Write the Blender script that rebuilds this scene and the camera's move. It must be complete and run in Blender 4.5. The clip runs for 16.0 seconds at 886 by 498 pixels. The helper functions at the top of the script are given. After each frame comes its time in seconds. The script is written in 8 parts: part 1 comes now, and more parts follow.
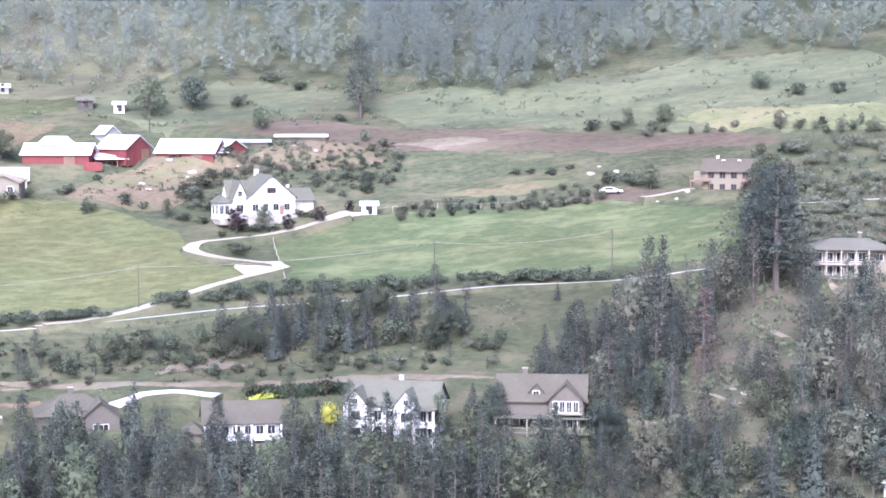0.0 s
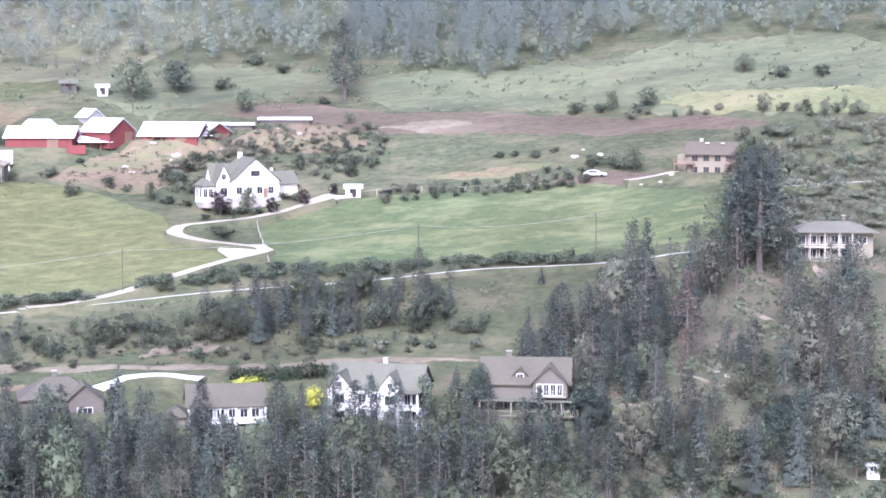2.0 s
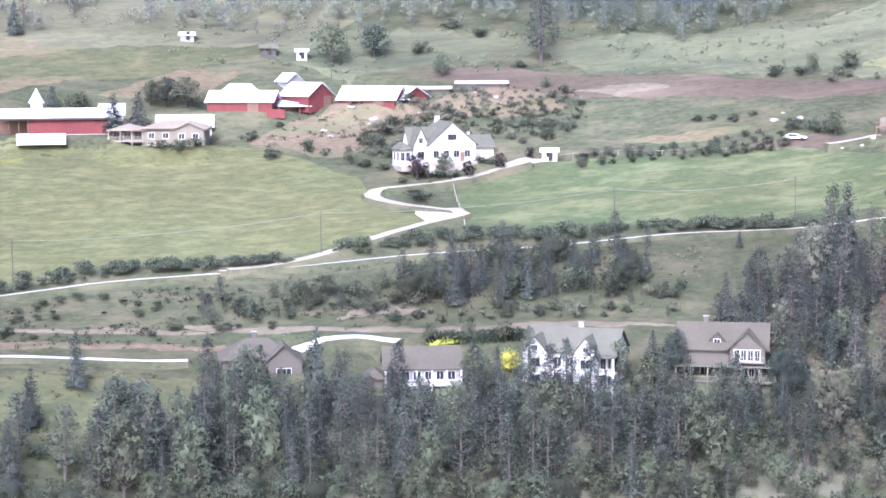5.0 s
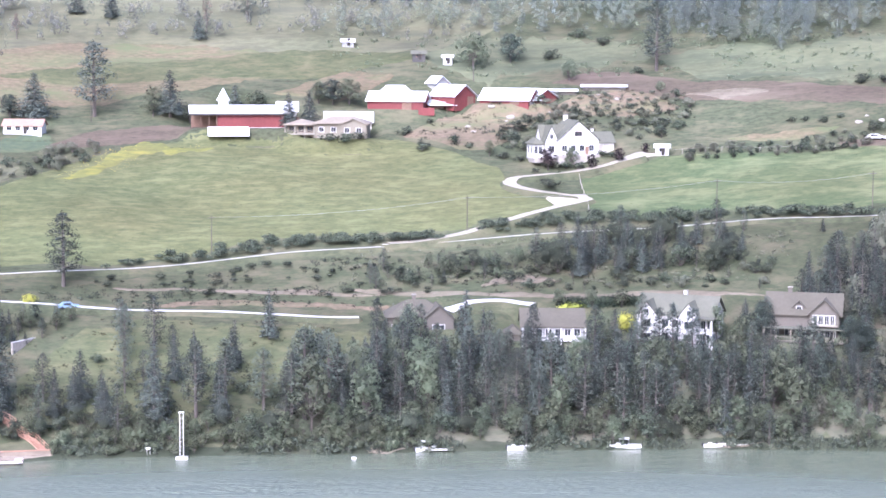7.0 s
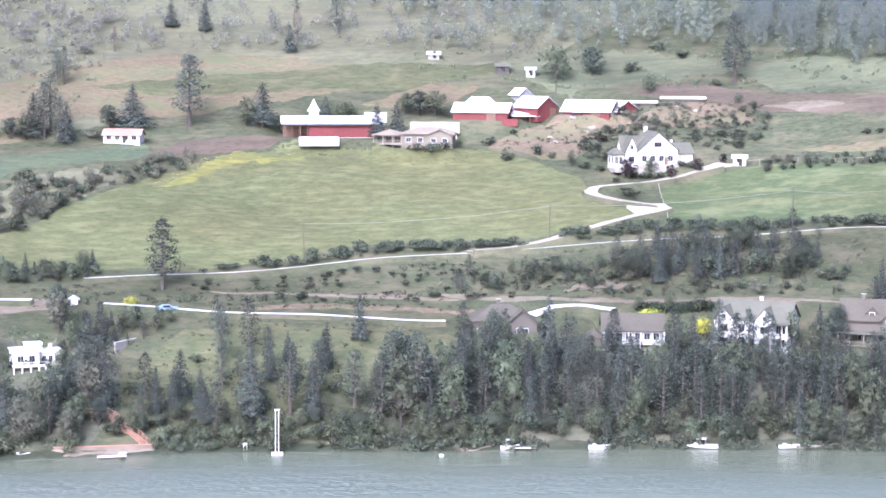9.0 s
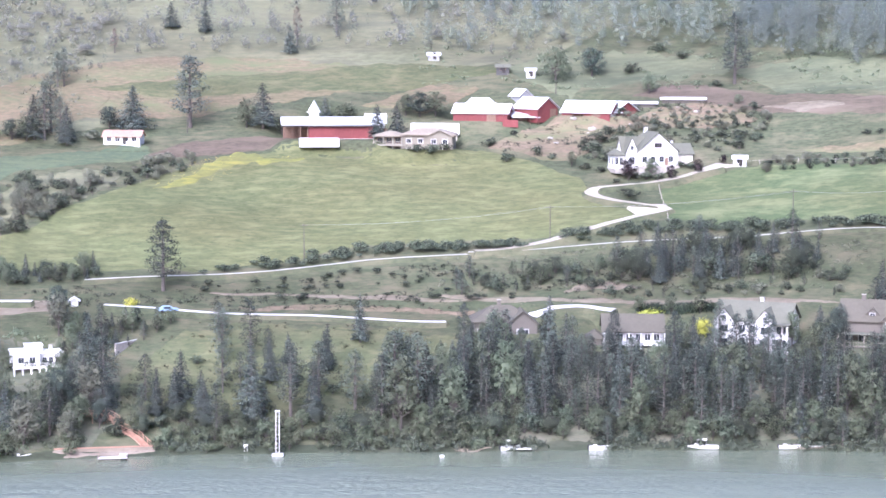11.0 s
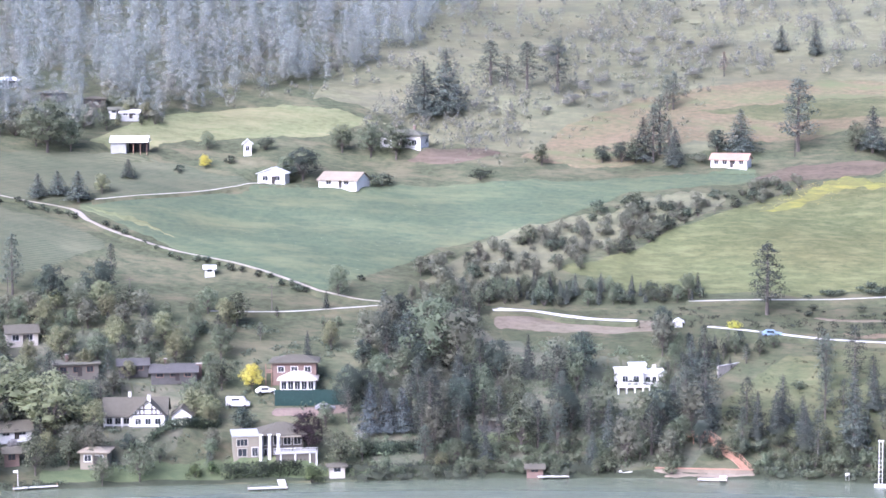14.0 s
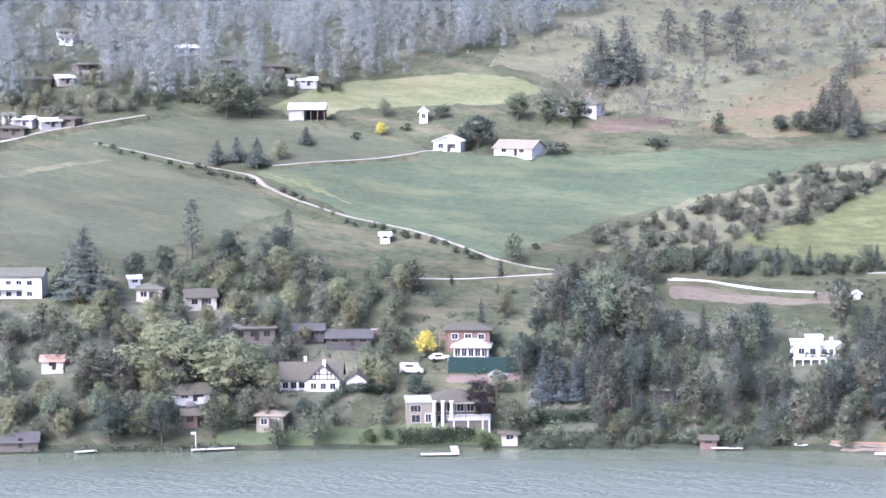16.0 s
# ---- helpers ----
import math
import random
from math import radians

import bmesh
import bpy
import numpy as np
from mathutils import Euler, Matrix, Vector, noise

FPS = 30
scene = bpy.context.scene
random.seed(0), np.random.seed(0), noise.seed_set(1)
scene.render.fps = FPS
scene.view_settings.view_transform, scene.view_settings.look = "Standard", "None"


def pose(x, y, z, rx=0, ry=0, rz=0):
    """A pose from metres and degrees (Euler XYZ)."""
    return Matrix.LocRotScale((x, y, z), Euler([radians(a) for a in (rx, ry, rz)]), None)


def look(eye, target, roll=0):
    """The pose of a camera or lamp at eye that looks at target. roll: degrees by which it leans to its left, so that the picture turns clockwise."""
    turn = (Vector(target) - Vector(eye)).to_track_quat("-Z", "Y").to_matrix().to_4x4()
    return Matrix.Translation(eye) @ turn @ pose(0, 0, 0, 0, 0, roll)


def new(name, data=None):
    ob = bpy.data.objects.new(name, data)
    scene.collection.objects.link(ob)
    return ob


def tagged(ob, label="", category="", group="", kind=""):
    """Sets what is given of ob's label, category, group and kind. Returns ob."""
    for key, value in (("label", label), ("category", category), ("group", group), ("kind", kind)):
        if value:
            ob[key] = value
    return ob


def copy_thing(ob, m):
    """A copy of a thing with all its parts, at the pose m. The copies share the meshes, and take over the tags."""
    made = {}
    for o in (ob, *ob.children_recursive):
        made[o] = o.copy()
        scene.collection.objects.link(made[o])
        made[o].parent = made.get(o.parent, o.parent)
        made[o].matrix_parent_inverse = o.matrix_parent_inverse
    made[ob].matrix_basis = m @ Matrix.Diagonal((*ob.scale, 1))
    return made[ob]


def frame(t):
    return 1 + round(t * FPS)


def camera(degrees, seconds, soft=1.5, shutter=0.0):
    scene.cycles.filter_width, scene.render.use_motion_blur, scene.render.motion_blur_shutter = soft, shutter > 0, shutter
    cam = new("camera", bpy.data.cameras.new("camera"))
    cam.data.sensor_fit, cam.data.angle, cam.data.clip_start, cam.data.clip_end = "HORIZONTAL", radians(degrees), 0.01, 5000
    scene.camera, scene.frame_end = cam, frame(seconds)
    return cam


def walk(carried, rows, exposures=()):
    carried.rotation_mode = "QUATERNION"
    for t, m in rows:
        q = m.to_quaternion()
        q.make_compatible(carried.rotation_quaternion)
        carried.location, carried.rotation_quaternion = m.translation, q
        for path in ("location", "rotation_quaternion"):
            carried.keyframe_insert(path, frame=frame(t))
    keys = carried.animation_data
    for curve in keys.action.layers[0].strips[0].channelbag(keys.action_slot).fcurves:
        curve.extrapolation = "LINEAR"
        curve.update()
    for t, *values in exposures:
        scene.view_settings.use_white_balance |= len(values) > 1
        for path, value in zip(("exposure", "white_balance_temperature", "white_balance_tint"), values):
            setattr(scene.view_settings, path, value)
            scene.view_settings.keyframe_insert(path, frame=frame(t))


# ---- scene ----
# The lookout, where the camera ends, is the origin of the plan; places are given as bearing (degrees, clockwise from
# +y) and range (metres), found along the camera's view rays.
cam = camera(25.0, 16.0, soft=1.6)
ROWS = [
    (0.0, 20.11, 89.98, 79.28, 15.478, -4.586, 0.038),
    (0.5, 20.11, 89.98, 79.28, 15.581, -4.885, 0.069),
    (1.0, 20.11, 89.98, 79.28, 15.637, -5.013, 0.095),
    (1.5, 20.11, 89.98, 79.28, 15.868, -5.040, 0.079),
    (2.0, 20.11, 89.98, 79.28, 15.936, -5.072, 0.053),
    (2.5, 20.11, 89.98, 79.28, 15.835, -5.084, 0.077),
    (3.0, 20.11, 89.98, 79.28, 15.830, -5.093, 0.036),
    (3.5, 20.11, 89.98, 79.28, 15.501, -5.184, 0.086),
    (4.0, 20.11, 89.98, 79.28, 14.278, -5.375, -0.087),
    (4.5, 20.11, 89.98, 79.28, 12.047, -5.537, -0.184),
    (5.0, 20.11, 89.98, 79.28, 10.323, -6.102, -0.262),
    (5.1, 19.68, 88.04, 79.44, 10.073, -6.182, -0.270),
    (5.2, 18.92, 84.63, 79.72, 9.837, -6.253, -0.272),
    (5.3, 18.07, 80.86, 80.03, 9.616, -6.315, -0.267),
    (5.4, 17.23, 77.08, 80.35, 9.407, -6.368, -0.257),
    (5.5, 16.39, 73.31, 80.66, 9.211, -6.414, -0.242),
    (5.6, 15.54, 69.53, 80.97, 9.026, -6.453, -0.222),
    (5.7, 14.70, 65.75, 81.28, 8.850, -6.484, -0.199),
    (5.8, 13.85, 61.98, 81.59, 8.683, -6.509, -0.172),
    (5.9, 13.01, 58.20, 81.90, 8.524, -6.528, -0.142),
    (6.0, 12.17, 54.43, 82.21, 8.371, -6.542, -0.110),
    (6.1, 11.32, 50.65, 82.52, 8.224, -6.550, -0.077),
    (6.2, 10.48, 46.88, 82.84, 8.082, -6.554, -0.042),
    (6.3, 9.63, 43.10, 83.15, 7.943, -6.553, -0.007),
    (6.4, 8.79, 39.33, 83.46, 7.806, -6.548, 0.028),
    (6.5, 7.95, 35.55, 83.77, 7.671, -6.541, 0.063),
    (6.6, 7.10, 31.78, 84.08, 7.536, -6.530, 0.096),
    (6.7, 6.26, 28.00, 84.39, 7.400, -6.517, 0.128),
    (6.8, 5.42, 24.23, 84.70, 7.262, -6.501, 0.158),
    (6.9, 4.57, 20.45, 85.01, 7.121, -6.484, 0.185),
    (7.0, 3.73, 16.68, 85.33, 6.976, -6.467, 0.209),
    (7.1, 2.88, 12.90, 85.64, 6.826, -6.448, 0.229),
    (7.2, 2.04, 9.13, 85.95, 6.670, -6.429, 0.244),
    (7.3, 1.20, 5.35, 86.26, 6.507, -6.411, 0.254),
    (7.4, 0.43, 1.95, 86.54, 6.335, -6.393, 0.259),
    (7.5, 0.00, 0.00, 86.70, 6.154, -6.376, 0.258),
    (8.0, 0.00, 0.00, 86.70, 5.224, -6.296, 0.236),
    (8.5, 0.00, 0.00, 86.70, 4.591, -6.249, 0.243),
    (9.0, 0.00, 0.00, 86.70, 4.763, -6.230, 0.253),
    (9.5, 0.00, 0.00, 86.70, 4.959, -6.213, 0.214),
    (12.0, 0.00, 0.00, 86.70, 4.040, -6.175, 0.094),
    (12.5, 0.00, 0.00, 86.70, 0.095, -6.132, 0.024),
    (13.0, 0.00, 0.00, 86.70, -3.226, -6.114, -0.029),
    (13.5, 0.00, 0.00, 86.70, -7.280, -5.866, -0.056),
    (14.0, 0.00, 0.00, 86.70, -12.494, -5.523, -0.279),
    (14.5, 0.00, 0.00, 86.70, -16.037, -5.494, -0.351),
    (15.0, 0.00, 0.00, 86.70, -17.230, -5.943, -0.258),
    (15.5, 0.00, 0.00, 86.70, -17.613, -6.148, -0.185),
    (16.0, 0.00, 0.00, 86.70, -17.523, -6.411, -0.254),
]

walk(cam, [(t, pose(x, y, z, 90 + pitch, -roll, -yaw)) for t, x, y, z, yaw, pitch, roll in ROWS],
     exposures=[(0.0, 1.97, 5110, 27), (16.0, 1.97, 5110, 27)])

# ---- sky and sun ----
world = bpy.data.worlds.new("sky")
scene.world = world
world.use_nodes = True
wn = world.node_tree.nodes
sky = wn.new("ShaderNodeTexSky")
sky.sky_type = "NISHITA"
sky.sun_disc = False
sky.sun_elevation, sky.sun_rotation = radians(40), radians(205)
sky.dust_density, sky.air_density, sky.ozone_density = 6.0, 0.9, 0.6
wn["Background"].inputs["Strength"].default_value = 0.12
world.node_tree.links.new(sky.outputs[0], wn["Background"].inputs["Color"])
sun = new("sun", bpy.data.lights.new("sun", "SUN"))
sun.data.energy, sun.data.angle, sun.data.color = 1.3, radians(30), (1.0, 0.97, 0.93)
sun.matrix_basis = look((-154, -330, 306), (0, 0, 0))


# ---- materials ----
def material(name, base, dark=None, scale=2.0, rough=0.8, metal=0.0, bump=0.0, big=0.15, amount=0.6, per_object=0.0, per_island=0.0):
    """A principled surface: base varied towards dark by noise at two sizes (in 1/m)."""
    m = bpy.data.materials.new(name)
    m.use_nodes = True
    n, li = m.node_tree.nodes, m.node_tree.links
    p = n["Principled BSDF"]
    p.inputs["Roughness"].default_value, p.inputs["Metallic"].default_value = rough, metal
    p.inputs["Specular IOR Level"].default_value = 0.3
    dark = dark or tuple(c * 0.65 for c in base)
    geo = n.new("ShaderNodeNewGeometry")
    fine, broad = n.new("ShaderNodeTexNoise"), n.new("ShaderNodeTexNoise")
    fine.inputs["Scale"].default_value, broad.inputs["Scale"].default_value = scale, scale * big
    fine.inputs["Detail"].default_value, broad.inputs["Detail"].default_value = 4, 3
    li.new(geo.outputs["Position"], fine.inputs["Vector"])
    li.new(geo.outputs["Position"], broad.inputs["Vector"])
    mul = n.new("ShaderNodeMath")
    mul.operation = "MULTIPLY_ADD"
    mul.inputs[1].default_value = 0.5
    half = n.new("ShaderNodeMath")
    half.operation = "MULTIPLY"
    half.inputs[1].default_value = 0.5
    li.new(fine.outputs[0], half.inputs[0])
    li.new(broad.outputs[0], mul.inputs[0])
    li.new(half.outputs[0], mul.inputs[2])
    ramp = n.new("ShaderNodeValToRGB")
    ramp.color_ramp.elements[0].position, ramp.color_ramp.elements[1].position = 0.5 - 0.2 * amount - 0.05, 0.5 + 0.2
    ramp.color_ramp.elements[0].color, ramp.color_ramp.elements[1].color = (*dark, 1), (*base, 1)
    li.new(mul.outputs[0], ramp.inputs[0])
    colour = ramp.outputs[0]
    if per_object or per_island:
        hsv = n.new("ShaderNodeHueSaturation")
        rng = n.new("ShaderNodeMapRange")
        source = n.new("ShaderNodeObjectInfo").outputs["Random"] if per_object else geo.outputs["Random Per Island"]
        k = per_object or per_island
        rng.inputs["To Min"].default_value, rng.inputs["To Max"].default_value = 1 - k, 1 + k
        li.new(source, rng.inputs["Value"])
        li.new(rng.outputs[0], hsv.inputs["Value"])
        if per_object and per_island:
            two, join = n.new("ShaderNodeMapRange"), n.new("ShaderNodeMath")
            two.inputs["To Min"].default_value, two.inputs["To Max"].default_value = 1 - per_island, 1 + per_island
            li.new(geo.outputs["Random Per Island"], two.inputs["Value"])
            join.operation = "MULTIPLY"
            li.new(two.outputs[0], join.inputs[0])
            li.new(rng.outputs[0], join.inputs[1])
            li.new(join.outputs[0], hsv.inputs["Value"])
            hue = n.new("ShaderNodeMapRange")
            hue.inputs["To Min"].default_value, hue.inputs["To Max"].default_value = 0.48, 0.52
            li.new(source, hue.inputs["Value"])
            li.new(hue.outputs[0], hsv.inputs["Hue"])
        li.new(colour, hsv.inputs["Color"])
        colour = hsv.outputs[0]
    li.new(colour, p.inputs["Base Color"])
    if bump:
        b = n.new("ShaderNodeBump")
        b.inputs["Strength"].default_value, b.inputs["Distance"].default_value = 0.6, bump
        li.new(fine.outputs[0], b.inputs["Height"])
        li.new(b.outputs[0], p.inputs["Normal"])
    return m


def leafy(name, base, dark=None, far=False):
    # far: flatter tone, part of the haze put into the distant foliage
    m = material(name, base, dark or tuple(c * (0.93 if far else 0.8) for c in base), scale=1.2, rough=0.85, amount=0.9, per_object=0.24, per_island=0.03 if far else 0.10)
    n, li = m.node_tree.nodes, m.node_tree.links
    p = n["Principled BSDF"]
    p.inputs["Specular IOR Level"].default_value = 0.03
    through_light, mix = n.new("ShaderNodeBsdfTranslucent"), n.new("ShaderNodeMixShader")
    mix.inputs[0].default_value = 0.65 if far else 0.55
    li.new(p.inputs["Base Color"].links[0].from_socket, through_light.inputs["Color"])
    li.new(p.outputs[0], mix.inputs[1])
    li.new(through_light.outputs[0], mix.inputs[2])
    # a spray of leaves or needles lets part of the light pass between them; far ones pass more, to look hazy
    gaps, airy = n.new("ShaderNodeBsdfTransparent"), n.new("ShaderNodeMixShader")
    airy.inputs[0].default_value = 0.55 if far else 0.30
    li.new(mix.outputs[0], airy.inputs[1])
    li.new(gaps.outputs[0], airy.inputs[2])
    li.new(airy.outputs[0], n["Material Output"].inputs["Surface"])
    return m


def streaked(name, base, dark, third, rough=0.95, scale=0.35, stretch=3.0, rows=0.0, row_colour=None, broad=0.22, tuft=0.8):
    """Grassland or soil: tufts, drawn-out streaks of a third colour, broad lighter and darker areas, and crop rows if wanted."""
    m = bpy.data.materials.new(name)
    m.use_nodes = True
    n, li = m.node_tree.nodes, m.node_tree.links
    p = n["Principled BSDF"]
    p.inputs["Roughness"].default_value, p.inputs["Specular IOR Level"].default_value = rough, 0.08
    geo = n.new("ShaderNodeNewGeometry")

    def speckle(size, detail, along, turn=8, roughness=0.6):
        mp, tex = n.new("ShaderNodeMapping"), n.new("ShaderNodeTexNoise")
        mp.inputs["Scale"].default_value = (1 / along, 1.0, 1.0)
        mp.inputs["Rotation"].default_value = (0, 0, radians(turn))
        li.new(geo.outputs["Position"], mp.inputs["Vector"])
        tex.inputs["Scale"].default_value, tex.inputs["Detail"].default_value, tex.inputs["Roughness"].default_value = size, detail, roughness
        li.new(mp.outputs[0], tex.inputs["Vector"])
        return tex.outputs[0]

    def blend(fac, low, high, a, b):
        ramp, mix = n.new("ShaderNodeMapRange"), n.new("ShaderNodeMix")
        ramp.inputs["From Min"].default_value, ramp.inputs["From Max"].default_value = low, high
        li.new(fac, ramp.inputs["Value"])
        mix.data_type = "RGBA"
        li.new(ramp.outputs[0], mix.inputs["Factor"])
        for key, val in (("A", a), ("B", b)):
            if isinstance(val, tuple):
                mix.inputs[key].default_value = (*val, 1)
            else:
                li.new(val, mix.inputs[key])
        return mix.outputs["Result"]

    fine = speckle(tuft, 5, 1.7, 3, 0.7)
    out = blend(fine, 0.36, 0.60, dark, base)
    out = blend(speckle(scale, 8, stretch, 8, 0.72), 0.47, 0.64, out, third)
    if rows:
        mp2, wave, fac = n.new("ShaderNodeMapping"), n.new("ShaderNodeTexWave"), n.new("ShaderNodeMath")
        mp2.inputs["Rotation"].default_value = (0, 0, radians(-12))
        li.new(geo.outputs["Position"], mp2.inputs["Vector"])
        wave.bands_direction = "Y"
        wave.inputs["Scale"].default_value, wave.inputs["Distortion"].default_value = rows, 1.5
        li.new(mp2.outputs[0], wave.inputs["Vector"])
        fac.operation = "MULTIPLY"
        fac.inputs[1].default_value = 0.5
        li.new(wave.outputs[0], fac.inputs[0])
        out = blend(fac.outputs[0], 0.0, 1.0, out, row_colour)
    wide, hsv, hue = n.new("ShaderNodeMapRange"), n.new("ShaderNodeHueSaturation"), n.new("ShaderNodeMapRange")
    area = speckle(0.03, 4, 2.2, 12)
    wide.inputs["From Min"].default_value, wide.inputs["From Max"].default_value = 0.3, 0.7
    wide.inputs["To Min"].default_value, wide.inputs["To Max"].default_value = 1 - broad, 1 + broad
    hue.inputs["From Min"].default_value, hue.inputs["From Max"].default_value = 0.3, 0.7
    hue.inputs["To Min"].default_value, hue.inputs["To Max"].default_value = 0.515, 0.485
    li.new(area, wide.inputs["Value"])
    li.new(speckle(0.055, 4, 2.0, 5), hue.inputs["Value"])
    li.new(wide.outputs[0], hsv.inputs["Value"])
    li.new(hue.outputs[0], hsv.inputs["Hue"])
    li.new(out, hsv.inputs["Color"])
    li.new(hsv.outputs[0], p.inputs["Base Color"])
    bump = n.new("ShaderNodeBump")
    bump.inputs["Strength"].default_value, bump.inputs["Distance"].default_value = 0.7, 0.3
    li.new(fine, bump.inputs["Height"])
    li.new(bump.outputs[0], p.inputs["Normal"])
    return m


ROUGH_GRASS = streaked("rough grass", (0.073, 0.081, 0.046), (0.042, 0.049, 0.029), (0.110, 0.104, 0.064), scale=0.16, stretch=2.5)
MEADOW = streaked("hay meadow", (0.096, 0.104, 0.047), (0.070, 0.078, 0.037), (0.128, 0.133, 0.064), scale=0.42, stretch=3.0, broad=0.14)
PASTURE = streaked("green pasture", (0.078, 0.096, 0.046), (0.056, 0.073, 0.035), (0.132, 0.141, 0.072), scale=0.2, stretch=3.0, broad=0.15)
CROP = streaked("green crop", (0.078, 0.099, 0.057), (0.058, 0.077, 0.050), (0.112, 0.124, 0.068), scale=0.1, stretch=4.0, broad=0.18)
VINES = streaked("vineyard rows", (0.066, 0.074, 0.047), (0.046, 0.056, 0.035), (0.096, 0.098, 0.062), scale=0.1, rows=0.35, row_colour=(0.125, 0.132, 0.080))
PALE = streaked("pale hay", (0.142, 0.150, 0.078), (0.100, 0.112, 0.055), (0.180, 0.172, 0.094), scale=0.1)
FLOWERS = streaked("yellow flowers", (0.132, 0.137, 0.048), (0.104, 0.112, 0.045), (0.205, 0.192, 0.050), scale=0.3)
SOIL = streaked("ploughed soil", (0.097, 0.080, 0.058), (0.070, 0.058, 0.042), (0.128, 0.104, 0.078), scale=0.12, stretch=6, broad=0.15)
DRY = streaked("dry grass slope", (0.150, 0.120, 0.075), (0.092, 0.085, 0.050), (0.098, 0.110, 0.056), scale=0.14)
EARTH = streaked("cut earth bank", (0.140, 0.118, 0.088), (0.098, 0.086, 0.060), (0.172, 0.150, 0.116), scale=0.15, stretch=4)
RED_EARTH = streaked("reddish eroded earth", (0.150, 0.114, 0.080), (0.095, 0.080, 0.052), (0.105, 0.108, 0.058), scale=0.15)
LOW_GRASS = streaked("lake slope grass", (0.064, 0.072, 0.040), (0.040, 0.047, 0.027), (0.096, 0.090, 0.056), scale=0.22, stretch=2.0)
HILL_GRASS = streaked("pale hill grass", (0.142, 0.140, 0.084), (0.100, 0.103, 0.062), (0.088, 0.090, 0.060), scale=0.13, stretch=4.0, tuft=0.5)
SLOPE_GRASS = streaked("green slope grass", (0.082, 0.089, 0.045), (0.056, 0.064, 0.034), (0.112, 0.110, 0.060), scale=0.3, stretch=2.0)
FLOOR = streaked("forest floor", (0.084, 0.090, 0.060), (0.060, 0.068, 0.044), (0.123, 0.115, 0.083), scale=0.2)
BRUSH = streaked("brown brush slope", (0.075, 0.078, 0.05), (0.052, 0.06, 0.038), (0.105, 0.09, 0.064), scale=0.15)
SHORE = streaked("dark shore bank", (0.046, 0.054, 0.034), (0.032, 0.038, 0.024), (0.066, 0.07, 0.048), scale=0.3)
UPPER = streaked("scrubby upper meadow", (0.122, 0.130, 0.077), (0.090, 0.099, 0.058), (0.070, 0.079, 0.050), scale=0.11, stretch=4.5, tuft=0.5)
LAWN = streaked("mown lawn", (0.082, 0.101, 0.052), (0.064, 0.083, 0.043), (0.100, 0.117, 0.058), scale=0.3)
GRAVEL = material("pale gravel", (0.335, 0.302, 0.238), (0.25, 0.225, 0.176), scale=1.5, rough=0.95, bump=0.05)
CONCRETE = material("pale concrete", (0.54, 0.525, 0.495), (0.42, 0.405, 0.38), scale=1.0, rough=0.9)
ASPHALT = material("worn road", (0.38, 0.368, 0.325), (0.30, 0.288, 0.255), scale=1.0, rough=0.9)
SAND = material("beach sand", (0.223, 0.186, 0.143), (0.149, 0.124, 0.093), scale=1.0, rough=0.95, bump=0.05)
BARK = material("bark", (0.105, 0.092, 0.080), (0.060, 0.052, 0.046), scale=4, rough=0.95, bump=0.04)
PINE = leafy("pine needles", (0.143, 0.165, 0.132))
SPRUCE = leafy("spruce needles", (0.127, 0.149, 0.126))
LEAF = leafy("green leaves", (0.204, 0.232, 0.152))
WILLOW = leafy("pale willow leaves", (0.300, 0.310, 0.180))
TWIG = leafy("grey brush", (0.238, 0.243, 0.178))
BUSH = leafy("bush leaves", (0.138, 0.159, 0.112))
LEMON = leafy("lemon blossom", (0.60, 0.59, 0.13))
GOLD = leafy("yellow blossom", (0.74, 0.635, 0.14))
PURPLE = leafy("dark red leaves", (0.078, 0.058, 0.062))
THIN = leafy("sparse brown needles", (0.212, 0.208, 0.162))
ALDER = leafy("alder leaves", (0.204, 0.231, 0.150))
HAY_TUFT = leafy("hay seed heads", (0.17, 0.178, 0.085))
DARK_LEAF = leafy("dark green leaves", (0.114, 0.141, 0.111))
BLUE_NEEDLE = leafy("blue grey needles", (0.130, 0.155, 0.155))
DEAD = leafy("dead needles", (0.260, 0.195, 0.155))
# aerial haze is painted in: these base colours are paler than near foliage
FAR_PINE = leafy("haze pale pine needles", (0.272, 0.308, 0.265), far=True)
HAZE_PINE = leafy("haze pale hill needles", (0.398, 0.434, 0.394), far=True)
FAR_LEAF = leafy("haze pale leaves", (0.308, 0.329, 0.243), far=True)
BLOSSOM = leafy("white blossom", (0.6, 0.58, 0.55))
WHITE = material("white paint", (0.62, 0.612, 0.58), (0.50, 0.492, 0.465), scale=0.8, rough=0.6)
CREAM = material("cream render", (0.42, 0.385, 0.32), (0.34, 0.312, 0.262), scale=0.8, rough=0.8)
TAN = material("tan siding", (0.118, 0.107, 0.088), (0.092, 0.083, 0.068), scale=0.8, rough=0.8)
BROWN = material("brown timber", (0.20, 0.13, 0.09), (0.13, 0.085, 0.06), scale=2, rough=0.8)
GREY_WALL = material("grey siding", (0.327, 0.327, 0.318), (0.258, 0.258, 0.249), scale=0.8, rough=0.8)
RED = material("red barn boards", (0.168, 0.046, 0.043), (0.125, 0.034, 0.032), scale=1.0, rough=0.75)
BRICK = material("red brown brick", (0.165, 0.115, 0.095), (0.120, 0.085, 0.070), scale=3, rough=0.9)
METAL = material("white metal roofing", (0.66, 0.66, 0.65), (0.47, 0.475, 0.475), scale=0.5, rough=0.45)
STEEL_ROOF = material("dull grey metal roofing", (0.55, 0.55, 0.56), (0.42, 0.42, 0.43), scale=0.6, rough=0.5)
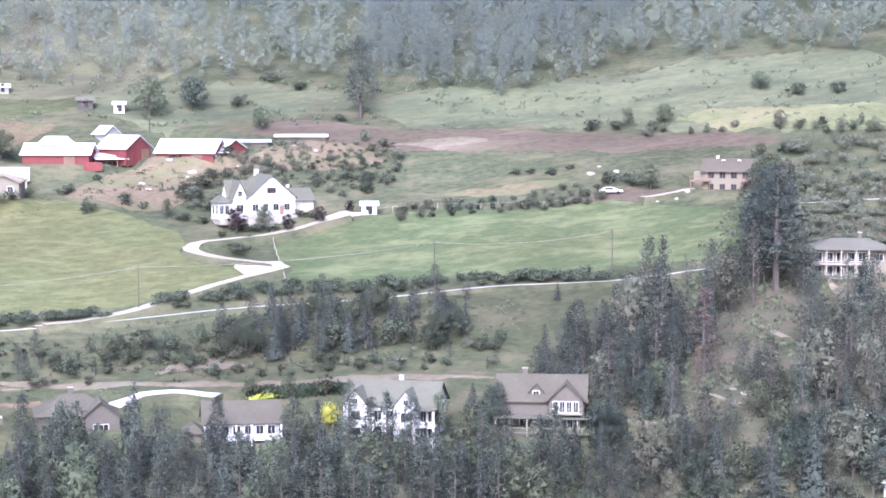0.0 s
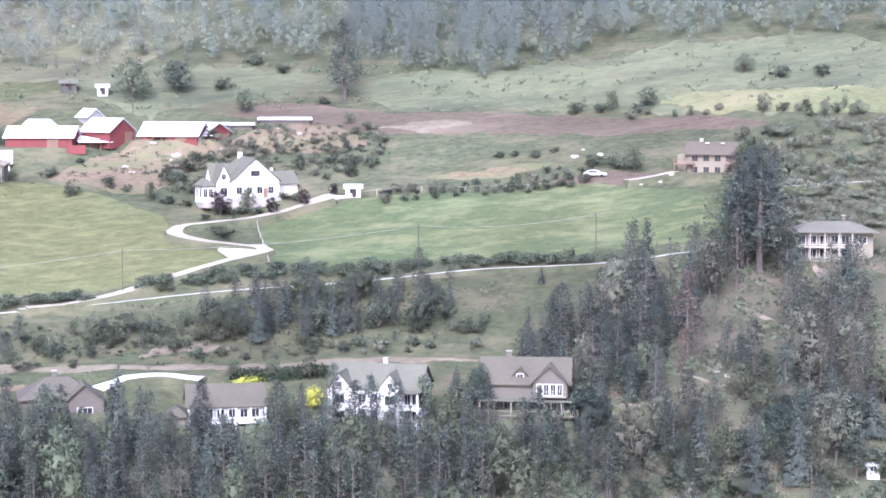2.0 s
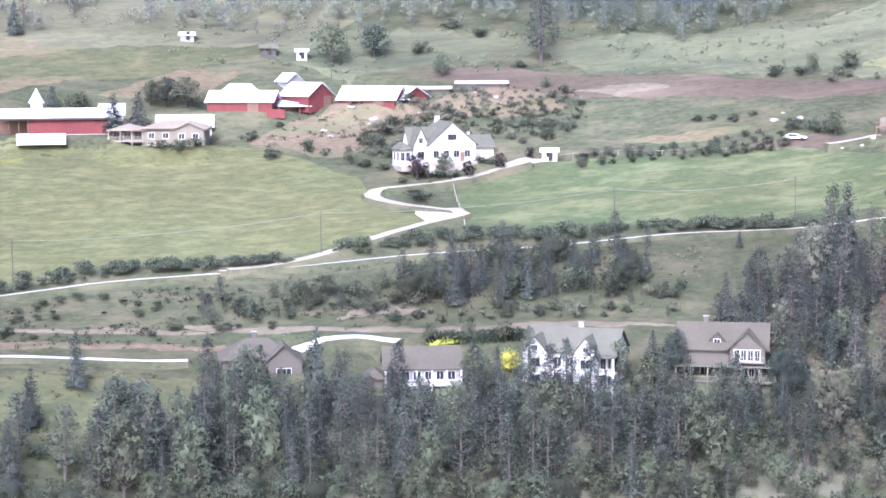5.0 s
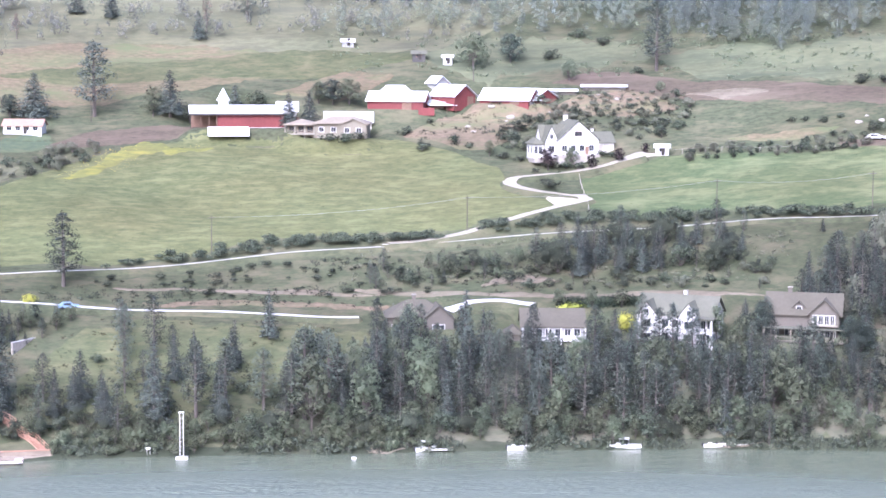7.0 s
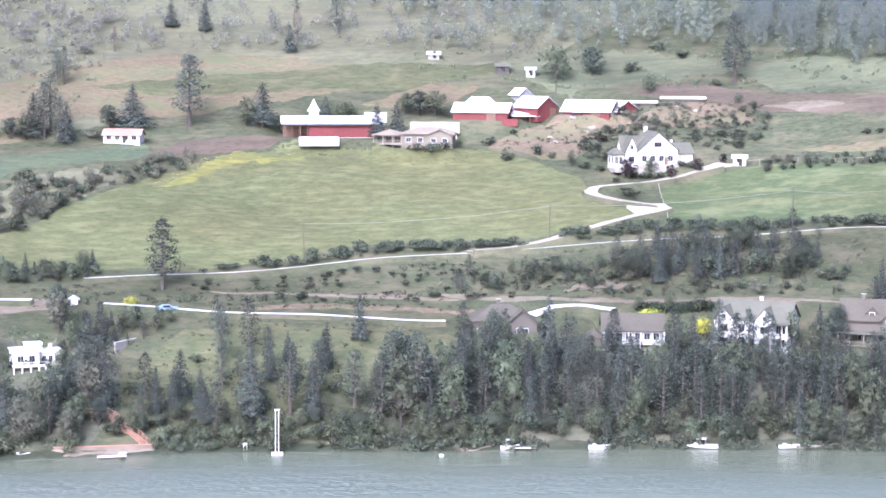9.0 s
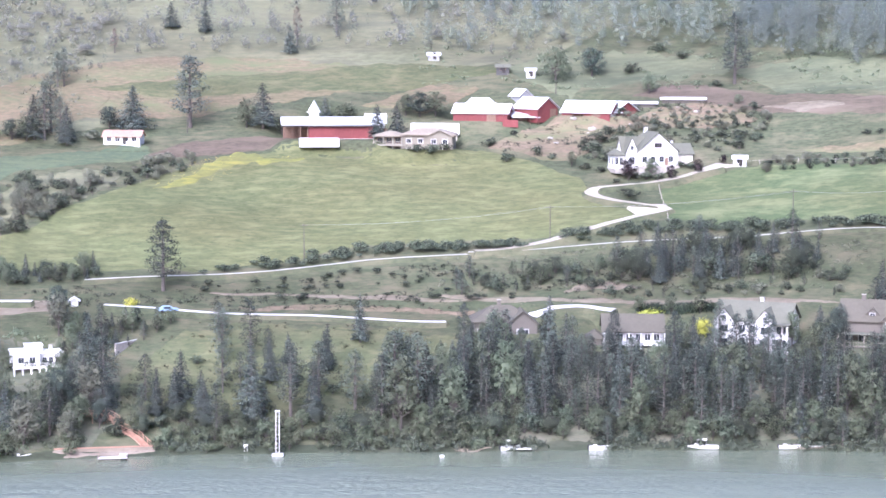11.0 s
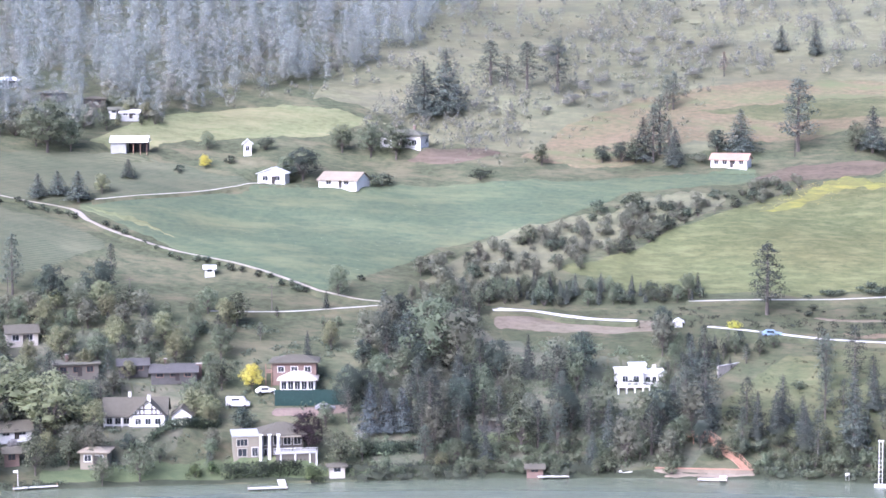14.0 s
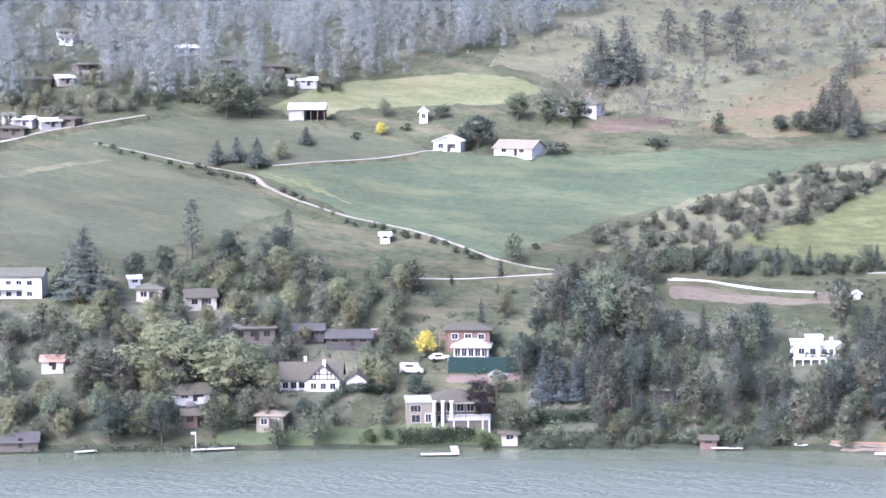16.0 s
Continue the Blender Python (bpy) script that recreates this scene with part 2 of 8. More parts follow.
GREY_ROOF = material("grey shingles", (0.122, 0.123, 0.092), (0.094, 0.094, 0.07), scale=1.5, rough=0.95, bump=0.02)
TAN_ROOF = material("brown shingles", (0.098, 0.090, 0.068), (0.074, 0.068, 0.051), scale=1.5, rough=0.95, bump=0.02)
TILE_GREY = material("pale grey shingles", (0.125, 0.121, 0.094), (0.098, 0.094, 0.073), scale=1.5, rough=0.95, bump=0.02)
TILE_ROOF = material("pale tan roof tiles", (0.240, 0.208, 0.155), (0.184, 0.158, 0.118), scale=1.5, rough=0.9, bump=0.02)
BROWN_ROOF = material("red brown shingles", (0.104, 0.090, 0.066), (0.080, 0.069, 0.052), scale=1.5, rough=0.95, bump=0.02)
SAND_WALL = material("pale sand stucco", (0.205, 0.186, 0.142), (0.170, 0.153, 0.116), scale=0.8, rough=0.85)
DECK_PAINT = material("weathered cream deck paint", (0.275, 0.255, 0.205), (0.215, 0.198, 0.160), scale=1.2, rough=0.8)
DARK_ROOF = material("dark shingles", (0.080, 0.077, 0.072), (0.055, 0.053, 0.050), scale=1.5, rough=0.85)
ORANGE_ROOF = material("orange tin roof", (0.36, 0.24, 0.18), (0.28, 0.17, 0.12), scale=1.0, rough=0.7)
CEDAR = material("orange cedar", (0.34, 0.20, 0.14), (0.26, 0.15, 0.10), scale=2, rough=0.8)
GLASS = material("dark window glass", (0.03, 0.035, 0.04), (0.02, 0.022, 0.025), rough=0.08)
TIMBER = material("black stained timber", (0.040, 0.034, 0.030), (0.028, 0.024, 0.021), scale=2, rough=0.8)
STEEL = material("grey steel", (0.35, 0.35, 0.36), rough=0.5, metal=0.6)
BLACK = material("black rubber", (0.03, 0.03, 0.03), rough=0.8)
STONE = material("field stone", (0.36, 0.33, 0.29), (0.24, 0.22, 0.19), scale=1.5, rough=0.95, bump=0.05)
CLIPPED = leafy("clipped bush leaves", (0.13, 0.165, 0.075))
# grey brush, its base colour also lifted to imitate haze
HAZE_BRUSH = leafy("haze pale grey brush", (0.363, 0.363, 0.299), far=True)
HEDGE = leafy("clipped hedge", (0.095, 0.122, 0.082))
SCREEN = material("green windscreen", (0.016, 0.042, 0.036), rough=0.8)
CLAY = material("red court surface", (0.16, 0.125, 0.1), (0.12, 0.09, 0.075), rough=0.9)
BLUE = material("blue tarpaulin", (0.24, 0.34, 0.46), rough=0.6)

# ---- the lie of the land ----
KNOTS = [(0, -9), (380, -9), (402, -2), (408, 0), (449, 18.3), (483, 30), (555, 56.4), (597, 73.4), (662, 97.3),
         (770, 138), (960, 205), (1250, 285), (1900, 330), (4600, 360)]
# house sites: bearing, range, half width of the levelled ground
SITES = {
    "farmhouse": (10.74, 541.3, 8.5), "garden_shed": (13.23, 540.8, 4), "hill_house": (21.79, 555.0, 9),
    "deck_house": (24.43, 512.0, 9), "barn_west": (5.92, 568.3, 10), "barn_east": (9.00, 571.6, 10),
    "tan_villa": (6.54, 451.7, 9), "white_villa": (13.82, 448.2, 10), "grey_villa": (17.21, 450.9, 10),
    "porch_villa": (10.25, 446.7, 10),
    "ranch_house": (4.02, 550.3, 11), "long_barn": (1.58, 557.0, 14), "hut": (-4.30, 553.7, 6),
    "terrace_house": (-6.87, 438.5, 8), "tudor": (-21.22, 424.8, 11), "column_house": (-17.45, 412.5, 7.5),
    "gazebo_house": (-16.73, 436.2, 5), "brick_house": (-16.81, 440.1, 5), "apartment": (-29.48, 467.6, 9),
    "farm_cottage": (-17.36, 544.1, 7), "farm_shed": (-15.34, 541.4, 7), "upper_villa": (-13.61, 566.3, 8),
    "open_barn": (-21.40, 564.6, 7),
}


def profile(r):
    return np.interp(r, [k[0] for k in KNOTS], [k[1] for k in KNOTS])


def inland(b, r):
    """Range from which the shoreline's shift is taken off; shifts by bearing fit the waterline to the camera's view."""
    return r - np.interp(b, (-30, -24, -17, -10, -3, 5, 12, 17, 25), (2, -3, -5, -2, 0, 0, 6, 12, 18)) * np.clip((450 - r) / 28, 0, 1)


def ground(b, r):
    """Height of the land at bearings and ranges."""
    b, r = np.asarray(b, float), np.asarray(r, float)
    z = profile(inland(b, r))
    x, y = r * np.sin(np.radians(b)), r * np.cos(np.radians(b))
    lift = np.clip((r - 411) / 25, 0, 1)
    z = z + lift * (0.35 * np.sin(x / 9.0 + 2 * np.sin(y / 21.0)) + 0.3 * np.sin(y / 7.0 + x / 15.0) + 0.12 * np.sin(x / 2.3) * np.sin(y / 2.9))
    z = z + np.clip((r - 640) / 200, 0, 1) * 9 * (np.sin(x / 61.0 + 1.0) + np.sin(x / 37.0 + y / 80.0))
    for sb, sr, half in SITES.values():
        sx, sy = sr * math.sin(radians(sb)), sr * math.cos(radians(sb))
        d = np.hypot(x - sx, y - sy)
        k = np.clip((half * 1.45 - d) / (half * 0.45), 0, 1)
        k = k * k * (3 - 2 * k)
        k = k * np.clip((r - sr + half * 0.85) / 2.5, 0, 1)
        z = z * (1 - k) + float(profile(inland(sb, sr))) * k
    return z


def site(b, r):
    return Vector((r * math.sin(radians(b)), r * math.cos(radians(b)), float(ground(b, r))))


def sheet(name, bs, rs, zs, mat, label, category):
    """A sheet over a lattice of bearings x ranges (2D arrays)."""
    nb, nr = bs.shape
    x, y = rs * np.sin(np.radians(bs)), rs * np.cos(np.radians(bs))
    verts = np.stack([x, y, zs], -1).reshape(-1, 3)
    i = np.arange(nb * nr).reshape(nb, nr)
    faces = np.stack([i[:-1, :-1], i[1:, :-1], i[1:, 1:], i[:-1, 1:]], -1).reshape(-1, 4)
    me = bpy.data.meshes.new(name)
    me.from_pydata(verts.tolist(), [], faces[:, ::-1].tolist())
    me.shade_smooth()
    me.materials.append(mat)
    return tagged(new(name, me), label, category, kind="structure")


bearings = np.concatenate([np.linspace(-88, -36, 14)[:-1], np.linspace(-36, 34, 380), np.linspace(34, 88, 14)[1:]])
ranges = np.concatenate([np.linspace(370, 405, 6), np.linspace(407, 720, 225), np.linspace(728, 1300, 72), np.linspace(1340, 4600, 30)])
BB, RR = np.meshgrid(bearings, ranges, indexing="ij")
sheet("ground", BB, RR, ground(BB, RR), ROUGH_GRASS, "rough green and straw coloured hillside grass", "hillside")


def field(name, lower, upper, mat, label, lift=0.14, step=1.6, taper=0.0, wobble=1.0):
    """A field between a lower and an upper edge, each a line of (bearing, range)."""
    lo, up = sorted(lower), sorted(upper)
    b0, b1 = max(lo[0][0], up[0][0]), min(lo[-1][0], up[-1][0])
    bs = np.linspace(b0, b1, max(8, int((b1 - b0) / 0.12)))
    rng = np.random.default_rng(len(name) + int(900 + b0 * 10))
    jag = np.convolve(rng.normal(0, 1.0, len(bs) + 8), np.ones(5) / 5, "same")[4:-4]
    jag = wobble * (jag + np.convolve(rng.normal(0, 2.6, len(bs) + 40), np.ones(15) / 15, "same")[20:-20])
    r0 = np.interp(bs, [p[0] for p in lo], [p[1] for p in lo]) + jag
    r1 = np.maximum(np.interp(bs, [p[0] for p in up], [p[1] for p in up]) + jag[::-1], r0 + 0.3)
    if taper:
        k = np.clip(np.minimum(bs - b0, b1 - bs) / taper, 0, 1) ** 0.6
        mid = (r0 + r1) / 2
        r0, r1 = mid + (r0 - mid) * k, mid + (r1 - mid) * k + 0.05
    n = max(4, int(np.max(r1 - r0) / step))
    u = np.linspace(0, 1, n)
    R2 = r0[:, None] + (r1 - r0)[:, None] * u[None]
    B2 = np.repeat(bs[:, None], n, 1)
    Z2 = ground(B2, R2) + lift
    Z2[:, 0] -= lift + 0.1
    Z2[:, -1] -= lift + 0.1
    Z2[0] -= lift + 0.1
    Z2[-1] -= lift + 0.1
    return sheet(name, B2, R2, Z2, mat, label, "field")


def smooth_line(points, step=2.0):
    """Points along a rounded line through (bearing, range) places, in plan metres."""
    p = [np.array((r * math.sin(radians(b)), r * math.cos(radians(b)))) for b, r in points]
    p = [2 * p[0] - p[1]] + p + [2 * p[-1] - p[-2]]
    out = []
    for a, b, c, d in zip(p, p[1:], p[2:], p[3:]):
        n = max(2, int(np.hypot(*(c - b)) / step))
        for t in np.arange(n) / n:
            out.append(0.5 * (2 * b + (c - a) * t + (2 * a - 5 * b + 4 * c - d) * t * t + (3 * b - a - 3 * c + d) * t ** 3))
    out.append(p[-2])
    return np.array(out)


def height(x, y):
    return float(ground(math.degrees(math.atan2(x, y)), math.hypot(x, y)))


def lane(name, points, width, mat, label, lift=0.32):
    """A level lane with shoulders down to the slope."""
    q = smooth_line(points)
    bm = bmesh.new()
    rows = []
    t = np.gradient(q, axis=0)
    side = np.stack([-t[:, 1], t[:, 0]], 1) / (np.hypot(t[:, 0], t[:, 1])[:, None] + 1e-9) * width * 0.42
    zs = np.array([0.5 * height(*c) + 0.5 * max(height(*c), height(*(c + d)), height(*(c - d))) for c, d in zip(q, side)])
    zs = np.maximum(np.convolve(np.pad(zs, 3, "edge"), np.ones(7) / 7, "valid"), zs - 0.1)
    for i, c in enumerate(q):
        t = q[min(i + 1, len(q) - 1)] - q[max(i - 1, 0)]
        nrm = np.array((-t[1], t[0])) / (np.hypot(*t) + 1e-9)
        z = zs[i] + lift
        w = width * (1 + 0.12 * math.sin(i * 0.9))
        edge = [c + nrm * s for s in (-w / 2 - 1.3, -w / 2, 0, w / 2, w / 2 + 1.3)]
        tops = (min(z, height(*edge[0])) - 0.25, z, z + 0.04, z, min(z, height(*edge[4])) - 0.25)
        rows.append([bm.verts.new((*p, q)) for p, q in zip(edge, tops)])
    for row, c, away in ((rows[0], q[0], q[0] - q[1]), (rows[-1], q[-1], q[-1] - q[-2])):
        away = away / (np.hypot(*away) + 1e-9) * 1.2
        foot = [bm.verts.new((v.co.x + away[0], v.co.y + away[1], min(v.co.z, height(v.co.x + away[0], v.co.y + away[1])) - 0.25)) for v in row]
        rows.insert(0, foot) if row is rows[0] else rows.append(foot)
    for a, b in zip(rows, rows[1:]):
        for k in range(4):
            bm.faces.new((a[k], a[k + 1], b[k + 1], b[k]))
    bmesh.ops.recalc_face_normals(bm, faces=bm.faces)
    me = bpy.data.meshes.new(name)
    bm.to_mesh(me)
    bm.free()
    me.materials.append(mat)
    me.materials.append(ROUGH_GRASS)
    for i, f in enumerate(me.polygons):
        f.material_index = 1 if i % 4 in (0, 3) or i < 4 or i >= len(me.polygons) - 4 else 0
    return tagged(new(name, me), label, "road", kind="structure")


# lake
bm = bmesh.new()
bmesh.ops.create_grid(bm, x_segments=40, y_segments=40, size=4200)
me = bpy.data.meshes.new("water")
bm.to_mesh(me)
bm.free()
WATER = bpy.data.materials.new("lake water")
WATER.use_nodes = True
wn, wl = WATER.node_tree.nodes, WATER.node_tree.links
wp = wn["Principled BSDF"]
wp.inputs["Base Color"].default_value = (0.114, 0.132, 0.090, 1)
wp.inputs["IOR"].default_value = 1.75
wp.inputs["Roughness"].default_value = 0.06
geo = wn.new("ShaderNodeNewGeometry")
ripple, swell = wn.new("ShaderNodeTexNoise"), wn.new("ShaderNodeTexNoise")
ripple.inputs["Scale"].default_value, ripple.inputs["Detail"].default_value = 1.3, 4
swell.inputs["Scale"].default_value, swell.inputs["Detail"].default_value = 0.3, 3
wmap = wn.new("ShaderNodeMapping")
wmap.inputs["Scale"].default_value = (0.35, 1.0, 1.0)
wl.new(geo.outputs["Position"], wmap.inputs["Vector"])
for tex in (ripple, swell):
    wl.new(wmap.outputs[0], tex.inputs["Vector"])
add = wn.new("ShaderNodeMath")
add.operation = "ADD"
wl.new(ripple.outputs[0], add.inputs[0])
wl.new(swell.outputs[0], add.inputs[1])
wb = wn.new("ShaderNodeBump")
wb.inputs["Strength"].default_value = 1.0
wl.new(add.outputs[0], wb.inputs["Height"])
calm, calm_map, calm_range = wn.new("ShaderNodeTexNoise"), wn.new("ShaderNodeMapping"), wn.new("ShaderNodeMapRange")
calm_map.inputs["Scale"].default_value = (0.3, 1.0, 1.0)
calm.inputs["Scale"].default_value, calm.inputs["Detail"].default_value = 0.06, 5
calm_range.inputs["From Min"].default_value, calm_range.inputs["From Max"].default_value = 0.35, 0.65
calm_range.inputs["To Min"].default_value, calm_range.inputs["To Max"].default_value = 0.25, 0.7
wl.new(geo.outputs["Position"], calm_map.inputs["Vector"])
wl.new(calm_map.outputs[0], calm.inputs["Vector"])
wl.new(calm.outputs[0], calm_range.inputs["Value"])
open_water, wind, gust = wn.new("ShaderNodeVectorMath"), wn.new("ShaderNodeMapRange"), wn.new("ShaderNodeMath")
open_water.operation, gust.operation = "LENGTH", "MULTIPLY"
wl.new(geo.outputs["Position"], open_water.inputs[0])
wind.inputs["From Min"].default_value, wind.inputs["From Max"].default_value = 402, 365
wind.inputs["To Min"].default_value, wind.inputs["To Max"].default_value = 0.4, 1.7
wl.new(open_water.outputs["Value"], wind.inputs["Value"])
wl.new(calm_range.outputs[0], gust.inputs[0])
wl.new(wind.outputs[0], gust.inputs[1])
wl.new(gust.outputs[0], wb.inputs["Distance"])
chop = wn.new("ShaderNodeMapRange")
chop.inputs["From Min"].default_value, chop.inputs["From Max"].default_value = 404, 372
chop.inputs["To Min"].default_value, chop.inputs["To Max"].default_value = 0.14, 0.55
wl.new(open_water.outputs["Value"], chop.inputs["Value"])
wl.new(chop.outputs[0], wp.inputs["Roughness"])
wl.new(wb.outputs[0], wp.inputs["Normal"])
me.materials.append(WATER)
tagged(new("water", me), "grey rippled lake water along the shore", "lake", kind="structure")

# fields
field("lake_slope", [(-11.01, 413.8), (-3.13, 412.3), (5.05, 412.9), (17.46, 432.0), (19.50, 436.3)], [(-10.90, 474.3), (-5.48, 474.0), (-2.60, 475.5), (2.58, 481.4), (6.65, 488.1), (13.11, 498.1), (17.32, 504.9), (19.35, 508.5)], LOW_GRASS, "rough green grass above the shore", lift=0.05, wobble=0.6)
field("hill_pasture", [(-16.27, 586.6), (-14.26, 575.4), (-11.12, 563.9), (-7.63, 555.8), (-3.91, 560.0)] + [(-3.02, 607.1), (3.39, 603.1), (9.83, 604.1)], [(-16.27, 607.1), (-14.27, 685.9), (-11.16, 701.9), (-4.02, 699.0)] + [(-2.99, 691.0), (9.79, 693.3)], HILL_GRASS, "pale dry grass on the open hill", lift=0.06, wobble=2.0, taper=3.0)
field("vineyard_strip", [(-30.35, 528.9), (-28.48, 533.5), (-26.82, 538.6)], [(-30.35, 533.2), (-28.48, 538.2), (-26.82, 541.4)], HILL_GRASS, "pale grass strip between the vines", lift=0.25, wobble=0.5)
field("shore_slope", [(-4.74, 418.8), (-0.69, 419.5), (2.58, 426.6), (5.37, 438.9)], [(-4.71, 439.6), (-2.62, 453.1), (1.11, 453.6), (5.36, 452.6)], SLOPE_GRASS, "bright green grass slope below the new road", lift=0.1, taper=2.0, wobble=2.0)
field("hay_meadow", [(-7.96, 499.3), (-7.67, 482.5), (-5.31, 480.5), (-2.28, 481.6), (0.79, 487.2), (2.58, 491.6), (5.02, 494.1), (7.63, 499.3), (9.20, 504.6), (10.30, 510.4)],
      [(-7.96, 499.9), (-6.86, 507.5), (-5.60, 518.8), (-3.85, 529.4), (-2.41, 540.2), (-0.17, 546.4), (2.58, 547.9), (5.50, 549.7), (7.12, 544.1), (8.80, 531.5), (8.98, 520.0), (9.50, 516.6), (10.30, 513.6)], MEADOW, "sunlit hay meadow with pale streaks of seed heads")
field("hay_meadow", [(-9.16, 491.4), (-7.32, 485.6), (-5.56, 481.7), (-4.58, 481.0)], [(-9.15, 493.4), (-7.31, 504.0), (-5.70, 516.3), (-4.57, 525.4)], MEADOW, "sunlit hay meadow with pale streaks of seed heads", lift=0.10)
field("flower_patch", [(-3.6, 523.5), (-2.4, 526.0), (-0.9, 535.5), (0.9, 542.0)], [(-3.6, 529.3), (-2.4, 540.7), (-0.9, 545.6), (0.9, 546.4)], FLOWERS, "strip of yellow flowers at the meadow edge", lift=0.24, taper=3.0, wobble=3.0)
field("green_pasture", [(10.99, 525.8), (11.20, 508.0), (13.06, 505.8), (14.92, 509.6), (17.86, 511.9), (21.06, 518.2), (22.14, 527.9)],
      [(10.99, 528.7), (11.99, 532.8), (13.34, 538.5), (15.90, 543.9), (18.60, 548.3), (21.26, 545.1), (22.17, 539.3)], PASTURE, "bright green fenced pasture")
field("crop_field", [(-22.88, 531.2), (-21.13, 516.0), (-19.68, 503.0), (-17.41, 490.5), (-15.95, 483.1), (-14.80, 490.8), (-12.53, 503.7), (-9.30, 519.8), (-6.92, 536.7), (-3.51, 545.2)],
      [(-22.88, 533.2), (-20.95, 536.0), (-19.01, 538.5), (-14.14, 542.0), (-7.71, 547.0), (-3.51, 551.7)], CROP, "dark green crop field beside a lane")
field("crop_corner", [(-22.75, 531.3), (-22.05, 524.6), (-21.2, 518.2), (-20.1, 510.0)], [(-22.75, 532.6), (-22.05, 529.5), (-21.2, 526.0), (-20.1, 514.0)], PALE, "pale yellow green corner of the crop field", lift=0.24, taper=2.0, wobble=2.0)
field("vineyard", [(-30.42, 483.2), (-27.76, 482.5), (-24.56, 494.3), (-22.13, 507.9)], [(-30.33, 547.4), (-29.09, 549.0), (-27.37, 547.6), (-25.32, 537.1), (-23.41, 524.4), (-22.13, 510.4)], VINES, "terraced green vineyard in rows")
field("vineyard_upper", [(-28.31, 548.7), (-26.89, 548.2), (-24.68, 538.3), (-22.44, 533.6), (-20.50, 536.7), (-17.90, 544.1)], [(-28.30, 553.8), (-25.93, 564.8), (-24.02, 567.5), (-22.09, 564.7), (-19.84, 558.8), (-17.90, 546.3)], VINES, "upper green vineyard below the wood")
field("hay_field", [(-22.57, 569.1), (-19.83, 570.0), (-17.89, 571.9), (-15.95, 573.9), (-14.26, 580.8)], [(-22.57, 574.0), (-20.47, 590.2), (-18.21, 593.7), (-15.63, 592.7), (-14.26, 584.6)], PALE, "pale mown hay field under the forest", taper=1.2)
field("ploughed_field", [(10.10, 582.7), (11.99, 579.5), (13.89, 574.1), (17.96, 571.8), (23.21, 577.3)], [(10.10, 585.0), (11.18, 590.2), (13.08, 589.6), (14.71, 587.6), (17.98, 585.8), (23.23, 584.9)], SOIL, "reddish brown ploughed field", taper=1.0)
field("garden_field", [(-4.00, 544.5), (-2.25, 544.4), (-0.17, 547.2), (0.64, 550.1)], [(-4.00, 546.7), (-2.41, 555.3), (-0.81, 558.0), (0.64, 558.7)], SOIL, "bare brown garden field by the barn", taper=1.0)
field("dry_slope", [(-7.89, 570.6), (-5.41, 565.9), (-3.04, 570.3), (-0.16, 577.5), (3.39, 583.2)], [(-7.87, 599.2), (-5.69, 607.0), (-3.02, 612.4), (-0.15, 613.6), (3.38, 608.6)], DRY, "dry tan grass slope", taper=3.0, wobble=2.0)
field("green_strip", [(-5.55, 587.5), (-3.03, 583.8), (0.16, 584.6), (2.58, 586.3), (4.35, 591.0), (6.61, 594.4)], [(-5.55, 589.8), (-3.03, 594.4), (-0.63, 599.3), (1.77, 605.6), (4.35, 608.6), (6.61, 608.9)], SLOPE_GRASS, "green strip of field on the dry slope", lift=0.3, taper=2.5)
field("dirt_mound", [(2.42, 577.2), (4.36, 575.2), (5.81, 584.3)], [(2.42, 580.2), (4.03, 594.8), (5.81, 595.9)], DRY, "bare pinkish dirt mound", lift=0.4, taper=1.4, wobble=1.6)
field("dirt_bank", [(6.02, 548.8), (7.21, 543.6), (8.92, 544.8), (9.85, 553.9)], [(6.01, 553.1), (7.05, 565.3), (8.50, 572.4), (9.83, 576.0)], RED_EARTH, "eroded reddish bank with stones and bushes", lift=0.2, taper=1.5, wobble=2.0)
field("roadside_bank", [(-11.08, 462.9), (-9.15, 460.5), (-5.98, 461.6)], [(-11.09, 472.1), (-9.16, 469.7), (-5.98, 467.1)], EARTH, "bare tan bank below the road", lift=0.3)
field("road_apron", [(-11.04, 470.4), (-10.28, 469.7), (-9.16, 468.6)], [(-11.04, 473.8), (-10.28, 473.4), (-9.16, 470.0)], CONCRETE, "bright wide end of the new road", lift=0.4, wobble=0.1)
field("drive_flare", [(9.95, 514.6), (10.25, 510.6), (10.55, 508.6), (11.10, 512.2), (11.30, 514.6)], [(9.95, 516.4), (10.25, 517.2), (10.55, 517.6), (11.10, 517.6), (11.30, 516.0)], GRAVEL, "wide gravel mouth of the farm drive", lift=0.65, wobble=0.15)
field("knoll_earth", [(8.91, 553.9), (10.91, 564.9), (12.53, 565.0), (13.75, 566.2)], [(8.91, 563.3), (10.91, 577.3), (12.53, 579.8), (13.76, 576.0)], RED_EARTH, "reddish earth on the rocky knoll", lift=0.2, taper=1.5, wobble=2.0)
field("lawn", [(-24.18, 406.8), (-23.04, 405.8), (-21.24, 404.5), (-18.93, 405.5), (-15.14, 404.7)], [(-24.17, 410.8), (-23.03, 411.6), (-21.23, 410.9), (-18.93, 411.5), (-15.14, 406.8)], LAWN, "mown shore lawn", lift=0.3)
field("shore_lawn", [(-21.8, 405.6), (-19.0, 404.2), (-17.0, 403.9), (-15.0, 404.6), (-12.5, 405.8)], [(-21.8, 410.0), (-19.0, 408.6), (-17.0, 408.0), (-15.0, 408.6), (-12.5, 409.6)], LAWN, "mown lawn along the water", lift=0.35, wobble=0.3)
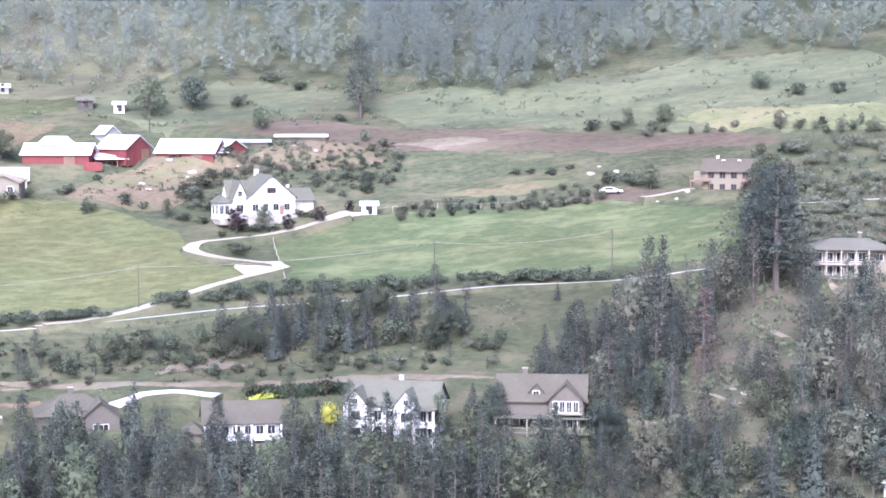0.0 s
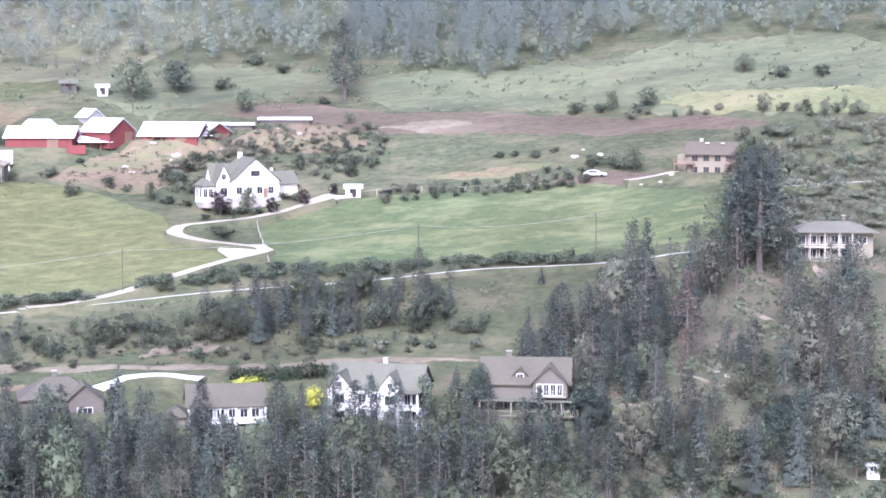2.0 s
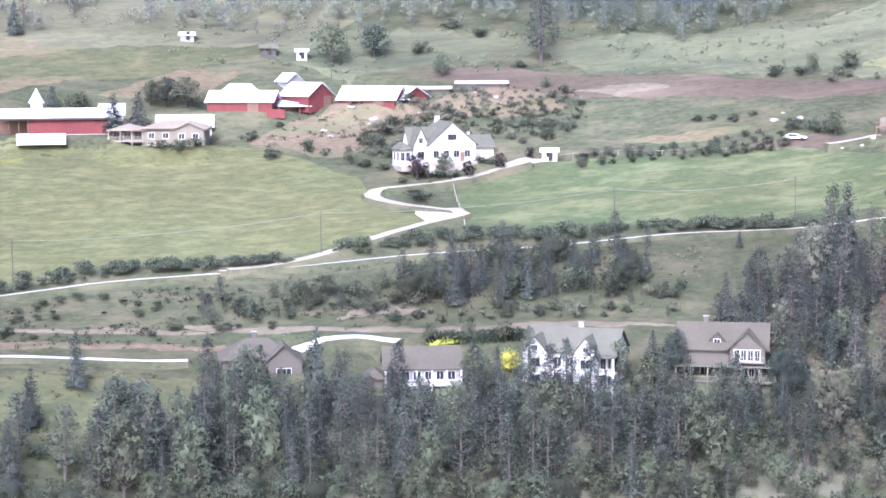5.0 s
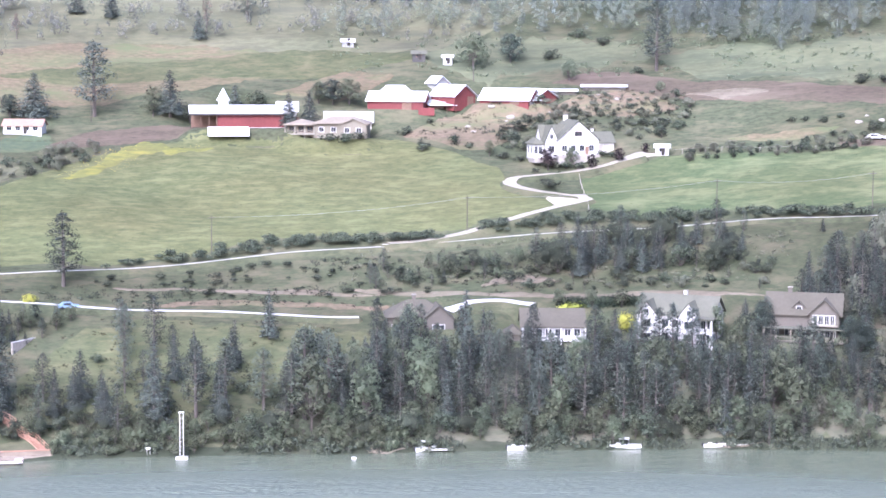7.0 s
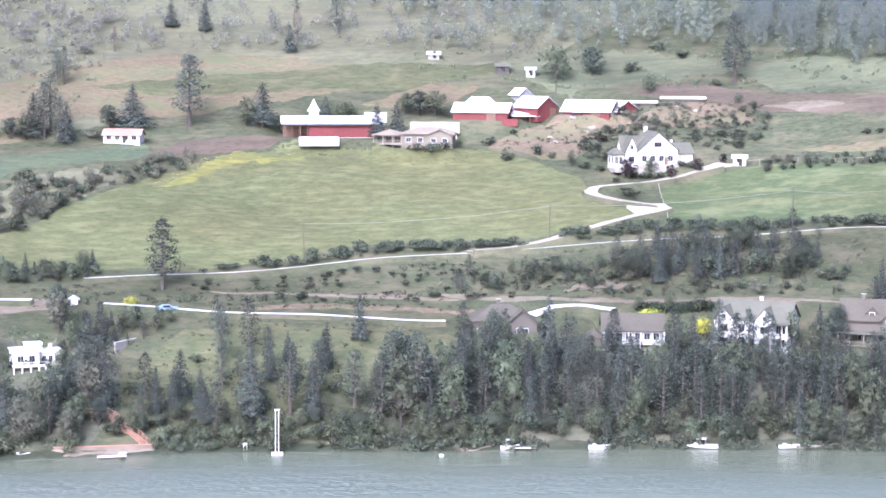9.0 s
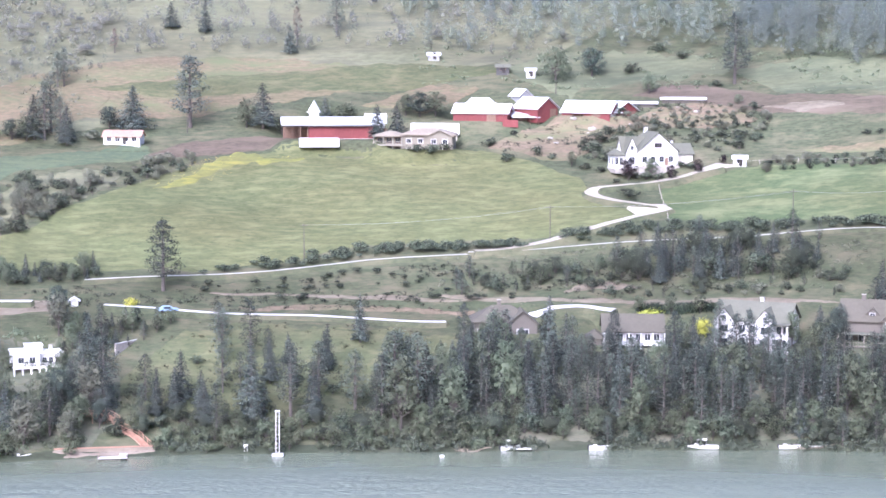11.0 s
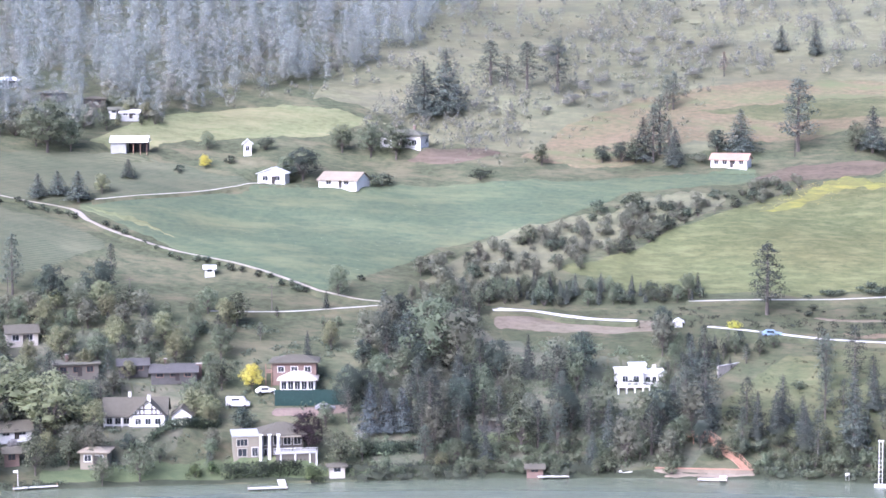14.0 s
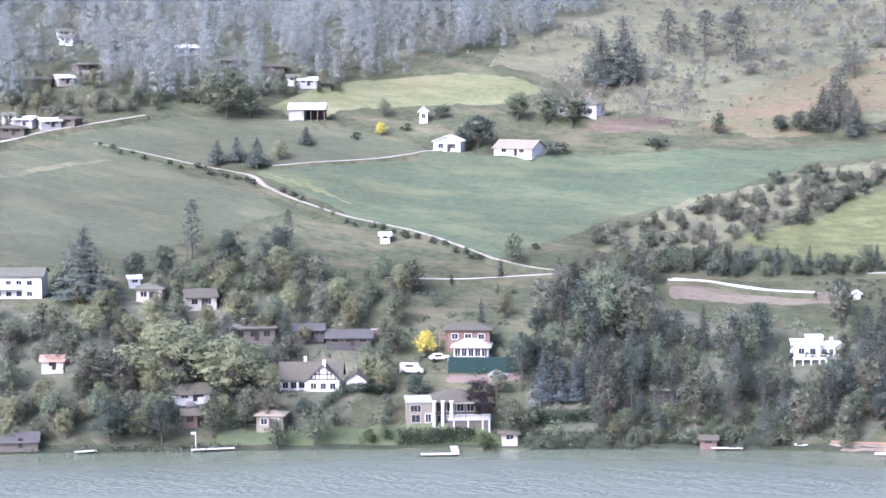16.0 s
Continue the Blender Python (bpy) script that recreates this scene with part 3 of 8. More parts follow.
field("villa_garden", [(-13.56, 556.9), (-12.24, 555.6), (-10.80, 560.4)], [(-13.56, 561.7), (-12.25, 565.9), (-10.80, 565.2)], SOIL, "bare brown garden plot below the villa", lift=0.3, taper=0.8)
field("garden_lawn", [(-12.03, 415.9), (-9.76, 418.0)], [(-12.03, 419.7), (-9.76, 422.9)], LAWN, "small green garden lawn", lift=0.3)

field("dry_slope_west", [(-10.32, 555.6), (-7.63, 554.4), (-4.52, 560.3)], [(-10.32, 560.4), (-8.75, 580.7), (-6.88, 601.2), (-4.57, 610.7)], DRY, "dry tan grass slope", taper=1.5, wobble=2.0, lift=0.22)
field("upper_meadow", [(13.08, 590.9), (16.62, 588.4), (20.69, 587.9), (25.58, 587.1), (27.30, 587.3)], [(13.08, 616.0), (16.64, 612.0), (20.75, 632.0), (25.75, 645.0), (27.49, 650.0)], UPPER, "pale rough meadow with low green scrub mats", taper=2.0, wobble=3.0)
field("upper_pasture", [(6.4, 590.0), (8.0, 586.0), (10.0, 591.0), (12.0, 595.0), (13.1, 592.0)], [(6.4, 612.0), (8.0, 616.0), (10.0, 618.0), (12.0, 618.0), (13.1, 617.0)], UPPER, "pale rough pasture below the hill wood", taper=2.0, wobble=3.0)
field("straw_patch", [(20.56, 587.8), (23.37, 586.8), (27.30, 587.3)], [(20.57, 594.6), (23.41, 602.0), (27.36, 606.0)], PALE, "straw coloured grass above the ploughed field", taper=1.0, wobble=1.5, lift=0.3)
field("bare_patch", [(13.76, 576.7), (14.98, 576.1), (16.20, 577.3)], [(13.76, 580.4), (14.98, 584.3), (16.21, 583.1)], EARTH, "pale bare patch in the ploughed field", taper=1.0, lift=0.3)
field("earth_yard", [(17.92, 548.3), (19.67, 546.7), (20.74, 550.5)], [(17.93, 552.0), (19.68, 554.6), (20.75, 554.2)], SOIL, "bare reddish earth yard", taper=0.6, lift=0.2)
field("dirt_strip", [(14.96, 550.0), (16.58, 551.9), (18.07, 556.3)], [(14.96, 554.3), (16.59, 558.6), (18.08, 561.5)], DRY, "bare earth strip above the pasture", taper=0.8, lift=0.2)
field("cut_bank", [(4.55, 465.5), (6.70, 463.8), (8.63, 463.2), (10.30, 464.1), (12.78, 465.5), (16.19, 465.5)], [(4.54, 470.8), (6.70, 467.7), (8.62, 465.9), (10.30, 466.7), (12.78, 469.1), (16.20, 469.4)], EARTH, "reddish cut bank above the villas", taper=2.0, wobble=0.6, lift=0.2)
field("shore_bank", [(-34.0, 408.6), (-30.0, 408.6), (-24.0, 403.6), (-17.0, 401.6), (-10.0, 404.6), (-3.0, 406.6), (5.0, 406.6), (12.0, 412.6), (17.0, 418.6), (25.0, 424.6), (31.0, 424.6)],
      [(-34.0, 413.0), (-30.0, 413.0), (-24.0, 408.0), (-17.0, 406.0), (-10.0, 409.0), (-3.0, 411.0), (5.0, 411.5), (12.0, 418.0), (17.0, 424.0), (25.0, 430.0), (31.0, 430.0)], SHORE, "dark bank at the water's edge", lift=0.12, wobble=0.5)

field("forest_floor", [(2.42, 410.2), (8.34, 412.3), (17.49, 422.2), (21.07, 425.2)], [(2.42, 428.5), (4.38, 438.8), (8.31, 445.3), (13.16, 449.1), (20.97, 453.5)], FLOOR, "dark leaf litter under the shore trees", taper=1.2, wobble=2.0)
field("forest_floor_east", [(18.32, 428.2), (22.80, 430.2), (28.97, 432.9)], [(18.38, 453.4), (19.38, 482.1), (21.15, 504.0), (23.25, 545.5), (25.89, 555.1), (29.70, 556.1)], BRUSH, "brown brush under the wooded slope", taper=1.0, wobble=2.5, lift=0.2)
field("bay_floor", [(-15.31, 405.3), (-10.72, 406.9), (-4.33, 410.4)], [(-15.31, 444.0), (-13.19, 464.0), (-11.08, 458.7), (-9.14, 451.3), (-4.40, 447.1)], FLOOR, "dark brush under the bay trees", taper=1.0, wobble=2.0)
field("village_floor", [(-31.19, 416.0), (-27.08, 411.7), (-23.52, 411.0), (-19.59, 409.3)], [(-31.08, 459.1), (-25.39, 467.1), (-22.49, 466.1), (-19.56, 454.5)], FLOOR, "shaded garden ground of the village", taper=1.0, wobble=2.0)

field("gully_floor", [(-13.3, 484.0), (-11.6, 488.0), (-9.9, 489.0), (-8.2, 503.0), (-6.2, 516.0), (-4.4, 526.0)], [(-13.3, 489.0), (-11.6, 505.0), (-9.9, 516.5), (-8.2, 526.0), (-6.2, 536.5), (-4.4, 540.0)], HILL_GRASS, "brown grass and brush in the gully", lift=0.22, taper=1.0, wobble=2.0)
field("road_cut", [(-1.2, 461.6), (0.93, 459.6), (3.2, 459.0), (5.8, 460.4)], [(-1.2, 465.0), (0.93, 463.2), (3.2, 462.6), (5.8, 463.8)], RED_EARTH, "reddish cut bank above the new road", lift=0.2, taper=1.2, wobble=1.0)
field("old_bench", [(-2.0, 469.6), (0.0, 468.2), (1.6, 466.4), (3.2, 465.2), (5.7, 465.0)], [(-2.0, 471.4), (0.0, 470.6), (1.6, 468.6), (3.2, 467.5), (5.7, 467.3)], EARTH, "bare edge of an old grassy track", lift=0.2, taper=1.5, wobble=0.5)
field("stony_patch", [(8.2, 466.5), (9.0, 468.0), (9.8, 469.0), (10.6, 470.5)], [(8.2, 470.0), (9.0, 474.0), (9.8, 474.5), (10.6, 473.0)], EARTH, "stony bare patch on the slope", lift=0.2, taper=0.8, wobble=1.5)

# roads and drives
lane("main_road", [(5.50, 490.1), (7.16, 492.1), (8.58, 493.5), (10.68, 495.5), (12.79, 498.6), (15.58, 503.3), (17.85, 506.7), (19.85, 510.8), (21.04, 513.5), (23.16, 518.6)], 1.9, ASPHALT, "pale paved road across the slope")
lane("main_road_west", [(-5.47, 475.6), (-2.60, 477.9), (0.14, 481.2), (2.58, 484.1), (4.70, 487.0), (5.51, 489.2)], 1.9, ASPHALT, "pale paved road across the slope")
lane("farm_drive", [(5.69, 490.5), (6.64, 492.3), (7.67, 495.8), (8.58, 499.5), (9.49, 504.2), (10.27, 507.9), (11.00, 512.5), (11.09, 514.8), (10.40, 516.1), (9.54, 518.0), (9.05, 521.4), (9.14, 525.5), (9.86, 527.9), (10.93, 530.3), (11.99, 535.0), (12.66, 538.6)], 4.0, GRAVEL, "pale gravel farm drive winding uphill")
field("forecourt", [(12.07, 535.7), (12.66, 537.7), (13.27, 539.4)], [(12.07, 538.0), (12.60, 542.1), (13.27, 542.1)], GRAVEL, "pale gravel forecourt by the farmhouse", lift=0.45, wobble=0.2)
lane("villa_road", [(-4.93, 462.9), (-3.09, 460.8), (-1.16, 458.2), (1.11, 456.5), (4.22, 455.4), (4.87, 455.5)], 2.4, CONCRETE, "bright new concrete road")
lane("villa_court", [(7.35, 458.5), (7.92, 460.3), (8.63, 461.1), (9.14, 460.6), (9.73, 459.6)], 6.0, CONCRETE, "bright concrete court behind the villas")
lane("upper_new_road", [(-11.09, 471.2), (-9.96, 471.8), (-8.68, 468.7), (-6.93, 466.5)], 3.6, CONCRETE, "bright new concrete road")
lane("field_lane", [(-27.44, 549.1), (-25.79, 542.9), (-24.52, 537.0), (-23.08, 529.7), (-22.44, 520.2), (-20.51, 507.0), (-18.56, 497.4), (-16.12, 482.5), (-14.82, 477.2), (-13.60, 474.4)], 1.7, GRAVEL, "pale field lane between hedges")
lane("cross_road", [(-19.23, 472.6), (-17.84, 472.7), (-15.63, 473.4), (-13.60, 474.4)], 1.8, ASPHALT, "pale paved road")
lane("suburb_road", [(-30.17, 551.5), (-29.08, 556.8), (-27.98, 560.5), (-26.00, 567.0)], 3.2, GRAVEL, "pale road under the suburb")
lane("farm_track", [(-22.44, 533.6), (-20.50, 536.7), (-18.87, 541.4), (-17.58, 543.3)], 2.0, ASPHALT, "grey farm track")
lane("trail", [(20.10, 463.2), (20.55, 462.6), (21.15, 460.6), (21.73, 456.2)], 2.2, SAND, "pale foot trail across the wooded slope")
lane("lower_trail", [(19.15, 449.9), (19.48, 450.4), (19.80, 449.4)], 2.6, SAND, "pale foot trail across the wooded slope")
lane("upper_trail", [(22.20, 488.6), (22.52, 487.0), (22.89, 482.6)], 2.2, SAND, "pale foot trail across the wooded slope")
lane("garden_path", [(24.02, 507.2), (24.26, 501.1), (24.69, 498.2)], 2.2, SAND, "pale garden path below the deck house")
field("court", [(-17.52, 426.1), (-16.29, 425.4), (-15.06, 426.6)], [(-17.52, 428.4), (-16.29, 428.5), (-15.06, 429.4)], CLAY, "dull red strip of a tennis court", lift=0.8, wobble=0.2)
lane("upper_road", [(23.3, 543.6), (24.44, 546.4), (25.6, 547.9)], 1.6, CONCRETE, "pale road across the brushy slope", lift=1.6)
lane("hill_drive", [(19.74, 548.4), (20.34, 550.4), (20.95, 552.3)], 4.0, GRAVEL, "pale drive below the hill house")


# ---- trees ----
def unit(v):
    return v / (np.linalg.norm(v, axis=-1, keepdims=True) + 1e-9)


def sprays_on(p, d, sizes, rng, tilt=0.8, slim=0.5):
    """Leaf-shaped blades at places p, facing roughly along d: corners, faces and shading normals."""
    w = unit(d + tilt * rng.normal(size=p.shape))
    u = unit(np.cross(w, rng.normal(size=p.shape)))
    v = np.cross(w, u)
    s = sizes[:, None]
    tri = np.stack([p - u * s, p + u * s * 0.7 - v * s * slim, p + u * s * 0.6 + v * s * slim], 1)
    return tri.reshape(-1, 3), np.arange(len(p) * 3).reshape(-1, 3), np.repeat(unit(d + 0.3 * w), 3, axis=0)


def clump(c, radii, rng, n, size, tilt=0.45, slim=0.5, inner=7):
    """One bough or lobe: a few broad sprays inside and many small ones round them."""
    radii = np.asarray(radii, float)
    inner *= 2
    d = unit(rng.normal(size=(n + inner, 3)) + (0, 0, 0.2))
    reach = np.concatenate([rng.uniform(0.35, 1.0, n) ** 0.5 * rng.uniform(0.85, 1.22, n), rng.uniform(0.1, 0.65, inner)])
    sizes = np.concatenate([rng.uniform(0.6, 1.3, n) * size, rng.uniform(0.26, 0.42, inner) * radii.mean()])
    return sprays_on(c + d * radii * reach[:, None], d, sizes, rng, tilt, slim)


def merge(pieces):
    V, F, N, base = [], [], [], 0
    for v, f, n in pieces:
        V.append(v)
        F.append(f + base)
        N.append(n)
        base += len(v)
    return np.concatenate(V), np.concatenate(F), np.concatenate(N)


def leaf_mesh(name, vs, fs, ns):
    """A mesh of leaves with given shading normals."""
    me = bpy.data.meshes.new(name)
    me.from_pydata(vs.tolist(), [], fs.tolist())
    me.shade_smooth()
    me.normals_split_custom_set_from_vertices(ns.tolist())
    return me


def stick(bm, a, b, ra, rb, sides=6):
    """A tapered limb from a to b."""
    a, b = Vector(a), Vector(b)
    turn = (b - a).to_track_quat("Z", "Y").to_matrix()
    ring = lambda c, r: [bm.verts.new(c + turn @ Vector((r * math.cos(i * math.tau / sides), r * math.sin(i * math.tau / sides), 0))) for i in range(sides)]
    p, q = ring(a, ra), ring(b, rb)
    for i in range(sides):
        bm.faces.new((p[i], p[(i + 1) % sides], q[(i + 1) % sides], q[i]))
    bm.faces.new(q)


def part(name, bm, mat, parent, label=""):
    me = bpy.data.meshes.new(name)
    bm.to_mesh(me)
    bm.free()
    me.materials.append(mat)
    ob = new(name, me)
    ob.parent = parent
    return tagged(ob, label)


def tree_shape(kind, seed, full=1.0):
    """Limbs and crown of one unit plant, 10 m high; full sets how leafy it is."""
    rng = np.random.default_rng(seed)
    limbs, pieces = [], []
    fine = full > 0.5
    if kind == "spruce":
        n = 220 if fine else 50
        t, b = rng.random(n) ** 1.4, rng.random(n) * math.tau
        q = 2.2 * (1 - t) ** 0.85 * rng.uniform(0.1, 0.7, n)
        p = np.stack([q * np.cos(b), q * np.sin(b), 0.8 + 8.5 * t], 1)
        pieces.append(sprays_on(p, unit(np.stack([np.cos(b), np.sin(b), np.full(n, 0.4)], 1)), 0.5 * (1 - t) * rng.uniform(0.7, 1.2, n) * (1 if fine else 1.4) + 0.14, rng, 0.5, 0.6))
        boughs = 76 if fine else 30
        for i in range(boughs):
            t = (i + rng.random()) / boughs
            z = 0.9 + 8.7 * t
            reach = 2.2 * (1 - t) ** 0.85 * rng.uniform(0.7, 1.1) + 0.14
            b = i * 2.4 + rng.normal(0, 0.3)
            n = int((7 + 20 * (1 - t)) * full)
            q = reach * rng.uniform(0.12, 1.0, n) ** 0.5
            side = rng.normal(0, 0.16 + 0.1 * reach, n)
            p = np.stack([q * math.cos(b) - side * math.sin(b), q * math.sin(b) + side * math.cos(b), z - 0.28 * q + rng.normal(0, 0.1, n)], 1)
            d = unit(p * (1, 1, 0) + (0, 0, 0.45) + 1e-3)
            pieces.append(sprays_on(p, d, rng.uniform(0.14, 0.26, n) * (1.15 - 0.4 * t) * (1 if fine else 1.3), rng, 0.45, 0.42))
            limbs.append((np.array((0, 0, z)), np.array((reach * math.cos(b), reach * math.sin(b), z - 0.28 * reach)), 0.04 * (1 - t) + 0.015))
    elif kind in ("pine", "thin"):
        thin = kind == "thin"
        nb = (24 if thin else 38) if fine else 18
        bottom = 2.6 if thin else 2.0
        turn = rng.random() * math.tau
        for i in range(nb):
            t = (i + 0.6 * rng.random()) / nb
            z = bottom + (9.45 - bottom) * t
            envelope = 2.1 * min(1.0, 0.55 + 2.2 * t) * (1 - t) ** 0.52
            reach = envelope * rng.uniform(0.5, 1.05) + 0.08
            a = turn + i * 2.4 + rng.normal(0, 0.35)
            tip = np.array((reach * math.cos(a), reach * math.sin(a), z + 0.12 * reach))
            limbs.append((np.array((0, 0, z - 0.2)), tip, 0.07 * (1 - t) + 0.02))
            r = (0.46 + 0.42 * envelope / 1.8) * rng.uniform(0.8, 1.2) * (0.72 if thin else 1.0) * (1 if fine else 1.3)
            c = tip * np.array((0.78, 0.78, 1.0))
            pieces.append(clump(c, (r, r, r * 0.62), rng, int((20 if thin else 27) * full) if fine else 20, 0.2 if fine else 0.19, 0.45, 0.36, 2 if thin else 5 if fine else 3))
        pieces.append(clump(np.array((0, 0, 9.4)), (0.3, 0.3, 0.62), rng, 10, 0.18, 0.8, 0.34, 3))
    else:
        low = kind == "bush"
        lobes = (11 if low else 24) if fine else 8
        for i in range(lobes):
            a = i * 2.4 + rng.normal(0, 0.4)
            if low:
                z = rng.uniform(1.6, 5.4)
                rad = rng.uniform(0.6, 4.4) * (1 - 0.06 * z)
                size = rng.uniform(1.7, 3.0)
            else:
                t = (i + rng.random()) / lobes
                z = 2.4 + 6.2 * t
                rad = 2.9 * math.sin(math.pi * min(1, 0.22 + 0.72 * t)) ** 0.8 * rng.uniform(0.45, 1.0)
                size = rng.uniform(0.8, 1.75) * (1.1 - 0.25 * t) * (1 if fine else 1.25)
            c = np.array((rad * math.cos(a), rad * math.sin(a), z))
            limbs.append((np.array((0, 0, min(2.2, z * 0.6) if not low else 0.2)), c, 0.12))
            n = int((62 if not low else 46) * full) if fine else 30
            pieces.append(clump(c, (size, size, size * 0.82), rng, n, (0.2 if not low else 0.36) * (1 if fine else 1.3), 0.45, 0.55, 8))
        if not low:
            pieces.append(clump(np.array((0, 0, 5.4)), (2.0, 2.0, 2.6), rng, 10, 0.3, 0.45, 0.5, 26))
    vs, fs, ns = merge(pieces)
    if kind == "bush":
        vs = np.maximum(vs, (-99, -99, 0.05))
    mid = np.array((0, 0, 4.0)) if kind not in ("spruce", "pine", "thin") else np.stack([np.zeros(len(vs)), np.zeros(len(vs)), vs[:, 2] * 0.85], 1)
    ns = unit(ns * 0.5 + unit(vs - mid) * 0.8 + (0, 0, 0.3))
    return limbs, vs, fs, ns


LOOKS = {
    # kind: shape, foliage, variants, fullness, label
    "pine_tree": ("pine", PINE, 7, 1.0, "tall ponderosa pine with grey green needles", "tree"),
    "old_pine": ("pine", SPRUCE, 3, 1.5, "big old ponderosa pine with a full crown", "tree"),
    "young_pine": ("pine", PINE, 4, 0.8, "young bushy pine on the open slope", "tree"),
    "spruce_tree": ("spruce", SPRUCE, 5, 1.0, "dark pointed spruce with drooping boughs", "tree"),
    "dead_pine": ("thin", DEAD, 2, 1.7, "dead pine with rusty brown needles", "tree"),
    "thin_pine": ("thin", THIN, 4, 1.0, "thin brownish pine with sparse needles", "tree"),
    "leafy_tree": ("round", LEAF, 5, 1.0, "rounded broadleaf tree in full green leaf", "tree"),
    "alder_tree": ("round", ALDER, 4, 1.0, "grey green alder tree near the shore", "tree"),
    "dark_tree": ("round", DARK_LEAF, 3, 1.3, "dense dark green broadleaf tree", "tree"),
    "blue_spruce": ("spruce", BLUE_NEEDLE, 2, 1.0, "blue grey garden spruce", "tree"),
    "willow_tree": ("round", WILLOW, 3, 1.4, "pale yellow green willow tree", "tree"),
    "bare_tree": ("round", TWIG, 3, 0.9, "grey brushy tree just coming into leaf", "tree"),
    "yellow_tree": ("round", GOLD, 1, 1.2, "bright yellow flowering tree", "tree"),
    "plum_tree": ("round", PURPLE, 2, 1.2, "dark purple leaved plum tree", "tree"),
    "bush": ("bush", BUSH, 5, 1.0, "dark green rounded bush on the slope", "bush"),
    "grey_bush": ("bush", TWIG, 3, 1.0, "grey brown brushy bush", "bush"),
    "yellow_bush": ("bush", LEMON, 1, 1.2, "bright yellow flowering garden bush", "bush"),
    "willow_bush": ("bush", ALDER, 3, 1.0, "low grey green willow bush by the water", "bush"),
    "blossom_bush": ("bush", BLOSSOM, 1, 1.2, "white blossoming garden bush", "bush"),
    "clipped_bush": ("bush", CLIPPED, 1, 1.4, "rounded green garden bush", "bush"),
}
STOCK, USED = {}, {}
for name, (shape, mat, variants, full, label, category) in LOOKS.items():
    STOCK[name] = []
    for v in range(variants):
        limbs, vs, fs, ns = tree_shape(shape, 17 * v + len(name), full)
        root = new(name)
        root.empty_display_size = 0.5
        bm = bmesh.new()
        if shape == "bush":
            for a, b, r in limbs:
                stick(bm, a, b * 0.8, r, 0.03, 4)
            part("stem", bm, BARK, root)
        else:
            topz = 6.5 if shape == "round" else 9.4
            lean = random.uniform(-0.15, 0.15)
            stick(bm, (0, 0, -0.6), (lean, 0, topz * 0.5), 0.2, 0.13)
            stick(bm, (lean, 0, topz * 0.5), (0, 0, topz), 0.13, 0.03)
            for a, b, r in limbs:
                stick(bm, a, a + (b - a) * 0.85, r, 0.015, 3)
            part("trunk", bm, BARK, root)
        me = leaf_mesh("crown", vs, fs, ns)
        me.materials.append(mat)
        crown = new("crown", me)
        crown.parent = root
        tagged(root, label, category)
        STOCK[name].append(root)
plant_rng = random.Random(5)


def plant(name, b, r, h, spread=1.0, group=""):
    """A tree or bush h metres high."""
    i = plant_rng.randrange(len(STOCK[name]))
    s = h / 10 if LOOKS[name][0] != "bush" else h / 8.5
    w = s * spread * (1.22 if LOOKS[name][0] in ("pine", "spruce") else 1.0)
    m = Matrix.Translation(site(b, r) - Vector((0, 0, 0.05 * s))) @ pose(0, 0, 0, 0, 0, plant_rng.uniform(0, 360)) @ Matrix.Diagonal((w, w, s, 1))
    root = STOCK[name][i]
    if (name, i) not in USED:
        USED[name, i] = root
        root.matrix_basis = m
    else:
        root = copy_thing(root, m)
        root.scale = (w, w, s)
    return tagged(root, group=group)


OPEN_FRONT = ("farmhouse", "tudor", "column_house", "gazebo_house", "terrace_house", "hut", "ranch_house", "long_barn", "deck_house", "hill_house", "apartment", "brick_house")


CLEAR = [(*p, half, deep) for p, half, deep in zip([(-20.27, 423.9), (-22.54, 412.2), (-24.88, 423.2), (-28.75, 436.6), (-9.00, 468.3), (-14.16, 417.9), (-16.71, 414.2), (-20.27, 443.0), (-23.06, 444.7), (-24.56, 460.8), (-18.34, 430.0)] + [(6.54, 451.7), (13.82, 448.2), (17.21, 450.9), (10.25, 446.7)] + [(-4.74, 412.8), (-6.87, 438.5)] + [(21.15, 460.6), (22.52, 487.0), (19.48, 450.4)] + [(24.2, 508.0)],
                                                (5, 5, 4, 4, 21, 7, 6, 7, 5, 5, 5, 7, 7, 8, 7, 8, 6, 7, 4, 4, 5), (18, 26, 12, 14, 26, 12, 22, 12, 11, 9, 12, 12, 14, 12, 14, 12, 14, 14, 12, 12, 18))]


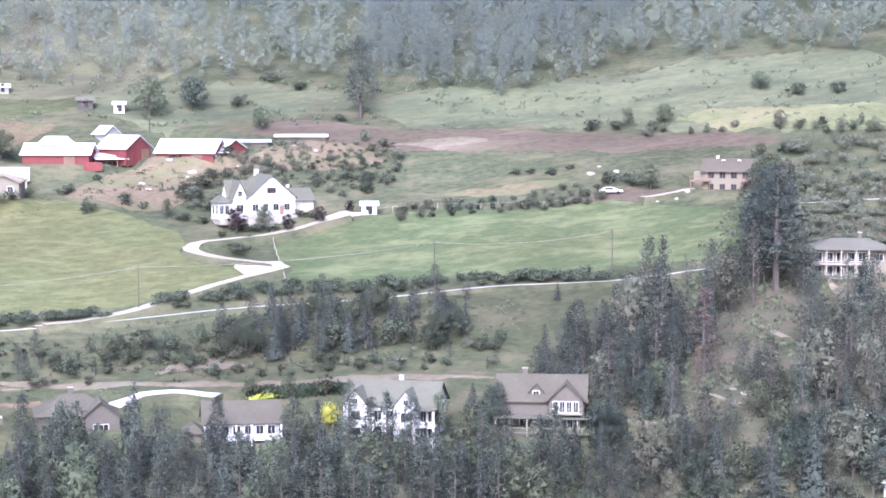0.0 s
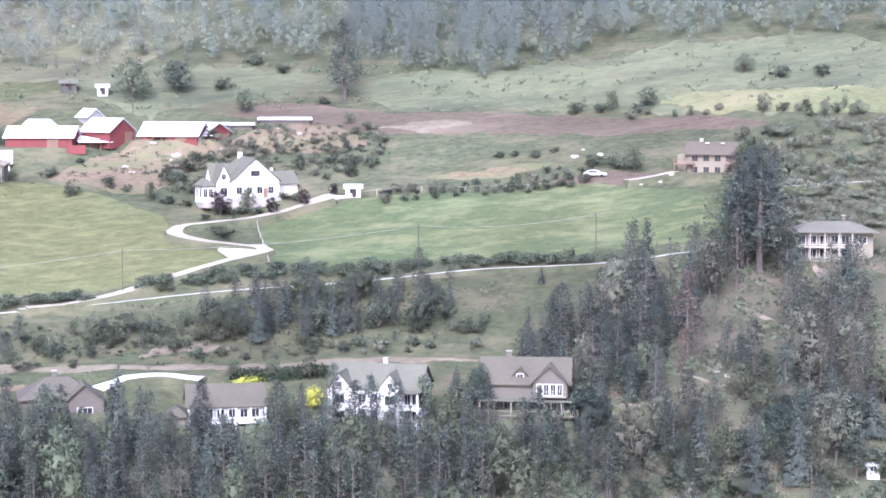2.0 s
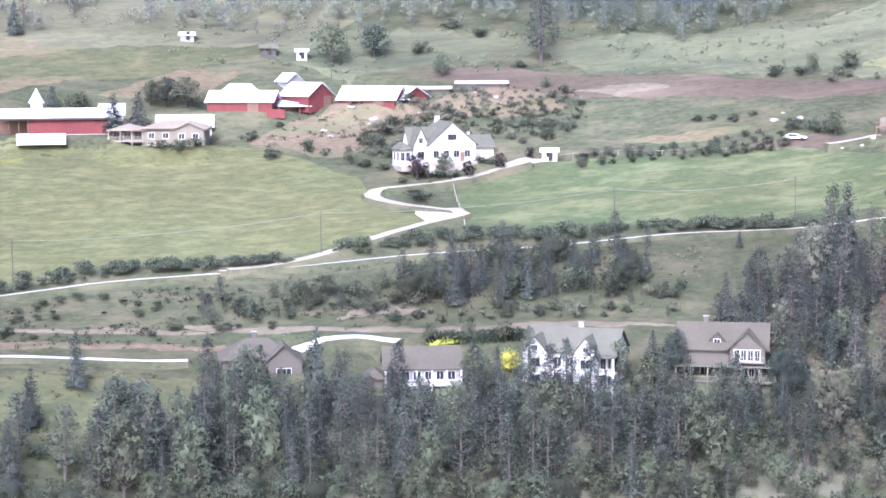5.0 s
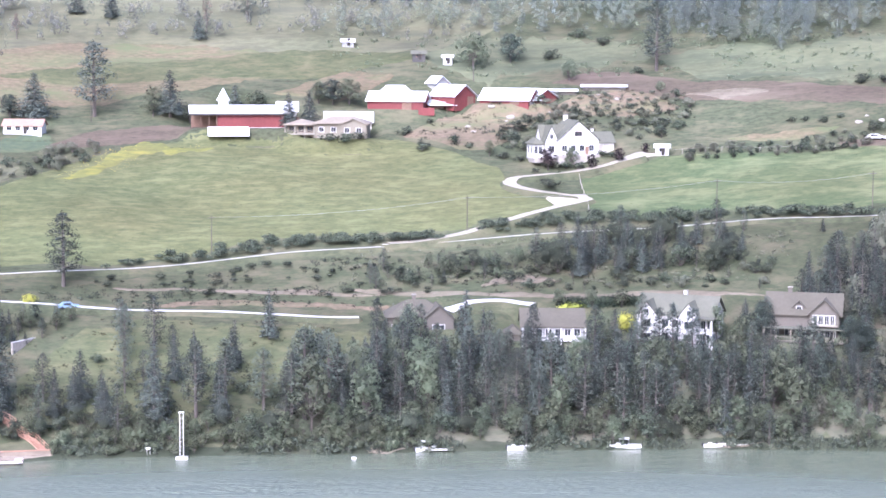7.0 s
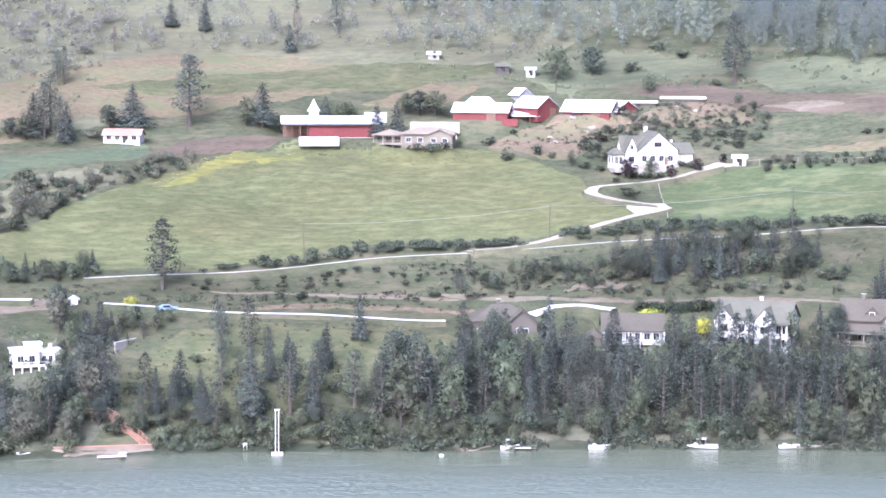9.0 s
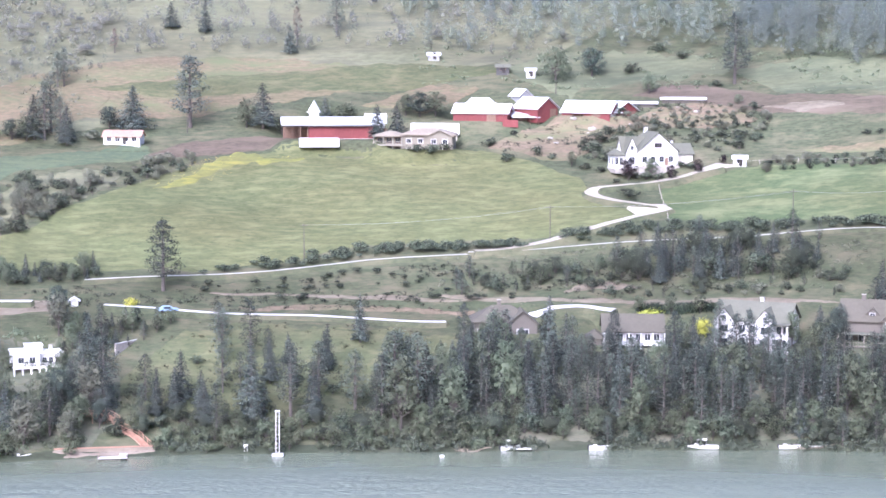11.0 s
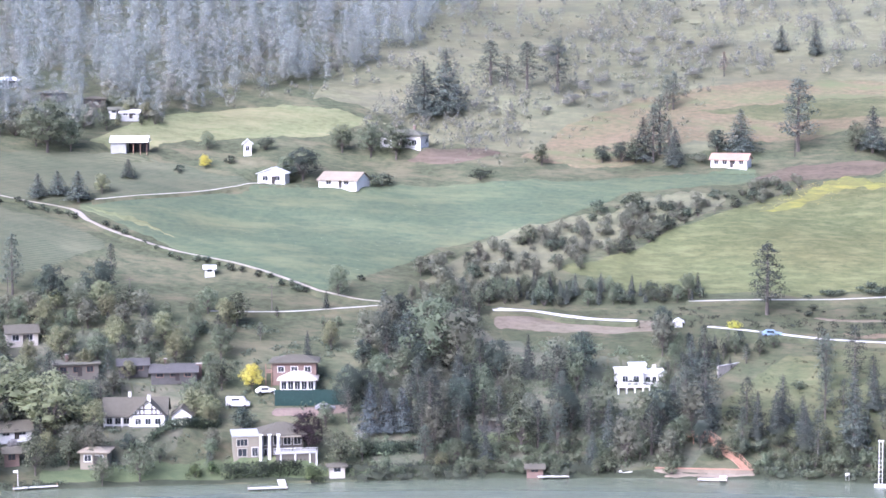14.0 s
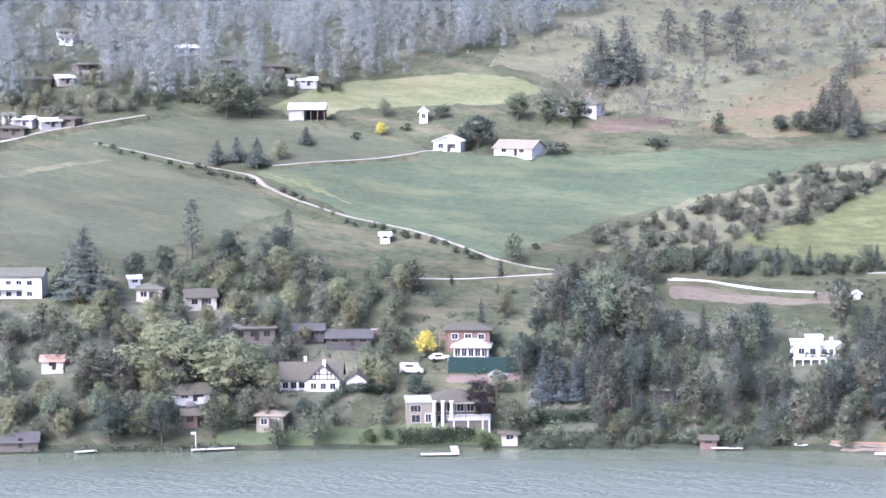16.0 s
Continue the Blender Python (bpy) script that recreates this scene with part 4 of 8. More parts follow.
def grove(kinds, corners, n, low, high, group, spread=(0.85, 1.25), apart=2.5, seed=1, canopy=None):
    """Plants n trees of mixed kinds inside a polygon of (bearing, range); canopy is an elevation angle from the camera
    that caps heights.
    """
    rng = random.Random(seed)
    done, tries = [], 0
    while len(done) < n and tries < n * 60:
        tries += 1
        b = rng.uniform(min(c[0] for c in corners), max(c[0] for c in corners))
        r = rng.uniform(min(c[1] for c in corners), max(c[1] for c in corners))
        inside = False
        for (b0, r0), (b1, r1) in zip(corners, corners[1:] + corners[:1]):
            if (r0 > r) != (r1 > r) and b < (b1 - b0) * (r - r0) / (r1 - r0) + b0:
                inside = not inside
        if not inside or any(math.hypot((b - q) * 8.5, r - s) < apart for q, s in done):
            continue
        if any(math.hypot((b - q) * r / 57.3, r - s) < half * 0.8 for q, s, half in SITES.values()):
            continue
        if any(abs(b - SITES[k][0]) * r / 57.3 < SITES[k][2] * 0.85 and 0 < SITES[k][1] - r < 17 for k in OPEN_FRONT):
            continue
        if any(abs(b - q) * r / 57.3 < half and 0 < s - r < deep for q, s, half, deep in CLEAR):
            continue
        h = rng.uniform(low, high)
        # tops cut near a sight line from the camera's height, to fit its view
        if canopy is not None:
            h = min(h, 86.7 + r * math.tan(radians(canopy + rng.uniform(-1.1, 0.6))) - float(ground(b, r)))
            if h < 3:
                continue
        done.append((b, r))
        plant(rng.choice(kinds), b, r, h, rng.uniform(*spread), group)


SUBURB = [(-28.08, 617.8), (-28.20, 623.3), (-26.04, 615.7), (-26.20, 620.3), (-28.88, 589.5), (-28.26, 590.0), (-27.48, 591.3), (-29.30, 562.9), (-28.68, 561.5), (-29.70, 557.7), (-28.17, 562.7), (-23.51, 600.2), (-22.37, 594.3), (-24.78, 611.9), (-29.69, 565.5), (-27.63, 596.8), (-21.76, 587.2), (-21.36, 585.8)]


def wood(name, corners, n, low, high, mats, label, seed=1, mix=(0, 1, 2, 0, 3), slim=0.98):
    """A far wood of uncounted trees: one object."""
    rng = random.Random(seed)
    crowns = [tree_shape(k, 90 + i, 0.4)[1:] for i, k in enumerate(("pine", "spruce", "pine", "round", "bush"))]
    V, F, M, N = [], [], [], []
    count, base = 0, 0
    while count < n:
        b = rng.uniform(min(c[0] for c in corners), max(c[0] for c in corners))
        r = rng.uniform(min(c[1] for c in corners), max(c[1] for c in corners))
        inside = False
        for (b0, r0), (b1, r1) in zip(corners, corners[1:] + corners[:1]):
            if (r0 > r) != (r1 > r) and b < (b1 - b0) * (r - r0) / (r1 - r0) + b0:
                inside = not inside
        count += 1
        if not inside:
            continue
        k = rng.choice(mix)
        if any(abs(b - q) * r / 57.3 < 3.5 and -3 < s - r < 13 for q, s in SUBURB):
            continue
        h = (low + (high - low) * rng.random() ** 1.3) / 10 * (0.7 if k == 3 else 1.15 if k == 4 else 1)
        vs, fs, ns = crowns[k]
        a = rng.uniform(0, math.tau)
        rot = np.array(((math.cos(a), -math.sin(a), 0), (math.sin(a), math.cos(a), 0), (0, 0, 1)))
        V.append((vs @ rot.T) * h * np.array((1.15, 1.15, 1) if k > 2 else (slim, slim, 1.08)) + np.array(site(b, r)))
        F.append(fs + base)
        N.append(ns @ rot.T)
        M.append(np.full(len(fs), (1 if k > 2 else 0) % len(mats)))
        base += len(vs)
    me = bpy.data.meshes.new(name)
    me.from_pydata(np.concatenate(V).tolist(), [], np.concatenate(F).tolist())
    me.shade_smooth()
    me.normals_split_custom_set_from_vertices(np.concatenate(N).tolist())
    for m in mats:
        me.materials.append(m)
    me.polygons.foreach_set("material_index", np.concatenate(M).astype(np.int32))
    return tagged(new(name, me), label, "forest", kind="stuff")


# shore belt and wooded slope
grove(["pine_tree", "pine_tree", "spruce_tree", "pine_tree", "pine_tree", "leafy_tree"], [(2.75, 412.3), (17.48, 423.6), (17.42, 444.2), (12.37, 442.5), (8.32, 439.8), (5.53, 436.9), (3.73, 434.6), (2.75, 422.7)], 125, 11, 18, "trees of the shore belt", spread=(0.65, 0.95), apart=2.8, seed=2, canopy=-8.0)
grove(["alder_tree", "bush", "leafy_tree", "bush"], [(2.42, 409.2), (17.49, 421.5), (17.48, 425.5), (2.42, 414.2)], 45, 4, 8, "shrubs along the shore", apart=2.5, seed=3)
grove(["pine_tree", "spruce_tree", "thin_pine", "bare_tree", "pine_tree", "thin_pine"], [(16.39, 429.6), (24.92, 433.4), (25.27, 505.2), (23.12, 507.0), (20.49, 503.9), (19.00, 489.0), (17.25, 470.4), (18.38, 453.4)], 84, 9, 17, "trees of the wooded slope", spread=(0.7, 1.05), apart=2.8, seed=4)
grove(["thin_pine", "bare_tree", "thin_pine", "pine_tree", "grey_bush"], [(18.71, 429.5), (25.31, 432.5), (25.49, 466.0), (20.11, 466.4)], 30, 4, 9, "brushy trees on the lower slope", apart=2.4, seed=31)
grove(["alder_tree", "bare_tree", "leafy_tree", "pine_tree", "bush"], [(16.9, 425.0), (18.0, 434.0), (19.2, 438.0), (21.6, 437.0), (21.8, 428.0), (19.5, 425.5)], 34, 3.5, 7.5, "trees at the foot of the wooded slope", apart=2.4, seed=64)
grove(["young_pine", "spruce_tree", "bush"], [(9.51, 484.6), (12.00, 493.6), (15.58, 498.3), (15.56, 481.8), (12.00, 474.9), (9.52, 475.4)], 48, 5, 10, "trees below the road", apart=2.4, seed=5)
grove(["bush", "grey_bush", "bush", "bare_tree"], [(-7.33, 502.8), (-6.39, 508.6), (-5.60, 517.2), (-3.85, 527.7), (-2.33, 537.4), (-2.49, 547.4), (-4.01, 538.2), (-5.75, 528.3), (-7.32, 515.7)], 36, 1.8, 4.2, "bushes along the meadow edge", apart=2.0, seed=42)
grove(["bush", "leafy_tree", "young_pine"], [(4.89, 479.1), (9.38, 482.4), (9.39, 470.8), (4.92, 468.0)], 26, 2.5, 6, "scrub below the road", seed=6)
grove(["bush", "grey_bush", "young_pine"], [(9.01, 466.6), (16.20, 469.8), (16.48, 483.0), (12.52, 474.9), (9.00, 475.5)], 40, 1.5, 3.8, "scrub on the lower slope", apart=2.5, seed=41)
grove(["spruce_tree", "young_pine"], [(16.85, 466.0), (19.00, 489.0), (20.46, 494.0), (20.37, 466.4), (17.74, 457.4)], 55, 6, 12, "young pines on the slope", apart=2.1, seed=7)
grove(["bush", "grey_bush", "grey_bush", "bush"], [(11.05, 565.6), (13.89, 579.5), (14.16, 565.6), (13.20, 547.6), (9.06, 540.4), (8.65, 554.0), (9.84, 570.2)], 60, 1.5, 3.8, "bushes on the knoll", apart=2.2, seed=8)
grove(["bush", "grey_bush"], [(13.74, 540.0), (17.66, 553.8), (19.02, 558.4), (18.73, 546.3), (13.87, 535.0)], 44, 1.6, 3.4, "bushes along the pasture", apart=2.0, seed=9)
wood("road_hedge", [(-2.12, 480.9), (2.42, 490.1), (7.14, 495.6), (7.14, 493.2), (2.42, 485.2), (-2.12, 478.5)], 420, 2.0, 3.8, (BUSH, BUSH), "dense dark hedge of bushes along the road", 70, mix=(4,))
wood("pasture_hedge", [(7.99, 497.9), (11.20, 504.0), (15.72, 507.9), (19.45, 511.8), (19.44, 508.7), (15.72, 504.8), (11.20, 499.8), (8.00, 494.3)], 700, 2.0, 4.0, (BUSH, BUSH), "dense dark hedge of bushes below the pasture", 71, mix=(4,))
grove(["pine_tree", "pine_tree", "alder_tree"], [(21.93, 504.2), (23.2, 507.6), (23.3, 545.0), (22.4, 552.0)], 24, 8, 14, "trees beside the deck house", apart=2.6, seed=12)
wood("upper_brush", [(22.7, 553.0), (23.2, 536.0), (23.8, 524.0), (26.4, 526.0), (26.6, 580.0), (23.4, 578.0)], 420, 2.2, 4.6, (ALDER, TWIG), "grey green brush above the deck house", 73, mix=(4, 4, 3, 4, 0))
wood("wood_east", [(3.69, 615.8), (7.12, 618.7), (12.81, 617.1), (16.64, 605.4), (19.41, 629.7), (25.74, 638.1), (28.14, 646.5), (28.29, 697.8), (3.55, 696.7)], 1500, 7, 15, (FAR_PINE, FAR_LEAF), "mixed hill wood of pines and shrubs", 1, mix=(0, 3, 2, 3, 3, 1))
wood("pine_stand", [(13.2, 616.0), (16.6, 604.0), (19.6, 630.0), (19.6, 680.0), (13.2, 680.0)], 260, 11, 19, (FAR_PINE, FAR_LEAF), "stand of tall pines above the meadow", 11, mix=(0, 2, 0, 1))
wood("wood_middle", [(-8.32, 609.4), (-3.01, 613.0), (3.38, 614.4), (8.22, 612.8), (8.19, 698.8), (-8.27, 694.6)], 700, 4, 10, (FAR_PINE, HAZE_BRUSH), "sparse hill wood of pines and grey brush", 2, mix=(0, 3, 3, 3, 3))
wood("wood_west", [(-32.28, 571.6), (-27.65, 575.5), (-25.92, 573.4), (-22.41, 575.5), (-18.86, 594.5), (-15.63, 608.6), (-13.22, 640.5), (-10.84, 684.5), (-10.85, 719.1), (-32.12, 720.1)], 2300, 9, 20, (HAZE_PINE, HAZE_BRUSH), "dense dark conifer forest on the hill", 3, mix=(0, 1, 2, 1, 0, 2, 3), slim=1.1)
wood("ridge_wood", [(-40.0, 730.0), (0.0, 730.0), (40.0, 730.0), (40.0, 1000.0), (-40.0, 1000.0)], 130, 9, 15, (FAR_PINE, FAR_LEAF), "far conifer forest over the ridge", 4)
wood("hill_brush", [(-15.0, 566.0), (-12.9, 563.0), (-10.8, 556.0), (-9.9, 572.0), (-9.8, 600.0), (-12.0, 622.0), (-14.4, 590.0)], 420, 3, 7.5, (HAZE_BRUSH, HAZE_BRUSH), "grey green brush on the hill", 12, mix=(3, 3, 3, 0))
wood("open_hill_brush", [(-9.8, 584.0), (-4.8, 600.0), (-4.8, 650.0), (-9.6, 650.0)], 260, 2.2, 6, (FAR_PINE, HAZE_BRUSH), "scattered brush on the dry hill", 14, mix=(3, 3, 3, 0, 4))
wood("forest_edge", [(-20.4, 586.0), (-16.2, 596.0), (-13.4, 616.0), (-9.0, 662.0), (-9.0, 700.0), (-14.0, 655.0), (-18.4, 606.0)], 420, 3.5, 8, (HAZE_PINE, HAZE_BRUSH), "grey brush along the forest edge", 13, mix=(3, 3, 3, 3, 0))
wood("knoll_thicket", [(8.7, 551.0), (9.6, 545.0), (11.2, 556.0), (12.6, 553.0), (13.7, 558.0), (14.1, 577.0), (12.0, 578.0), (10.2, 572.0)], 270, 0.9, 2.3, (ALDER, TWIG), "grey green bushes on the rocky knoll", 74, mix=(4, 4, 3))
wood("gully_thicket", [(-13.6, 478.0), (-11.1, 479.0), (-8.7, 491.0), (-6.3, 513.0), (-4.0, 529.0), (-4.2, 536.0), (-7.4, 531.0), (-10.6, 506.0), (-13.0, 499.0)], 210, 1.4, 3.8, (TWIG, TWIG), "grey brush in the gully", 75, mix=(4, 4, 3))
# village
grove(["leafy_tree", "willow_tree", "willow_tree", "pine_tree", "bare_tree", "leafy_tree", "willow_tree", "alder_tree", "bare_tree"], [(-30.57, 413.0), (-18.93, 406.4), (-18.91, 454.5), (-17.92, 470.9), (-23.77, 478.0), (-30.45, 464.1)], 165, 4.5, 9, "village garden trees", spread=(1.0, 1.45), apart=3.2, seed=13)
grove(["leafy_tree", "pine_tree", "spruce_tree", "dark_tree", "bare_tree", "pine_tree"], [(-15.31, 406.4), (-4.96, 411.4), (-5.03, 456.6), (-9.95, 454.9), (-11.09, 471.2), (-13.52, 470.9), (-15.31, 444.0)], 120, 6, 12, "trees along the bay", apart=3, seed=14)
grove(["bare_tree", "grey_bush", "bush", "bare_tree"], [(-13.68, 476.7), (-11.09, 477.0), (-8.69, 489.2), (-5.10, 523.7), (-5.11, 533.8), (-7.61, 529.8), (-10.78, 503.6), (-13.03, 497.3)], 84, 2.8, 6.0, "brush in the gully", apart=2.1, seed=15)
grove(["bush", "spruce_tree", "leafy_tree"], [(-11.41, 474.1), (-5.05, 475.8), (-5.06, 481.6), (-11.41, 482.8)], 60, 3, 6, "trees behind the new road", apart=1.6, seed=16)
grove(["spruce_tree", "pine_tree"], [(-4.26, 412.3), (2.42, 411.4), (2.42, 447.1), (1.11, 438.8), (-1.01, 443.2), (-4.08, 431.4)], 20, 7, 14, "pines on the shore slope", apart=4, seed=17)
grove(["bush", "alder_tree"], [(-4.74, 412.3), (2.75, 410.5), (2.75, 417.0), (-4.73, 419.8)], 30, 3, 6, "shrubs along the shore", apart=2.4, seed=18)


wood("slope_thicket", [(-2.6, 463.5), (1.6, 463.6), (7.0, 464.5), (9.0, 472.0), (9.0, 484.0), (4.5, 482.0), (0.0, 476.0), (-2.6, 473.0)], 130, 1.0, 2.6, (BUSH, BUSH), "low thickets of bushes between the roads", 72, mix=(4,))
grove(["leafy_tree", "pine_tree", "alder_tree", "dark_tree", "spruce_tree"], [(-6.2, 443.0), (-3.9, 447.0), (-3.0, 453.0), (-3.0, 455.5), (-6.2, 455.0)], 30, 2.8, 5.5, "trees above the white house", apart=2.2, seed=62)
grove(["alder_tree", "bush", "grey_bush", "leafy_tree"], [(-13.0, 446.0), (-6.6, 444.0), (-6.6, 459.0), (-11.0, 458.0), (-13.0, 462.0)], 40, 2, 4.5, "low trees below the earth bank", apart=2.2, seed=63)


def waterside(b0, b1, width, start=0.0):
    """A strip of (bearing, range) corners along the water's edge."""
    bs = np.linspace(b0, b1, 12)
    edge = 408 + np.interp(bs, (-30, -24, -17, -10, -3, 5, 12, 17, 25), (2, -3, -5, -2, 0, 0, 6, 12, 18)) + start
    return list(zip(bs.tolist(), edge.tolist())) + list(zip(bs[::-1].tolist(), (edge[::-1] + width).tolist()))


def scrub(name, corners, n, low, high, mat, label, seed=1, sprays=18):
    """Low scattered scrub and weeds that nobody could count: one object."""
    rng = np.random.default_rng(seed)
    bs, rs = rng.uniform(min(c[0] for c in corners), max(c[0] for c in corners), n), rng.uniform(min(c[1] for c in corners), max(c[1] for c in corners), n)
    inside = np.zeros(n, bool)
    for (b0, r0), (b1, r1) in zip(corners, corners[1:] + corners[:1]):
        if r0 != r1:
            inside ^= ((r0 > rs) != (r1 > rs)) & (bs < (b1 - b0) * (rs - r0) / (r1 - r0) + b0)
    stair_b, stair_r = -4.74, 412.8
    inside &= ~((np.abs(bs - stair_b) * rs / 57.3 < 8) & (np.abs(rs - stair_r) < 9))
    bs, rs = bs[inside], rs[inside]
    x, y, z = rs * np.sin(np.radians(bs)), rs * np.cos(np.radians(bs)), ground(bs, rs)
    keep = np.array([noise.noise(Vector((a / 14, c / 9, 3.0 * seed))) > -0.12 for a, c in zip(x, y)])
    x, y, z = x[keep], y[keep], z[keep]
    size = rng.uniform(low, high, len(x))
    pieces = []
    for px, py, pz, k in zip(x, y, z, size):
        flat = np.array((k * rng.uniform(0.8, 1.3), k * rng.uniform(0.8, 1.3), k * 0.62))
        pieces.append(clump(np.array((px, py, pz + 0.25 * k)), flat, rng, sprays, k * 0.28, 0.45, 0.55, 4))
    vs, fs, ns = merge(pieces)
    me = leaf_mesh(name, vs, fs, unit(ns + (0, 0, 0.45)))
    me.materials.append(mat)
    return tagged(new(name, me), label, "scrub", kind="stuff")


grove(["alder_tree", "bush", "pine_tree", "alder_tree"], waterside(6.0, 26.0, 12.0, 0.4), 75, 4, 8, "trees overhanging the water", apart=2.3, seed=32)
grove(["leafy_tree", "pine_tree", "dark_tree", "spruce_tree"], waterside(14.0, 27.0, 26.0, 10.0), 60, 7, 12, "trees of the eastern shore", apart=2.8, seed=33)
grove(["willow_bush", "willow_bush", "alder_tree"], waterside(-6.0, 7.0, 5.0, 0.2), 60, 2.2, 4.8, "willows at the water", apart=1.9, seed=51)
grove(["willow_bush", "willow_bush", "alder_tree"], waterside(-14.8, -7.6, 9.0, 0.2), 60, 2.0, 4.8, "willows at the water", apart=1.9, seed=52)
scrub("sagebrush", [(4.55, 468.2), (8.61, 471.2), (16.47, 474.8), (17.83, 498.5), (15.58, 500.7), (9.89, 493.9), (4.49, 486.1)], 700, 0.4, 1.1, TWIG, "grey sagebrush scattered on the slope", 1)
scrub("slope_scrub", [(-8.15, 463.9), (-1.48, 460.4), (6.67, 460.2), (14.72, 476.9), (14.71, 485.6), (6.66, 486.1), (-1.48, 474.4), (-8.15, 470.7)], 1500, 0.3, 1.1, BUSH, "low green scrub between the roads", 2)
scrub("upper_scrub", [(3.99, 591.0), (10.10, 585.9), (16.62, 589.3), (25.59, 588.3), (26.16, 638.0), (18.03, 625.5), (12.54, 617.1), (3.94, 620.6)], 900, 0.5, 1.5, LEAF, "low scrub on the upper pasture", 3)
scrub("hill_scrub", [(-14.34, 582.7), (-11.60, 550.5), (-5.02, 568.4), (-5.10, 683.3), (-11.63, 685.3), (-14.02, 625.0)], 1100, 0.5, 1.4, TWIG, "grey scrub on the dry hill", 4)
scrub("village_shrubs", [(-30.57, 413.8), (-15.14, 405.6), (-15.14, 454.3), (-17.92, 468.2), (-30.46, 458.7)], 650, 0.6, 1.8, BUSH, "garden shrubs between the village houses", 5)
scrub("bay_shrubs", [(-15.14, 405.6), (-4.84, 410.7), (-4.91, 456.8), (-15.14, 454.3)], 700, 0.6, 1.9, LEAF, "undergrowth along the bay", 6)
scrub("shore_undergrowth", [(-4.26, 411.4), (17.49, 422.7), (17.42, 444.2), (3.40, 434.6), (0.13, 438.9), (-4.24, 429.4)], 1300, 0.5, 1.7, BUSH, "undergrowth below the shore trees", 7)
scrub("lower_slope_grass", [(-4.74, 416.0), (3.40, 415.1), (4.38, 452.0), (-4.70, 458.4)], 420, 0.3, 0.8, HAY_TUFT, "tall pale grass tufts on the shore slope", 8)
scrub("wood_undergrowth", [(16.38, 427.3), (25.31, 431.4), (25.93, 566.8), (22.37, 560.3), (20.49, 503.9), (17.78, 475.0)], 2600, 0.7, 1.9, TWIG, "grey brown undergrowth of the wooded slope", 9)
scrub("slope_bushes", [(16.38, 427.3), (25.31, 431.4), (25.93, 566.8), (22.37, 560.3), (20.49, 503.9), (17.78, 475.0)], 1300, 0.8, 2.2, ALDER, "green bushes under the pines", 19)
scrub("knoll_scrub", [(6.03, 545.2), (9.86, 541.7), (14.16, 562.5), (13.89, 579.5), (10.91, 579.4), (7.18, 562.9)], 700, 0.4, 1.3, BUSH, "low scrub on the rocky knoll", 10)
scrub("shoreline_shrubs", waterside(-3.6, 26.0, 4.5, -0.4), 2600, 1.0, 2.5, BUSH, "shrubs overhanging the water's edge", 11)
scrub("bay_shoreline_shrubs", waterside(-15.2, -7.4, 4.0, -0.4), 700, 0.8, 2.2, BUSH, "shrubs overhanging the water's edge", 12)
scrub("west_shoreline_shrubs", waterside(-30, -23.5, 2.5, -0.6), 220, 0.6, 1.5, BUSH, "shrubs overhanging the water's edge", 13)
grove(["bush"], [(-27.37, 548.4), (-24.52, 535.5), (-23.08, 528.3), (-20.51, 505.4), (-18.56, 495.6), (-16.12, 480.8), (-16.12, 479.0), (-18.56, 493.3), (-20.51, 502.9), (-23.09, 525.0), (-24.52, 532.8), (-27.37, 546.3)], 34, 1.4, 2.6, "bushes along the field lane", apart=2.0, seed=21)
grove(["leafy_tree", "bush", "pine_tree", "alder_tree"], [(-23.77, 472.2), (-17.92, 470.9), (-14.00, 470.9), (-14.00, 454.4), (-18.91, 454.5), (-23.79, 461.1)], 24, 2.2, 4.6, "trees along the village road", apart=2.6, seed=22)
grove(["leafy_tree", "bush", "grey_bush"], [(17.98, 584.4), (25.57, 583.6), (25.59, 590.1), (17.98, 588.4)], 16, 2, 4, "hedge above the ploughed field", apart=2.2, seed=23)
scrub("beach_undergrowth", [(-8.54, 411.4), (-3.94, 410.4), (-3.92, 427.4), (-8.51, 430.4)], 420, 0.6, 1.8, LEAF, "undergrowth above the beach stairs", 14)
scrub("meadow_tufts", [(-7.82, 484.9), (0.79, 488.7), (9.56, 507.7), (8.90, 530.4), (5.50, 548.2), (-2.41, 539.6), (-5.60, 517.9)], 2200, 0.15, 0.42, HAY_TUFT, "pale grass tufts in the hay meadow", 15, 3)
scrub("pasture_tufts", [(11.07, 508.5), (14.92, 510.9), (21.06, 519.4), (22.03, 536.3), (18.59, 547.1), (13.33, 537.1), (11.06, 527.2)], 1700, 0.15, 0.4, HAY_TUFT, "pale grass tufts in the pasture", 16, 3)
scrub("crop_tufts", [(-22.25, 526.2), (-15.95, 484.5), (-12.53, 505.3), (-7.07, 538.5), (-3.63, 549.5), (-14.14, 540.2), (-19.01, 537.4)], 1300, 0.15, 0.4, LEAF, "green crop tufts", 17, 3)
scrub("yellow_flowers", [(-3.60, 527.0), (-1.97, 530.2), (-0.35, 540.0), (0.46, 544.1), (-0.68, 546.7), (-2.30, 542.4)], 1900, 0.12, 0.35, GOLD, "yellow flowers at the meadow edge", 18, 3)
grove(["alder_tree", "bare_tree", "willow_tree", "grey_bush"], [(-30.47, 557.3), (-27.19, 566.6), (-23.69, 572.8), (-20.47, 581.5), (-20.47, 591.0), (-26.06, 588.0), (-30.42, 592.8)], 75, 3, 7, "trees along the suburb road", apart=2.5, seed=25)


